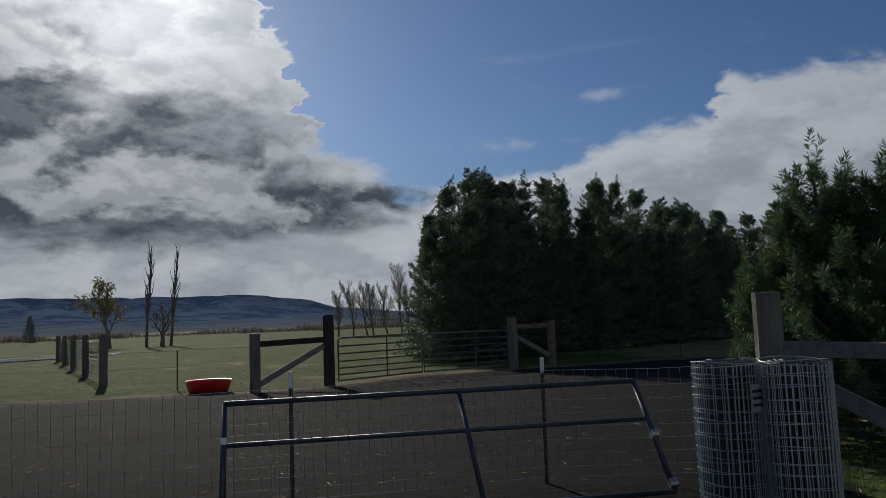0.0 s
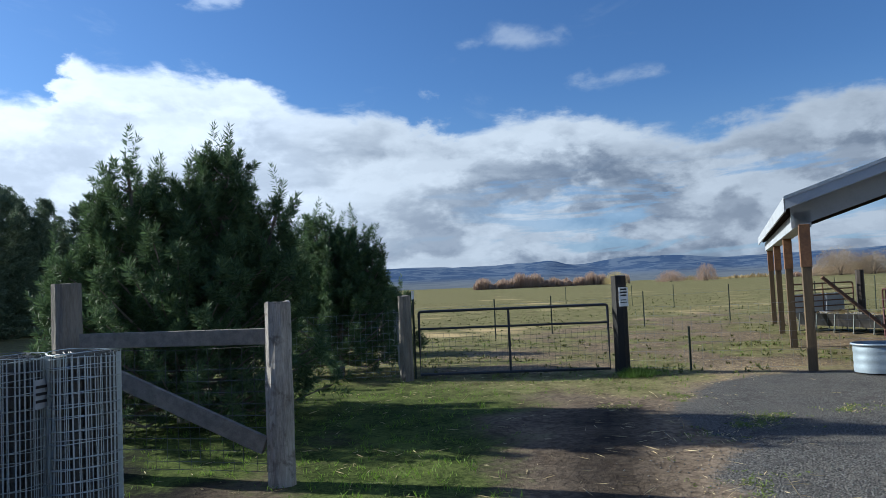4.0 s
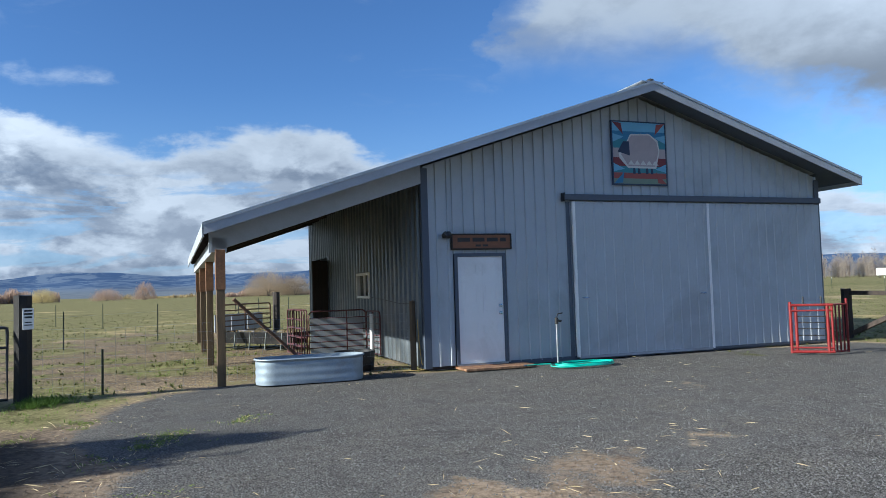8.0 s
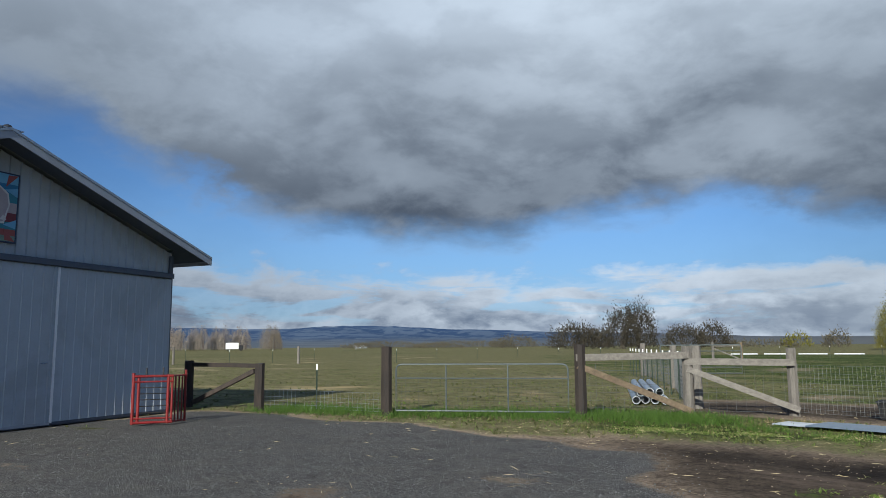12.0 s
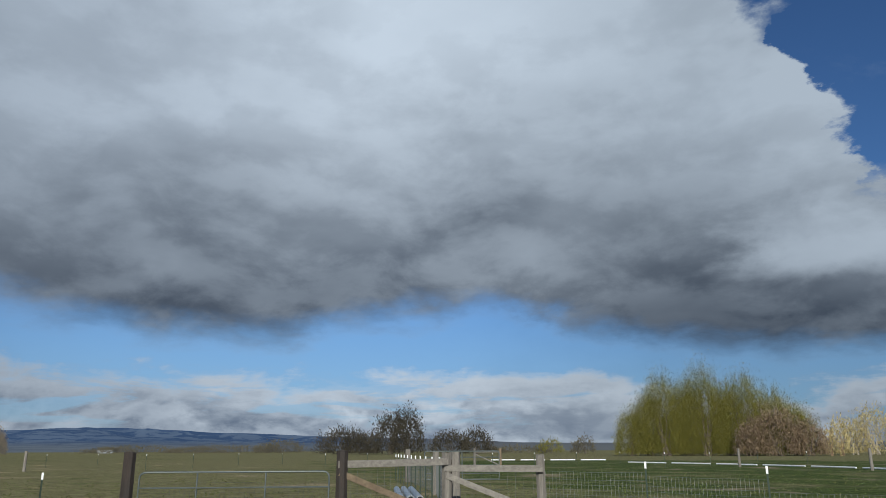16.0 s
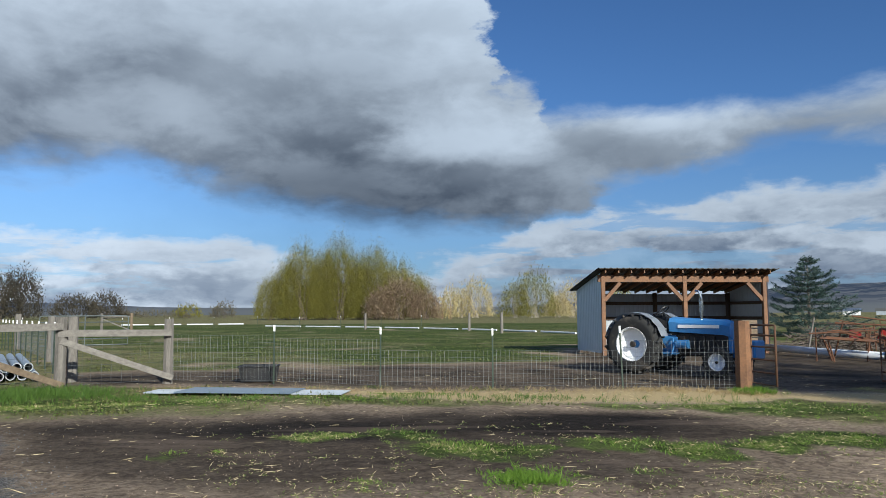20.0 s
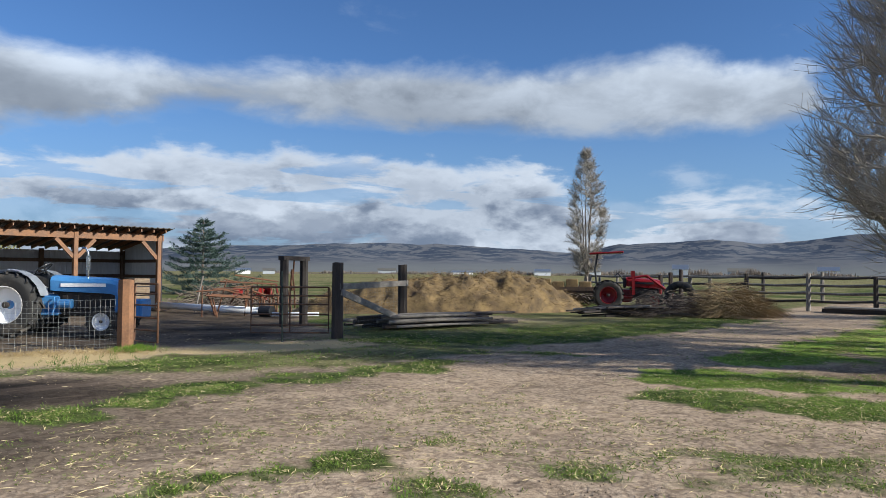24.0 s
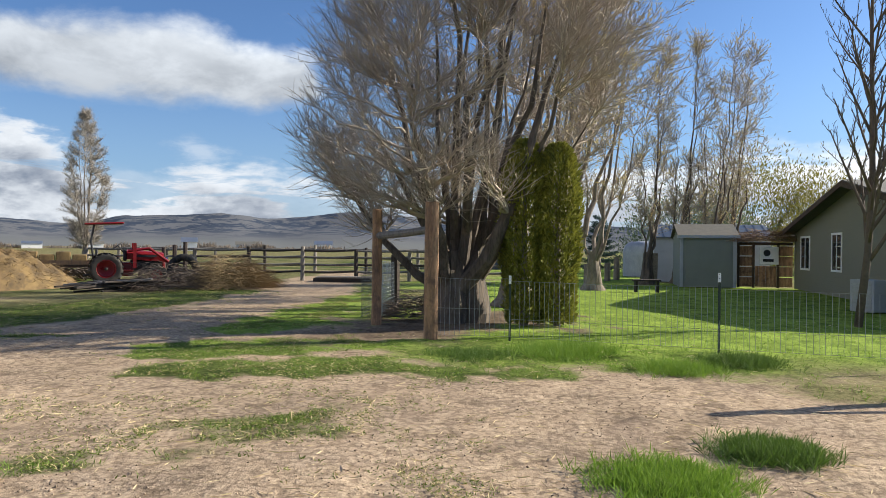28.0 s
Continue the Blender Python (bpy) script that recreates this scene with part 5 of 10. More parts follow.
def oval_tank(name, m, L, W, H, mat, label, category, ribs=3):
    ob = thing(name, m, label, category)
    bm = bmesh.new()

    def loop(s, z):
        r = W / 2 * s
        out = []
        for k in range(36):
            t = 2 * math.pi * k / 36
            out.append(bm.verts.new((r * math.cos(t) + math.copysign((L - W) / 2, math.cos(t)), r * math.sin(t), z)))
        return out

    prof = [(1.0, 0.0)] + [(1.0 + 0.02 * math.sin(math.pi * ribs * q) ** 2, H * q) for q in (k / 14 for k in range(1, 15))]
    prof += [(1.05, H), (1.05, H + 0.02), (0.98, H + 0.02), (0.96, H * 0.5), (0.95, 0.05)]
    loops = [loop(s, z) for s, z in prof]
    for A, B in zip(loops, loops[1:]):
        for k in range(36):
            bm.faces.new((A[k], A[(k + 1) % 36], B[(k + 1) % 36], B[k]))
    bm.faces.new(loops[-1][::-1])
    part("shell", bm, mat, ob, smooth=True)
    part("rim", tubed([((W / 2 * 1.06) * math.cos(t) + math.copysign((L - W) / 2, math.cos(t)), W / 2 * 1.06 * math.sin(t), H + 0.02) for t in (2 * math.pi * (k + 0.5) / 36 for k in range(36))], 0.016, 6, True), mat, ob)
    return ob


oval_tank("stock_tank", pose(12.92, 3.32, 0.0, 0, 0, -68), 1.83, 0.64, 0.40, TANK_STEEL, "long oval galvanised stock tank standing on gravel", "water trough")
tub = thing("rubber_tub", pose(14.45, 2.85, 0.0), "round black rubber tub on straw", "tub")
part("bucket", lathe(bmesh.new(), [(0.001, 0.04), (0.34, 0.04), (0.38, 0.36), (0.40, 0.37), (0.40, 0.34), (0.36, 0.0), (0.001, 0.0)], 26), BLACK, tub, smooth=True)


def panel_gate(name, a, b, h, bars, mat, label, uprights=(0.5,), r=0.02, low=0.1, category="gate", net=None, group="", rung=None, corner=0.12, legs=False):
    """A tubular gate from a to b: bent outer frame, rails, uprights, and wire if asked."""
    a, b = Vector((*a, 0)), Vector((*b, 0))
    d = b - a
    L = d.length
    ob = thing(name, pose(a.x, a.y, 0, 0, 0, math.degrees(math.atan2(d.y, d.x))), label, category, group)
    c = [(0, 0, low), (0, 0, h), (L, 0, h), (L, 0, low)]
    pts = [(0, 0, low)] + arc_corner(c[1], c[0], c[2], corner) + arc_corner(c[2], c[1], c[3], corner) + [(L, 0, low)]
    part("frame", tubed(pts, r, 8, True), mat, ob, smooth=True)
    for z in bars:
        part("rail", tubed([(0, 0, z), (L, 0, z)], rung or r * 0.85, 6), mat, ob)
    for s in uprights:
        part("upright", tubed([(L * s, 0.004, low), (L * s, 0.004, h)], r * 0.9, 6), mat, ob)
    if net:
        S = wire_net((0.02, 0.012, 0), (L - 0.02, 0.012, 0), h, net[0], [low + 0.02 + net[1] * k for k in range(int((net[2] - low) / net[1]))], 0.0022, z0=0)
        tagged(S.make("wire_mesh", WIRE_DARK, ob), "woven wire infill", kind="stuff")
    return ob


def barn_xy(u, v):
    p = BARN @ Vector((u, v, 0))
    return p.x, p.y


panel_gate("sheep_hurdle", barn_xy(-1.55, 3.7), barn_xy(-0.22, 3.7), 1.08, (0.25, 0.38, 0.51, 0.64, 0.77, 0.92), PIPE_MAROON, "maroon tubular sheep pen panel under the lean-to", (0.66,), 0.017, group="sheep hurdles", rung=0.012)
panel_gate("sheep_hurdle", barn_xy(-0.22, 3.68), barn_xy(-0.14, 2.75), 1.05, (0.25, 0.38, 0.51, 0.64, 0.77, 0.92), PIPE_MAROON, "maroon tubular sheep pen panel under the lean-to", (0.5,), 0.017, group="sheep hurdles", rung=0.012)
for k in range(3):
    panel_gate("stacked_panel", barn_xy(-1.62 - 0.06 * k, 3.55), barn_xy(-1.72 - 0.06 * k, 5.0), 1.12, (0.3, 0.5, 0.7, 0.9), PIPE_MAROON, "maroon pen panel stacked upright with others", (0.5,), 0.018, group="stacked panels", rung=0.012)
shelter = thing("pen_sheet", BARN @ pose(-1.5, 3.82, 0), "white sheet lining the sheep pen", "panel")
part("sheet", boxed((0, 0, 0.12), (1.24, 0.012, 0.92)), FASCIA, shelter)
for i, (u, v, h) in enumerate(((-0.28, 2.95, 1.0),)):
    pv = thing("pvc_post", BARN @ pose(u, v, 0), "white plastic pipe post at the pen", "post")
    part("pipe", tubed([(0, 0, -0.2), (0, 0, h)], 0.045, 12), PVC, pv)
cp = thing("cord_post", BARN @ pose(-0.16, 0.30, 0), "squared treated post with a yellow cord at the barn corner", "post")
part("timber", bumpy_post(1.30, 0.055, 8, 5, 0.9, 3), TREATED, cp)
part("cord", tubed([(0.07, -0.07, 0.95), (0.09, -0.09, 0.5), (0.12, -0.12, 0.12), (0.22, -0.16, 0.03), (0.1, -0.3, 0.02), (-0.3, -0.28, 0.02)], 0.008, 5), HOSE_YELLOW, cp)
part("cable", tubed([(0.0, 0.06, 1.25), (0.05, 1.0, 1.24), (0.08, 2.2, 1.3), (0.1, 3.5, 1.36)], 0.006, 5), BLACK, cp)

bunk = thing("feed_bunk", pose(20.6, 6.7, 0.0, 0, 0, 62), "black plastic feed bunk on bent legs, half full of hay", "feeder")
bm = bmesh.new()
quads(bm, [(-1.35, -0.30, 0.14), (1.35, -0.30, 0.14), (1.35, 0.30, 0.14), (-1.35, 0.30, 0.14), (-1.45, -0.42, 0.46), (1.45, -0.42, 0.46), (1.45, 0.42, 0.46), (-1.45, 0.42, 0.46),
           (-1.40, -0.37, 0.46), (1.40, -0.37, 0.46), (1.40, 0.37, 0.46), (-1.40, 0.37, 0.46), (-1.3, -0.27, 0.20), (1.3, -0.27, 0.20), (1.3, 0.27, 0.20), (-1.3, 0.27, 0.20)],
      [(0, 3, 2, 1), (0, 1, 5, 4), (1, 2, 6, 5), (2, 3, 7, 6), (3, 0, 4, 7), (4, 5, 9, 8), (5, 6, 10, 9), (6, 7, 11, 10), (7, 4, 8, 11), (8, 9, 13, 12), (9, 10, 14, 13), (10, 11, 15, 14), (11, 8, 12, 15), (12, 13, 14, 15)])
part("trough", bm, BLACK, bunk)
for k in range(5):
    x = -1.2 + 0.6 * k
    part("leg", tubed([(x, -0.44, 0.45), (x, -0.5, 0.0), (x, -0.44, 0.0), (x, 0.44, 0.0), (x, 0.5, 0.0), (x, 0.44, 0.45)], 0.017, 6), PIPE_GREY, bunk)
S = Sticks()
rng = random.Random(5)
for k in range(900):
    x, y = rng.uniform(-1.3, 1.3), rng.uniform(-0.3, 0.3)
    z = 0.27 + 0.16 * math.sin(2.5 * x + 1) ** 2 + rng.uniform(0, 0.1)
    t = rng.uniform(0, 6.28)
    S.add((x, y, z), (x + 0.14 * math.cos(t), y + 0.14 * math.sin(t), z + rng.uniform(-0.06, 0.08)), 0.003)
tagged(S.make("hay", DRY_GRASS, bunk), "green-brown hay", kind="stuff")

# ---- fences and gates ----
def t_post(parent, x, y, h, lean=(0, 0), tip=True, name="steel_post", mat=None):
    """A steel T-post with its painted tip."""
    bm = bmesh.new()
    top = (x + lean[0] * h, y + lean[1] * h, h)
    m, L = axis_frame((x, y, -0.3), top)
    box(bm, (0, -0.019, -0.003), (L, 0.019, 0.003), m)
    box(bm, (0, -0.003, 0.003), (L, 0.003, 0.030), m)
    for k in range(int(h / 0.06)):
        box(bm, (0.35 + 0.06 * k, -0.005, -0.008), (0.362 + 0.06 * k, 0.005, -0.003), m)
    ob = part(name, bm, mat or TPOST, parent)
    if tip:
        bt = bmesh.new()
        box(bt, (L - 0.14, -0.0215, -0.0055), (L + 0.003, 0.0215, 0.0055), m)
        box(bt, (L - 0.14, -0.0055, 0.005), (L + 0.003, 0.0055, 0.0325), m)
        part("painted_tip", bt, WHITE, ob)
    return ob


def fence(name, label, wood=(), steel=(), nets=(), boards=(), wires=(), category="fence", group=""):
    """wood: x, y, height, radius, material, squareness. nets: from, to, height, step, row step, wire radius, material. boards: from, to, width, height, material."""
    ob = thing(name, Matrix.Identity(4), label, category, group)
    for i, (x, y, h, r, mat, sq) in enumerate(wood):
        bm = bumpy_post(h, r, 12 if sq < 0.5 else 8, 7, sq, seed=int(abs(x * 13 + y * 7)) + i, wobble=0.05 if sq < 0.5 else 0.02)
        bmesh.ops.rotate(bm, cent=(0, 0, 0), matrix=Matrix.Rotation(math.atan2(y, x), 3, "Z"), verts=bm.verts)
        bmesh.ops.translate(bm, vec=(x, y, 0), verts=bm.verts)
        part("post", bm, mat, ob)
    for s in steel:
        t_post(ob, *s)
    for i, (a, b, h, step, row, r, mat) in enumerate(nets):
        S = wire_net((*a, 0), (*b, 0), h, step, [0.03] + [row * k for k in range(1, int(h / row))] + [h], r, sag=0.02, seed=i, wave=0.012)
        tagged(S.make("wire_mesh", mat, ob), "woven stock wire", kind="stuff")
    for a, b, w, h, mat in boards:
        part("board", beamed(a, b, w, h, 0.004), mat, ob)
    for i, (a, b, r, mat) in enumerate(wires):
        part("strand", tubed([a, tuple((p + q) / 2 - (0.03 if k == 2 else 0) for k, (p, q) in enumerate(zip(a, b))), b], r, 4), mat, ob)
    return ob


# corral fence beside the path of the eye: steel posts, wire, and the braced corner
fence("corral_fence", "galvanised woven-wire corral fence on white-tipped steel posts",
      steel=((0.32, 7.58, 1.18, (0.01, 0.0)), (-1.93, 6.84, 1.17), (-4.6, 6.1, 1.17), (-7.4, 5.3, 1.17)),
      nets=(((2.42, 7.66), (0.32, 7.56), 1.03, 0.10, 0.125, 0.0024, WIRE), ((0.32, 7.56), (-1.93, 6.82), 1.0, 0.10, 0.125, 0.0024, WIRE), ((-1.93, 6.82), (-4.6, 6.08), 1.0, 0.10, 0.125, 0.0024, WIRE),
            ((-4.6, 6.08), (-7.4, 5.28), 1.0, 0.10, 0.125, 0.0024, WIRE)))
fence("corral_brace", "weathered grey braced fence corner with thick posts, boards and wire",
      wood=((2.47, 7.62, 1.72, 0.135, WOOD_GREY, 0.2), (3.56, 5.77, 1.48, 0.115, WOOD_SILVER, 0.1)),
      nets=(((2.55, 7.45), (3.50, 5.90), 1.08, 0.105, 0.10, 0.0024, WIRE_DARK),),
      boards=(((2.52, 7.42, 1.195), (3.50, 5.82, 1.195), 0.045, 0.135, BOARD_GREY), ((2.62, 7.20, 0.93), (3.46, 5.86, 0.29), 0.045, 0.15, BOARD_GREY), ((3.475, 5.77, -0.1), (3.475, 5.77, 0.94), 0.10, 0.05, WOOD_SILVER)))


def wire_roll(m, seed, tagged_band):
    ob = thing("wire_roll", m, "upright roll of galvanised stock wire standing on dirt", "wire roll", "wire rolls")
    rng = random.Random(seed)
    H, R = 1.17, 0.248
    outer = Sticks()
    rows = [0.0, 0.06, 0.13, 0.21, 0.29, 0.38, 0.47, 0.56, 0.65, 0.74, 0.83, 0.92, 1.01, 1.09, 1.17]
    inner = Sticks()
    for layer in range(13):
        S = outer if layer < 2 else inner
        r = R - 0.0165 * layer
        ph = rng.uniform(0, 6)
        n = 34
        for z in rows:
            dz = rng.uniform(-0.02, 0.02)
            pts = [((r + 0.008 * math.sin(5 * t + ph + layer)) * math.cos(t), (r + 0.008 * math.sin(5 * t + ph)) * math.sin(t), z + dz + 0.01 * math.sin(2 * t + ph)) for t in (2 * math.pi * k / n for k in range(n))]
            for k in range(n):
                S.add(pts[k], pts[(k + 1) % n], 0.0036)
        m = 40 if layer < 2 else 44
        for k in range(m):
            t = 2 * math.pi * (k + rng.uniform(-0.3, 0.3)) / m + ph
            q = t + rng.uniform(-0.05, 0.05)
            S.add((r * math.cos(t), r * math.sin(t), 0.0), (r * math.cos(q), r * math.sin(q), H + rng.uniform(-0.015, 0.015)), 0.0036)
    tagged(outer.make("coiled_wire", ROLL_WIRE, ob), "outer layers of galvanised wire", kind="stuff")
    # the shade inside the roll is put into the inner wire's darker colour
    tagged(inner.make("inner_wire", WIRE_DARK, ob), "inner layers of wire, darkened for the shade within", kind="stuff")
    if tagged_band:
        t0 = -1.35
        bm = bmesh.new()
        pts = []
        for k in range(5):
            t = t0 + 0.10 * k
            pts += [((R + 0.012) * math.cos(t), (R + 0.012) * math.sin(t), 0.82), ((R + 0.012) * math.cos(t), (R + 0.012) * math.sin(t), 1.02)]
        quads(bm, pts, [(2 * k, 2 * k + 2, 2 * k + 3, 2 * k + 1) for k in range(4)])
        lab = part("paper_label", bm, FASCIA, ob, "pale printed label")
        for k in range(3):
            part("print_bar", boxed((-0.05, -0.002, 0), (0.05, 0.002, 0.02), pose((R + 0.018) * math.cos(t0 + 0.2), (R + 0.018) * math.sin(t0 + 0.2), 0.86 + 0.05 * k, 0, 0, math.degrees(t0 + 0.2) + 90)), BLACK, lab)
    return ob


wire_roll(pose(1.66, 6.22, 0.0, 0, 0, 10), 1, True)
wire_roll(pose(2.11, 6.06, 0.0, 0, 0, 40), 2, False)

lg = thing("loose_gate", Matrix.Identity(4), "blue-grey pipe gate with wire mesh leaning on the corral fence", "gate")
TL, TR, BL, BR = Vector((-2.45, 6.58, 0.93)), Vector((1.16, 7.50, 0.94)), Vector((-2.27, 6.06, 0.03)), Vector((1.38, 7.02, 0.03))


def on_gate(s, t):
    return TL.lerp(TR, s).lerp(BL.lerp(BR, s), t)


part("top_rail", tubed([on_gate(0, 0), on_gate(1, 0)], 0.024, 10), PIPE_BLUE, lg, smooth=True)
part("bottom_rail", tubed([on_gate(0, 1), on_gate(1, 1)], 0.024, 10), PIPE_BLUE, lg, smooth=True)
part("middle_rail", tubed([on_gate(0, 0.36), on_gate(1, 0.36)], 0.021, 10), PIPE_BLUE, lg, smooth=True)
for s in (0.0, 1.0):
    part("end_upright", tubed([on_gate(s, 0), on_gate(s, 1)], 0.026, 10), PIPE_BLUE, lg, smooth=True)
part("upright", tubed([on_gate(0.55, 0), on_gate(0.555, 1)], 0.022, 10), PIPE_BLUE, lg, smooth=True)
for t in (0.5, 0.93):
    part("hinge_clamp", tubed([on_gate(0.994, t), on_gate(1.012, t)], 0.042, 10), GALV, lg)
part("tape", tubed([on_gate(0.0, 0.36), on_gate(0.0, 0.30)], 0.029, 10), WHITE, lg)
S = Sticks()
for k in range(37):
    s = k / 36
    S.add(on_gate(s, 0.02) + Vector((0, -0.03, 0)), on_gate(s, 1) + Vector((0, -0.03, 0)), 0.0013)
for k in range(11):
    S.add(on_gate(0, 0.1 + 0.09 * k) + Vector((0, -0.03, 0)), on_gate(1, 0.1 + 0.09 * k) + Vector((0, -0.03, 0)), 0.0013)
tagged(S.make("wire_mesh", WIRE_DARK, lg), "thin wire infill", kind="stuff")

# pasture gate with its posts
fence("gate_fence", "wire fence running from the pasture gate behind the pines", wood=((8.62, 10.01, 1.43, 0.12, WOOD_GREY, 0.15), (6.3, 12.0, 1.3, 0.08, WOOD_GREY, 0.1)),
      nets=(((8.55, 10.06), (6.3, 12.0), 1.12, 0.10, 0.11, 0.0018, WIRE), ((6.3, 12.0), (4.0, 14.0), 1.12, 0.10, 0.11, 0.0018, WIRE)), steel=((8.86, 10.05, 1.5),))
panel_gate("pasture_gate", (8.80, 9.85), (10.93, 7.43), 1.14, (0.84,), PIPE_DARK, "black pipe gate with wire mesh, shut", (0.48,), 0.024, 0.06, net=(0.10, 0.075, 0.86), corner=0.05)
sp = thing("sign_post", pose(11.06, 7.27, 0, 0, 0, 34), "black squared gate post with a small white notice", "post")
part("timber", bumpy_post(1.62, 0.125, 8, 7, 0.95, 5, 0.02, taper=0.02), BLACK_WOOD, sp)
note = part("notice", boxed((-0.085, -0.150, 1.10), (0.085, -0.146, 1.42), pose(0, 0, 0, 0, 0, -62)), WHITE, sp, "white printed notice")
for k, (w, z) in enumerate(((0.12, 1.37), (0.13, 1.32), (0.11, 1.27), (0.10, 1.20), (0.12, 1.16))):
    part("print_bar", boxed((-w / 2, -0.1535, z), (w / 2, -0.1505, z + (0.028 if k < 3 else 0.015)), pose(0, 0, 0, 0, 0, -62)), BLACK, note)
fence("sheep_fence", "wire sheep fence on steel posts between gate post and barn", steel=((11.75, 6.4, 0.72, (0, 0), False),),
      nets=(((11.15, 7.2), (12.4, 4.85), 1.05, 0.15, 0.15, 0.0013, WIRE), ((12.55, 4.65), (14.0, 1.75), 1.05, 0.15, 0.15, 0.0013, WIRE)),
      boards=(((12.75, 4.6, 1.45), (13.9, 3.5, 0.05), 0.05, 0.05, PIPE_RUST),))
fence("field_fence", "thin wire fence on dark steel posts across the sheep pasture",
      steel=((16.2, 14.8, 1.15, (0, 0), False), (18.6, 14.6, 1.15, (0, 0), False), (22.0, 13.4, 1.15, (0, 0), False), (25.5, 12.1, 1.25, (0.02, 0), False), (30, 10.8, 1.2, (0, 0), False), (36, 20.0, 1.2, (0, 0), False), (40, 25.0, 1.2, (0, 0), False),
             (48, 16.0, 1.2, (0, 0), False), (60, 22.0, 1.2, (0, 0), False), (44, 33, 1.2, (0, 0), False), (34, 8.0, 1.3, (0.06, 0.05), False), (33, 9.6, 1.3, (0.1, 0.0), False)),
      wires=(((11.1, 16.5, 1.0), (25.5, 12.1, 1.0), 0.003, WIRE), ((25.5, 12.1, 1.0), (34, 8, 1.0), 0.003, WIRE)))
fence("white_post_line", "pale weathered fence posts with wire leading away from the gate", wood=tuple((10.4 + 2.6 * k, 12.8 + 2.9 * k, 1.35, 0.10, BOARD_GREY, 0.2) for k in range(5)),
      nets=(((8.8, 10.4), (13.0, 15.7), 1.1, 0.15, 0.12, 0.002, WIRE),))
panel_gate("far_pen_gate", (27.2, 10.6), (30.1, 9.5), 1.12, (0.3, 0.5, 0.7, 0.9), PIPE_RUST, "red-brown pipe gate with pale sheets behind", (0.5,), 0.03)
fp = thing("far_pen_post", pose(30.3, 9.3, 0), "dark squared post beside the far pen gate", "post")
part("timber", bumpy_post(1.55, 0.14, 8, 5, 0.9, 8), TIE, fp)
fps = thing("far_pen_sheet", pose(27.3, 10.75, 0, 0, 0, -20), "pale steel sheets standing against the pen gate", "panel")
for k in range(3):
    part("sheet", boxed((0.95 * k, 0, 0.1), (0.95 * k + 0.93, 0.02, 0.75)), FASCIA, fps)

# north-west corral, far side
fence("corral_far_fence", "grey braced corral corner with posts, board and steel posts",
      wood=((-6.37, 18.45, 1.44, 0.14, WOOD_GREY, 0.3), (-4.74, 19.5, 1.84, 0.15, TIE, 0.8), (0.10, 23.9, 1.58, 0.16, WOOD_GREY, 0.3), (1.34, 24.3, 1.45, 0.13, WOOD_PALE, 0.2)),
      steel=((-8.96, 19.7, 1.05, (0, 0), False), (-1.62, 26.4, 1.0, (0, 0), False), (-1.2, 27, 0.95, (0, 0), False), (3.6, 25.2, 1.2, (0, 0), False), (5.8, 26.2, 1.2, (0, 0), False), (8.4, 27.0, 1.2, (0, 0), False), (10.6, 27.6, 1.2, (0, 0), False)),
      boards=(((-6.3, 18.5, 1.16), (-4.85, 19.43, 1.2), 0.05, 0.15, TIE), ((-6.28, 18.5, 0.16), (-4.85, 19.4, 1.04), 0.05, 0.15, BOARD_GREY), ((0.15, 23.92, 1.30), (1.3, 24.28, 1.30), 0.05, 0.14, WOOD_PALE), ((0.2, 23.9, 1.0), (1.25, 24.2, 0.35), 0.05, 0.14, BOARD_GREY)),
      wires=(((1.4, 24.3, 0.9), (10.6, 27.6, 0.9), 0.004, WIRE_DARK), ((-6.4, 18.4, 1.1), (-13, 17.2, 1.1), 0.004, WIRE_DARK), ((-6.4, 18.4, 0.7), (-13, 17.2, 0.7), 0.004, WIRE_DARK)))
panel_gate("corral_gate", (-4.55, 19.75), (-2.6, 22.1), 1.22, (0.25, 0.42, 0.6, 0.8, 1.0), PIPE_GREY, "grey five-bar pipe gate closing the corral", (0.56,), 0.025)
panel_gate("corral_gate", (-2.55, 22.2), (-0.05, 23.8), 1.20, (0.25, 0.42, 0.6, 0.8, 1.0), PIPE_GREY, "grey five-bar pipe gate closing the corral", (0.6,), 0.025)
fence("paddock_fence", "row of dark posts with wire netting going away over the pasture", wood=tuple((-12.5 - 3.7 * k, 22.2 + 5.2 * k, 1.55, 0.13, WOOD_GREY, 0.2) for k in range(5)),
      nets=tuple(((-12.5 - 3.7 * k, 22.2 + 5.2 * k), (-16.2 - 3.7 * k, 27.4 + 5.2 * k), 1.3, 0.16, 0.14, 0.004, WIRE_DARK) for k in range(4)))
rt = thing("red_tub", pose(-7.74, 18.85, 0, 0, 0, -16), "low bright red plastic feed tub on the ground", "tub")
part("tub_shell", lathe(bmesh.new(), [(0.001, 0.03), (0.45, 0.03), (0.53, 0.27), (0.57, 0.29), (0.57, 0.26), (0.49, 0.0), (0.001, 0.0)], 30), RED_TUB, rt, smooth=True)

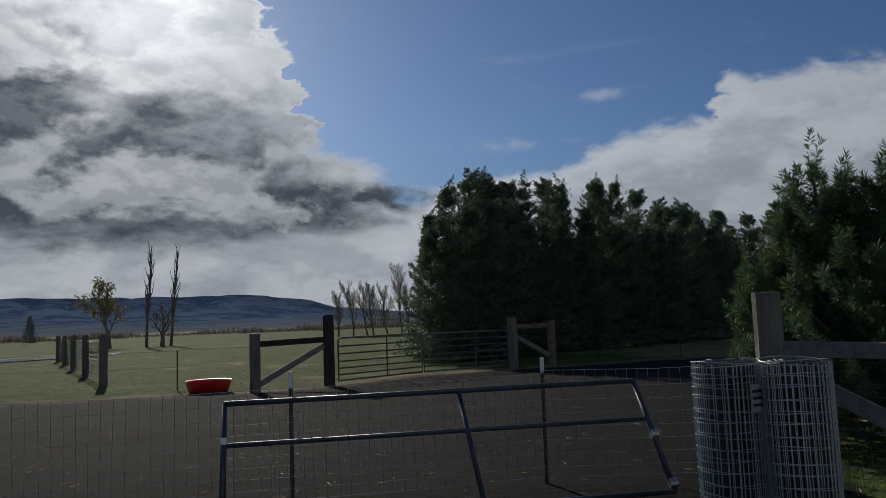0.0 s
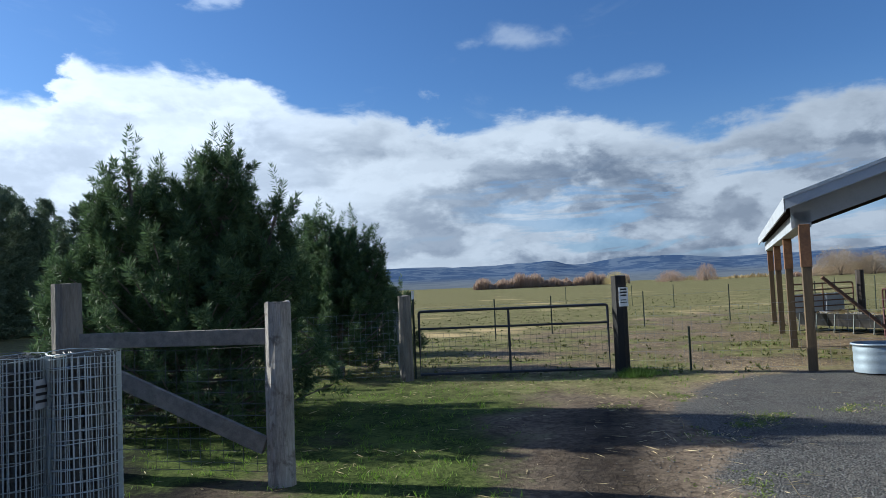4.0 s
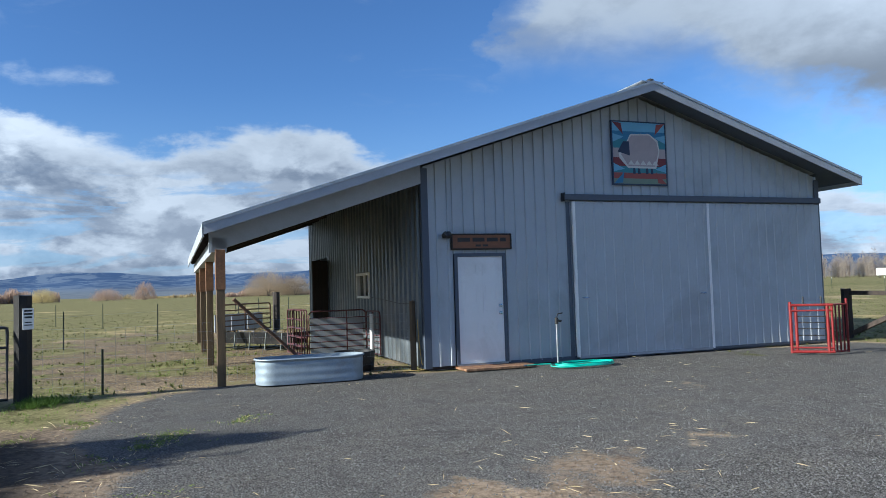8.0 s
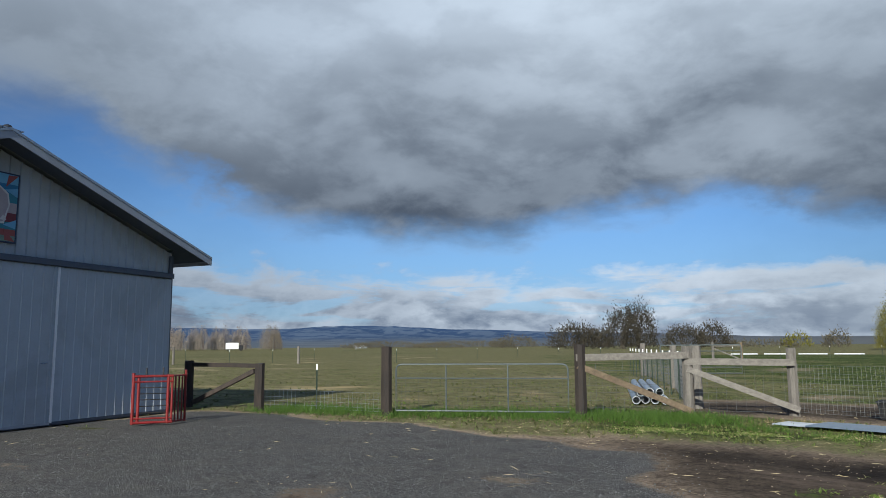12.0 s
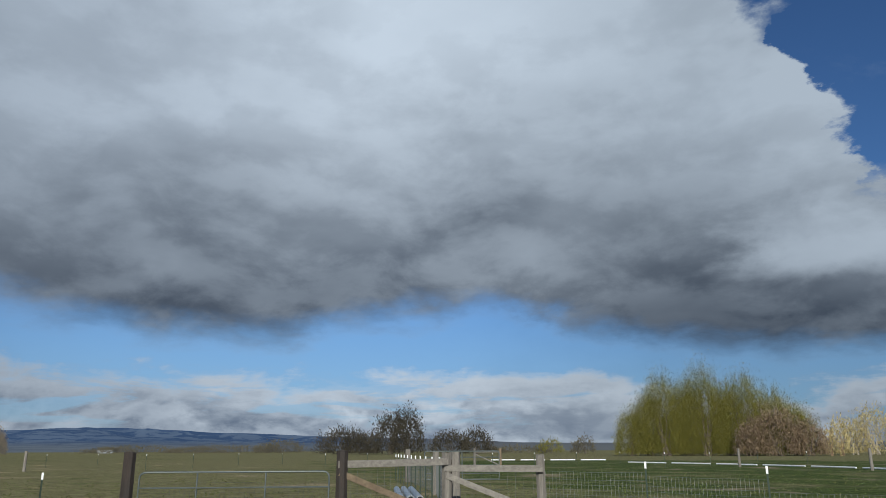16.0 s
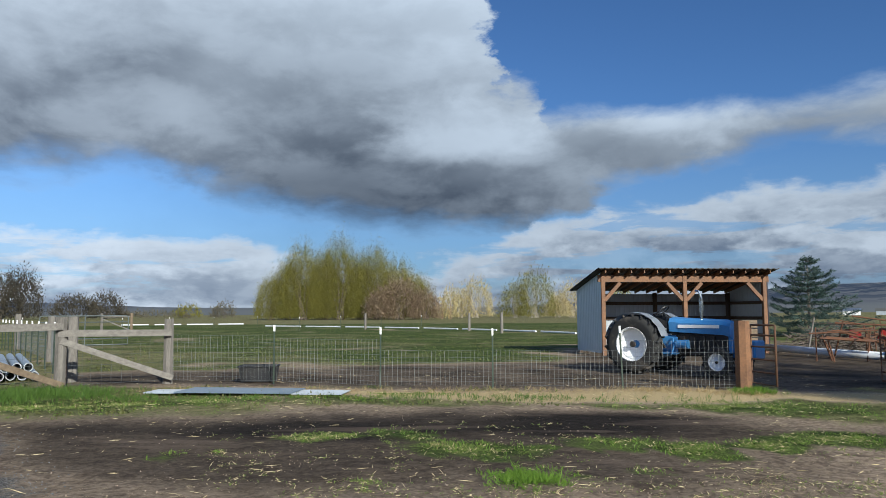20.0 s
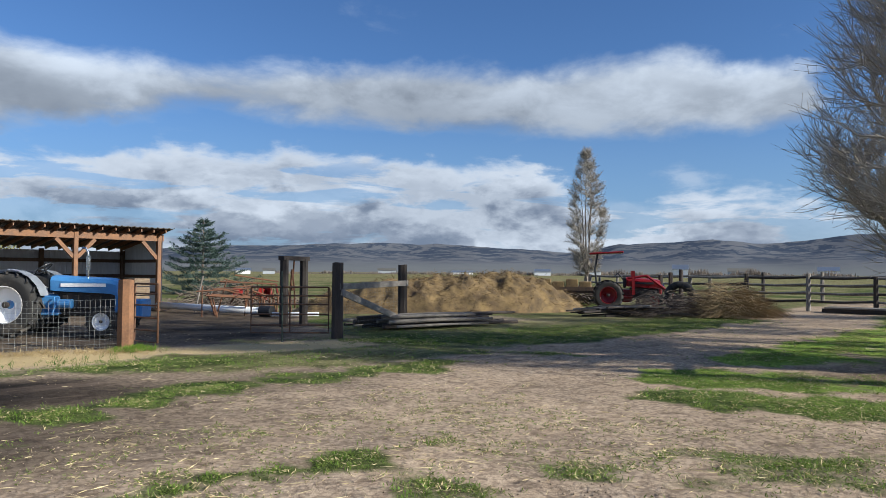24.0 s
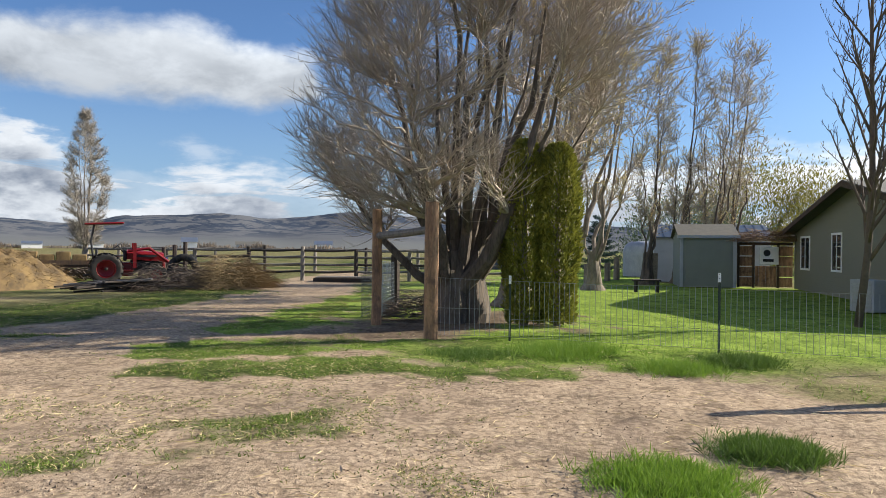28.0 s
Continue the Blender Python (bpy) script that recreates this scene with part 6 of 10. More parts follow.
# east yard fence
fence("yard_brace", "dark squared timber brace with rail and diagonal beside the barn", wood=((19.30, -8.53, 1.2, 0.125, TIE, 0.9), (17.15, -9.42, 1.14, 0.125, TIE, 0.9)),
      boards=(((19.2, -8.6, 1.10), (17.2, -9.38, 1.08), 0.14, 0.10, TIE), ((19.15, -8.6, 0.12), (17.3, -9.35, 0.95), 0.10, 0.11, TIE)))
fence("yard_fence", "low wire fence with steel post and dark gate post", wood=((13.75, -10.78, 1.53, 0.125, TIE, 0.95),), steel=((15.75, -10.2, 1.12),),
      nets=(((17.1, -9.5), (15.75, -10.2), 0.48, 0.12, 0.10, 0.0024, WIRE), ((15.75, -10.2), (13.85, -10.75), 0.45, 0.12, 0.10, 0.0024, WIRE)))
panel_gate("yard_gate", (13.55, -10.90), (10.42, -13.18), 1.13, (0.82,), PIPE_GREY, "grey pipe gate with fine wire, shut", (0.30, 0.66), 0.020, 0.10, net=(0.10, 0.10, 1.0), corner=0.14)
fence("wire_panel_brace", "pale braced fence panel with rails and welded wire", wood=((10.22, -13.35, 1.55, 0.125, TIE, 0.95), (8.95, -15.6, 1.50, 0.12, WOOD_GREY, 0.5), (7.20, -16.95, 1.45, 0.11, WOOD_GREY, 0.5), (9.05, -15.85, 1.35, 0.09, TIE_BROWN, 0.9)),
      boards=(((10.22, -13.22, 1.27), (8.86, -15.5, 1.30), 0.045, 0.15, BOARD_GREY), ((10.20, -13.24, 1.10), (8.80, -15.5, 0.06), 0.045, 0.13, WOOD_PALE), ((8.95, -15.48, 1.16), (7.08, -16.83, 1.13), 0.045, 0.15, BOARD_GREY), ((8.9, -15.5, 1.0), (7.02, -16.80, 0.12), 0.045, 0.13, BOARD_GREY)),
      nets=(((10.2, -13.4), (8.95, -15.6), 1.25, 0.16, 0.16, 0.0028, WIRE_DARK), ((8.95, -15.62), (7.2, -16.97), 1.1, 0.20, 0.22, 0.0025, WIRE_DARK)))
fence("garden_fence", "tight wire fence on white-tipped steel posts", steel=((4.70, -16.75, 1.30), (2.16, -15.75, 1.25), (-0.18, -15.78, 1.22), (-2.80, -15.50, 1.27, (0.04, 0.0))),
      nets=(((7.1, -17.0), (4.7, -16.75), 1.05, 0.09, 0.11, 0.0022, WIRE_MID), ((4.7, -16.75), (2.16, -15.75), 0.98, 0.09, 0.11, 0.0022, WIRE_MID), ((2.16, -15.75), (-0.18, -15.78), 0.75, 0.09, 0.10, 0.0022, WIRE_MID), ((-0.18, -15.78), (-2.8, -15.5), 0.75, 0.09, 0.09, 0.0022, WIRE_MID), ((-2.8, -15.5), (-5.0, -15.25), 0.95, 0.09, 0.09, 0.0022, WIRE_MID)))
fence("lane_fence", "line of white-tipped fence posts leading over the pasture", wood=((9.6, -17.2, 1.5, 0.12, WOOD_GREY, 0.4), (14.5, -24.5, 1.5, 0.13, WOOD_GREY, 0.4), (21.5, -33.5, 1.6, 0.14, WOOD_GREY, 0.3)),
      steel=tuple((10.4 + 1.15 * k, -18.2 - 1.5 * k, 1.35) for k in range(12)),
      nets=(((9.3, -16.2), (14.5, -24.5), 1.15, 0.12, 0.12, 0.003, WIRE_DARK), ((14.5, -24.5), (21.5, -33.5), 1.15, 0.14, 0.13, 0.004, WIRE_DARK)))
panel_gate("lane_gate", (20.8, -34.0), (17.6, -36.2), 1.5, (0.4, 0.8, 1.2), PIPE_GREY, "pale pipe gate far down the lane", (0.5,), 0.03)
fence("far_brace", "pale braced fence corner out in the pasture", wood=((34.9, -66.4, 1.7, 0.13, WOOD_GREY, 0.3), (32.4, -67.0, 1.7, 0.13, WOOD_PALE, 0.3)), boards=(((34.9, -66.4, 1.4), (32.4, -67.0, 1.4), 0.06, 0.14, BOARD_GREY), ((34.9, -66.4, 1.2), (32.4, -67.0, 0.1), 0.06, 0.1, BOARD_GREY)))
pile = thing("pipe_pile", pose(11.2, -17.6, 0, 0, 0, -55), "stack of galvanised irrigation pipes lying in the grass", "pipes")
for k, (y, z) in enumerate(((-0.36, 0.11), (-0.12, 0.11), (0.12, 0.11), (0.36, 0.11), (-0.24, 0.31), (0.0, 0.31), (0.24, 0.31))):
    bm = bmesh.new()
    mm = pose(-0.4 + 0.1 * (k % 3), y, z, 0, 90, 0)
    lathe(bm, [(0.085, 0.0), (0.105, 0.0), (0.105, 0.2), (0.1, 0.24), (0.1, 5.5), (0.085, 5.5), (0.085, 0.0)], 16, mm)
    part("pipe", bm, GALV, pile, smooth=False)
dt = thing("dark_tub", pose(5.2, -17.35, 0, 0, 0, 8), "square dark blue-grey plastic tub in the pen", "tub")
bm = bmesh.new()
quads(bm, [(-0.36, -0.28, 0), (0.36, -0.28, 0), (0.36, 0.28, 0), (-0.36, 0.28, 0), (-0.42, -0.33, 0.34), (0.42, -0.33, 0.34), (0.42, 0.33, 0.34), (-0.42, 0.33, 0.34), (-0.38, -0.29, 0.34), (0.38, -0.29, 0.34), (0.38, 0.29, 0.34), (-0.38, 0.29, 0.34), (-0.33, -0.25, 0.05), (0.33, -0.25, 0.05), (0.33, 0.25, 0.05), (-0.33, 0.25, 0.05)],
      [(0, 1, 5, 4), (1, 2, 6, 5), (2, 3, 7, 6), (3, 0, 4, 7), (4, 5, 9, 8), (5, 6, 10, 9), (6, 7, 11, 10), (7, 4, 8, 11), (8, 9, 13, 12), (9, 10, 14, 13), (10, 11, 15, 14), (11, 8, 12, 15), (12, 13, 14, 15)])
part("tub_shell", bm, BLACK, dt)
part("rim", tubed([(-0.43, -0.34, 0.35), (0.43, -0.34, 0.35), (0.43, 0.34, 0.35), (-0.43, 0.34, 0.35)], 0.018, 6, True), BLACK, dt)
sheet = thing("roofing_sheets", pose(4.6, -14.75, 0.03, 0, 0, -4), "blue-grey corrugated roofing sheets lying on grass", "sheet metal")
for k, (x0, x1, y0, y1, z) in enumerate(((-1.0, 1.35, -0.45, 0.45, 0.02), (-1.95, -0.75, -0.35, 0.38, 0.0), (1.2, 2.0, -0.2, 0.4, 0.0))):
    bm = bmesh.new()
    n = 44
    a = [bm.verts.new((x0, y0 + (y1 - y0) * i / n, z + 0.012 * math.sin(i * 1.4))) for i in range(n + 1)]
    b = [bm.verts.new((x1, y0 + (y1 - y0) * i / n, z + 0.012 * math.sin(i * 1.4))) for i in range(n + 1)]
    for i in range(n):
        bm.faces.new((a[i], b[i], b[i + 1], a[i + 1]))
    part("sheet", bm, material("blue_zinc_sheet", (0.23, 0.28, 0.34), (0.17, 0.21, 0.26), 0.55, 0.3, scale=3, fine=30, bump=0.05) if k == 0 else FASCIA, sheet)

# ---- plants ----
def fast_mesh(name, verts, faces, mat, parent=None, label="", kind=""):
    """A mesh from arrays; all faces have the same number of corners."""
    verts, faces = np.asarray(verts, np.float32), np.asarray(faces, np.int32)
    me = bpy.data.meshes.new(name)
    me.vertices.add(len(verts))
    me.vertices.foreach_set("co", verts.ravel())
    n, k = faces.shape
    me.loops.add(n * k)
    me.loops.foreach_set("vertex_index", faces.ravel())
    me.polygons.add(n)
    me.polygons.foreach_set("loop_start", np.arange(0, n * k, k, dtype=np.int32))
    me.update(calc_edges=True)
    me.materials.append(mat)
    ob = new(name, me)
    if parent:
        ob.parent = parent
    return tagged(ob, label, kind=kind)


def unit(v):
    return v / np.maximum(np.linalg.norm(v, axis=-1, keepdims=True), 1e-9)


def leaves(name, C, D, L, Wd, mat, parent, rng, label="", kind="", bend=0.0):
    """Pointed leaves: at C, along D, L long and Wd wide, each turned at random about its length."""
    n = len(C)
    D = unit(D)
    R = unit(np.cross(D, rng.normal(size=(n, 3))))
    L, Wd = np.broadcast_to(np.asarray(L, float), (n,))[:, None], np.broadcast_to(np.asarray(Wd, float), (n,))[:, None]
    mid = C + D * L * 0.45
    V = np.stack([C, mid + R * Wd / 2, C + D * L + np.array([0, 0, -1.0]) * bend * L, mid - R * Wd / 2], 1).reshape(-1, 3)
    F = np.arange(4 * n).reshape(n, 4)
    return fast_mesh(name, V, F, mat, parent, label, kind)


def cypress_parts(h, r, seed, parent):
    """A ragged cypress: several spires of rising plumes, each plume a curved branch with short flat sprays to both sides."""
    rng = np.random.default_rng(seed)
    spires = [(0.0, 0.0, h, r * 0.7)] + [(r * 0.66 * math.cos(q), r * 0.66 * math.sin(q), h * rng.uniform(0.55, 0.97), r * rng.uniform(0.34, 0.5)) for q in np.linspace(0, 5.8, 11) + rng.uniform(0, 1)]
    Cs, Ds, Ls, Ws = [], [], [], []
    for sx, sy, sh, sr in spires:
        m, per = int(190 * sr / r), 150
        t = np.sort(rng.random(m)) * 0.97
        a = 2.4 * np.arange(m) + rng.uniform(-0.4, 0.4, m)
        reach = sr * (0.70 + 0.30 * np.minimum(1, t / 0.35)) * (1.03 - t) ** 1.0 * rng.uniform(0.55, 1.5, m) + 0.14
        rise = (0.02 + 1.25 * t) * reach + 0.06
        axis = np.column_stack([sx + 0.05 * sh * t, sy + 0.02 * sh * t, t * sh])
        # the plumes bow over towards the lee side
        tip = axis + np.column_stack([reach * np.cos(a) + 0.22 * t, reach * np.sin(a) - 0.06 * t, rise])
        s = rng.uniform(0.12, 1.0, (m, per, 1)) ** 0.75
        P = axis[:, None] * (1 - s) + tip[:, None] * s
        P[:, :, 2] += (0.30 * s * (1 - s) * reach[:, None, None])[:, :, 0]
        along = unit(tip - axis)[:, None]
        side = unit(np.cross(along, np.array([0, 0, 1.0]))) * rng.choice([-1.0, 1.0], (m, per, 1))
        spread = rng.random((m, per, 1)) * (0.16 + 0.34 * np.sqrt(np.maximum(0.0, s * (1.05 - s)))) * np.minimum(1.0, reach)[:, None, None] * 0.75
        P = P + side * spread + rng.normal(size=(m, per, 3)) * 0.045
        P[:, :, 2] -= 0.35 * spread[:, :, 0]
        D = along * 0.9 + side * 0.65 + 0.32 * rng.normal(size=(m, per, 3)) + np.array([0.0, 0.0, -0.12])
        P = P.reshape(-1, 3)
        P[:, 2] = np.maximum(P[:, 2], 0.02)
        Cs.append(P)
        Ds.append(D.reshape(-1, 3))
        Ls.append(rng.uniform(0.06, 0.14, m * per))
        Ws.append(rng.uniform(0.030, 0.055, m * per))
        # a nodding leader at the top of each spire
        q = np.linspace(0, 1, 200)
        wide = 0.20 * (1.08 - q)
        P = np.column_stack([sx + 0.05 * sh + 0.50 * q ** 2 + wide * rng.normal(size=200), sy + 0.02 * sh + wide * rng.normal(size=200), sh * 0.92 + q * rng.uniform(0.75, 1.25)])
        Cs.append(P)
        Ds.append(np.array([0.55, 0.1, 0.6]) + 0.6 * rng.normal(size=P.shape))
        Ls.append(0.15 * (1.3 - q))
        Ws.append(np.full(200, 0.045))
    leaves("crown", np.concatenate(Cs), np.concatenate(Ds), np.concatenate(Ls), np.concatenate(Ws), CYPRESS, parent, rng)
    part("trunk", tubed([(0, 0, -0.2), (0.05, 0, h * 0.4), (0.0, 0.05, h * 0.9)], [0.16, 0.11, 0.03], 8), BARK, parent)


hedge_models = []
for k in range(3):
    ob = thing("cypress_tree", pose(0, 0, 0), "tall dark green cypress in a dense hedge row", "tree", "cypress hedge")
    cypress_parts(8.0, 2.7, 11 + k, ob)
    hedge_models.append(ob)
spots = ((3.5, 30.5, 7.8), (1.6, 32.5, 8.3), (-1.2, 34.0, 8.0), (-4.0, 36.0, 8.2), (-6.6, 38.0, 8.4), (-9.2, 40.0, 8.1), (-11.6, 42.0, 7.9), (-13.8, 44.5, 8.0), (-16.2, 47.0, 7.5), (-18.6, 50.0, 7.0), (-21.0, 53.0, 6.9), (-23.4, 56.0, 6.9), (-26.0, 59.0, 7.0))
for i, (az, d, h) in enumerate(spots):
    m = pose(-d * math.sin(radians(az)), d * math.cos(radians(az)), 0, 0, 0, 70 * i) @ Matrix.Diagonal((0.95 + 0.06 * (i % 3), 1.0, h / 8.2, 1))
    if i < 3:
        hedge_models[i].matrix_world = m
    else:
        o = copy_thing(hedge_models[i % 3], Matrix.Identity(4))
        o.matrix_basis = m


def pine(x, y, az, h, r, seed, leaders, label, skirt=90):
    """A young many-topped pine: leaders as (across, away, height), whorls of upturned limbs, and bottlebrush shoots of dense needles."""
    rng = np.random.default_rng(seed)
    ob = thing("pine_tree", pose(x, y, 0, 0, 0, az), label, "tree", "young pines")
    part("trunk", tubed([(0, 0, -0.2), (0.03, 0.02, h * 0.3), (0, 0, h * 0.6)], [0.11, 0.08, 0.04], 8), BARK, ob)
    P, D, L = [], [], []
    bm = bmesh.new()

    def shoot(p, d, length):
        P.append(np.array(p))
        D.append(unit(np.array(d)))
        L.append(length)

    def limb(p0, p2, width, n, lift):
        p0, p2 = Vector(p0), Vector(p2)
        p1 = p0.lerp(p2, 0.55) - Vector((0, 0, 0.12 * (p2 - p0).length))
        tube(bm, [p0, p1, p2], [width, width * 0.75, width * 0.35], 5)
        flat = np.array([p2.x - p0.x, p2.y - p0.y, 0.0])
        flat = flat / max(1e-6, np.linalg.norm(flat))
        for k in range(n):
            f = 0.35 + 0.65 * (k + rng.random()) / n
            q = p1.lerp(p2, (f - 0.55) / 0.45) if f > 0.55 else p0.lerp(p1, f / 0.55)
            shoot(np.array(q) + rng.normal(size=3) * 0.05, flat * 0.75 + np.array([0, 0, lift]) + 0.42 * rng.normal(size=3), rng.uniform(0.14, 0.26))
        for k in range(3):
            shoot(p2, flat * 0.55 + np.array([0, 0, lift + 0.25]) + 0.30 * rng.normal(size=3), rng.uniform(0.18, 0.30))

    for dx, dy, top in leaders:
        low_z = 0.30 * top
        stem = [Vector((dx * 0.35, dy * 0.35, low_z)), Vector((dx * 0.8, dy * 0.8, low_z + (top - low_z) * 0.4)), Vector((dx, dy, top - 0.3))]
        tube(bm, stem, [0.05, 0.035, 0.015], 6)
        z = low_z
        while z < top - 0.34:
            f = (z - low_z) / (top - low_z)
            q = stem[0].lerp(stem[1], f / 0.4) if f < 0.4 else stem[1].lerp(stem[2], min(1.0, (f - 0.4) / 0.6))
            reach = min(0.50, 0.05 + 0.27 * (top - z))
            n = 5 if reach > 0.3 else 4
            for k in range(n):
                a = 2 * math.pi * k / n + rng.uniform(-0.35, 0.35) + z * 3
                R = reach * rng.uniform(0.7, 1.15)
                limb(q, (q.x + R * math.cos(a), q.y + R * math.sin(a), q.z + 0.42 * R + 0.05), 0.016, 3 if reach > 0.25 else 1, 1.0)
            z += rng.uniform(0.20, 0.27)
        for k in range(4):
            shoot(np.array(stem[2]) + np.array([0, 0, -0.16 * k]), np.array([0.05, 0.0, 1.0]) + 0.16 * rng.normal(size=3), rng.uniform(0.34, 0.46))
    for k in range(skirt):
        f = (k + rng.random()) / skirt
        a = 2.39996 * k + rng.uniform(-0.3, 0.3)
        z = h * (0.04 + 0.50 * f)
        R = r * (1.04 - 0.42 * f ** 1.5) * rng.uniform(0.72, 1.06)
        limb((0, 0, max(0.2, z * 0.8)), (R * math.cos(a), R * math.sin(a), max(0.14, z + (0.30 * f + 0.10) * R)), 0.022, 9, 0.45 + 0.5 * f)
    tagged(part("branchwork", bm, BARK, ob), kind="stuff")
    P, D, L = np.array(P), np.array(D), np.array(L)
    per = 66
    n = len(P)
    s = rng.random((n, per, 1)) ** 0.9
    C = P[:, None] + D[:, None] * s * L[:, None, None]
    out = rng.normal(size=(n, per, 3))
    out = unit(out - D[:, None] * np.sum(out * D[:, None], axis=-1, keepdims=True))
    N = D[:, None] * (0.30 + 0.55 * s ** 2) + out * rng.uniform(0.7, 1.0, (n, per, 1)) * (1.05 - 0.45 * s ** 3)
    C, N = C.reshape(-1, 3), N.reshape(-1, 3)
    keep = C[:, 2] > 0.03
    C, N = C[keep], N[keep]
    leaves("needles", C, N, rng.uniform(0.075, 0.12, len(C)), 0.0125, PINE, ob, rng, kind="stuff")
    return ob


pine(4.35, 9.35, -24.9, 3.3, 1.70, 3, ((-0.95, 0.1, 3.15), (-0.62, -0.1, 3.62), (-0.30, 0.25, 3.30), (0.12, -0.15, 3.35), (0.42, 0.1, 3.66), (0.60, -0.1, 3.68), (0.92, 0.2, 2.95), (1.24, -0.05, 3.12), (-1.45, 0.1, 2.35), (1.5, 0.3, 2.3)), "bushy green young pine with long needles, behind the brace", 130)
pine(8.55, 11.9, -35.7, 3.0, 1.25, 8, ((-0.35, 0, 3.24), (0.05, 0.1, 3.12), (0.36, -0.2, 3.12), (-0.75, 0.2, 2.95), (0.75, -0.3, 2.72), (-0.1, -0.4, 2.9)), "smaller green young pine behind the wire fence", 80)
pine(11.6, 14.2, -39.2, 1.8, 0.75, 9, ((0, 0, 1.95), (0.35, -0.2, 1.75), (-0.3, 0.1, 1.7)), "small green pine at the pasture edge", 30)


def branchy(x, y, seed, h, label, category="tree", r0=0.2, levels=4, spread=0.5, stems=1, twig=TWIG, bark=BARK, up=0.35, kids=(7, 6, 5, 4), shrink=0.62, lean=(0, 0), first=0.25, fine=0.0045, group="", buds=None, bud_n=3, bud_size=0.09, curl=0.18, name="bare_tree", stem_spread=0.35, tall=0.0):
    """A leafless tree: limbs as tapered tubes, twigs as thin bars, and buds if asked."""
    rng = random.Random(seed)
    ob = thing(name, pose(x, y, 0), label, category, group)
    limbs, S, tips = bmesh.new(), Sticks(), []

    def grow(p, d, length, rad, lev):
        seg = 5 if lev < 2 else (4 if lev < levels - 1 else 3)
        pts, rs, q = [p.copy()], [rad], p.copy()
        for i in range(seg):
            d = (d + Vector((rng.gauss(0, curl), rng.gauss(0, curl), rng.gauss(0, curl) + up * 0.35)) * 0.55).normalized()
            q = q + d * length / seg
            pts.append(q.copy())
            rs.append(max(fine * 0.6, rad * (1 - 0.72 * (i + 1) / seg)))
        if rad > 0.022:
            tube(limbs, pts, rs, 7 if lev == 0 else 5)
        else:
            for a, b, ra, rb in zip(pts, pts[1:], rs, rs[1:]):
                S.add(a, b, ra, rb)
        if lev >= levels:
            tips.append((pts[-1], d))
            return
        n = kids[min(lev, len(kids) - 1)]
        for i in range(n):
            f = first + (1 - first) * (i + rng.random()) / n if lev == 0 else 0.2 + 0.8 * (i + rng.random()) / n
            j = min(seg - 1, int(f * seg))
            base = pts[j].lerp(pts[j + 1], f * seg - j)
            axis = (pts[j + 1] - pts[j]).normalized()
            side = axis.orthogonal().normalized()
            side.rotate(Matrix.Rotation(2.4 * i + rng.uniform(-0.5, 0.5), 3, axis))
            nd = (axis * (1 - spread * 0.5) + side * spread * rng.uniform(0.7, 1.2) + Vector((0, 0, up))).normalized()
            grow(base, nd, length * shrink * (1.15 - 0.5 * f) * rng.uniform(0.8, 1.15), max(fine, rs[j] * 0.55), lev + 1)

    for s in range(stems):
        a = 6.28 * s / stems + rng.uniform(-0.3, 0.3)
        d = Vector((lean[0] + (stem_spread * math.cos(a) if stems > 1 else 0), lean[1] + (stem_spread * math.sin(a) if stems > 1 else 0), 1)).normalized()
        grow(Vector((0.12 * math.cos(a) * (stems > 1), 0.12 * math.sin(a) * (stems > 1), -0.15)), d, h * (tall or rng.uniform(0.62, 0.8)), r0 * rng.uniform(0.75, 1.0), 0)
    part("trunk", limbs, bark, ob, smooth=True)
    tagged(S.make("fine_branching", twig, ob), kind="stuff")
    if buds and tips:
        nr = np.random.default_rng(seed)
        P = np.repeat(np.array([t[0][:] for t in tips]), bud_n, 0)
        P = P + nr.normal(size=P.shape) * 0.12
        leaves("budding", P, nr.normal(size=P.shape) + np.array([0, 0, 0.4]), bud_size, bud_size * 0.45, buds, ob, nr, kind="stuff")
    return ob


# the big fan-shaped tree beside the drive, and the old row behind it
def at(az, d):
    return -d * math.sin(radians(az)), d * math.cos(radians(az))


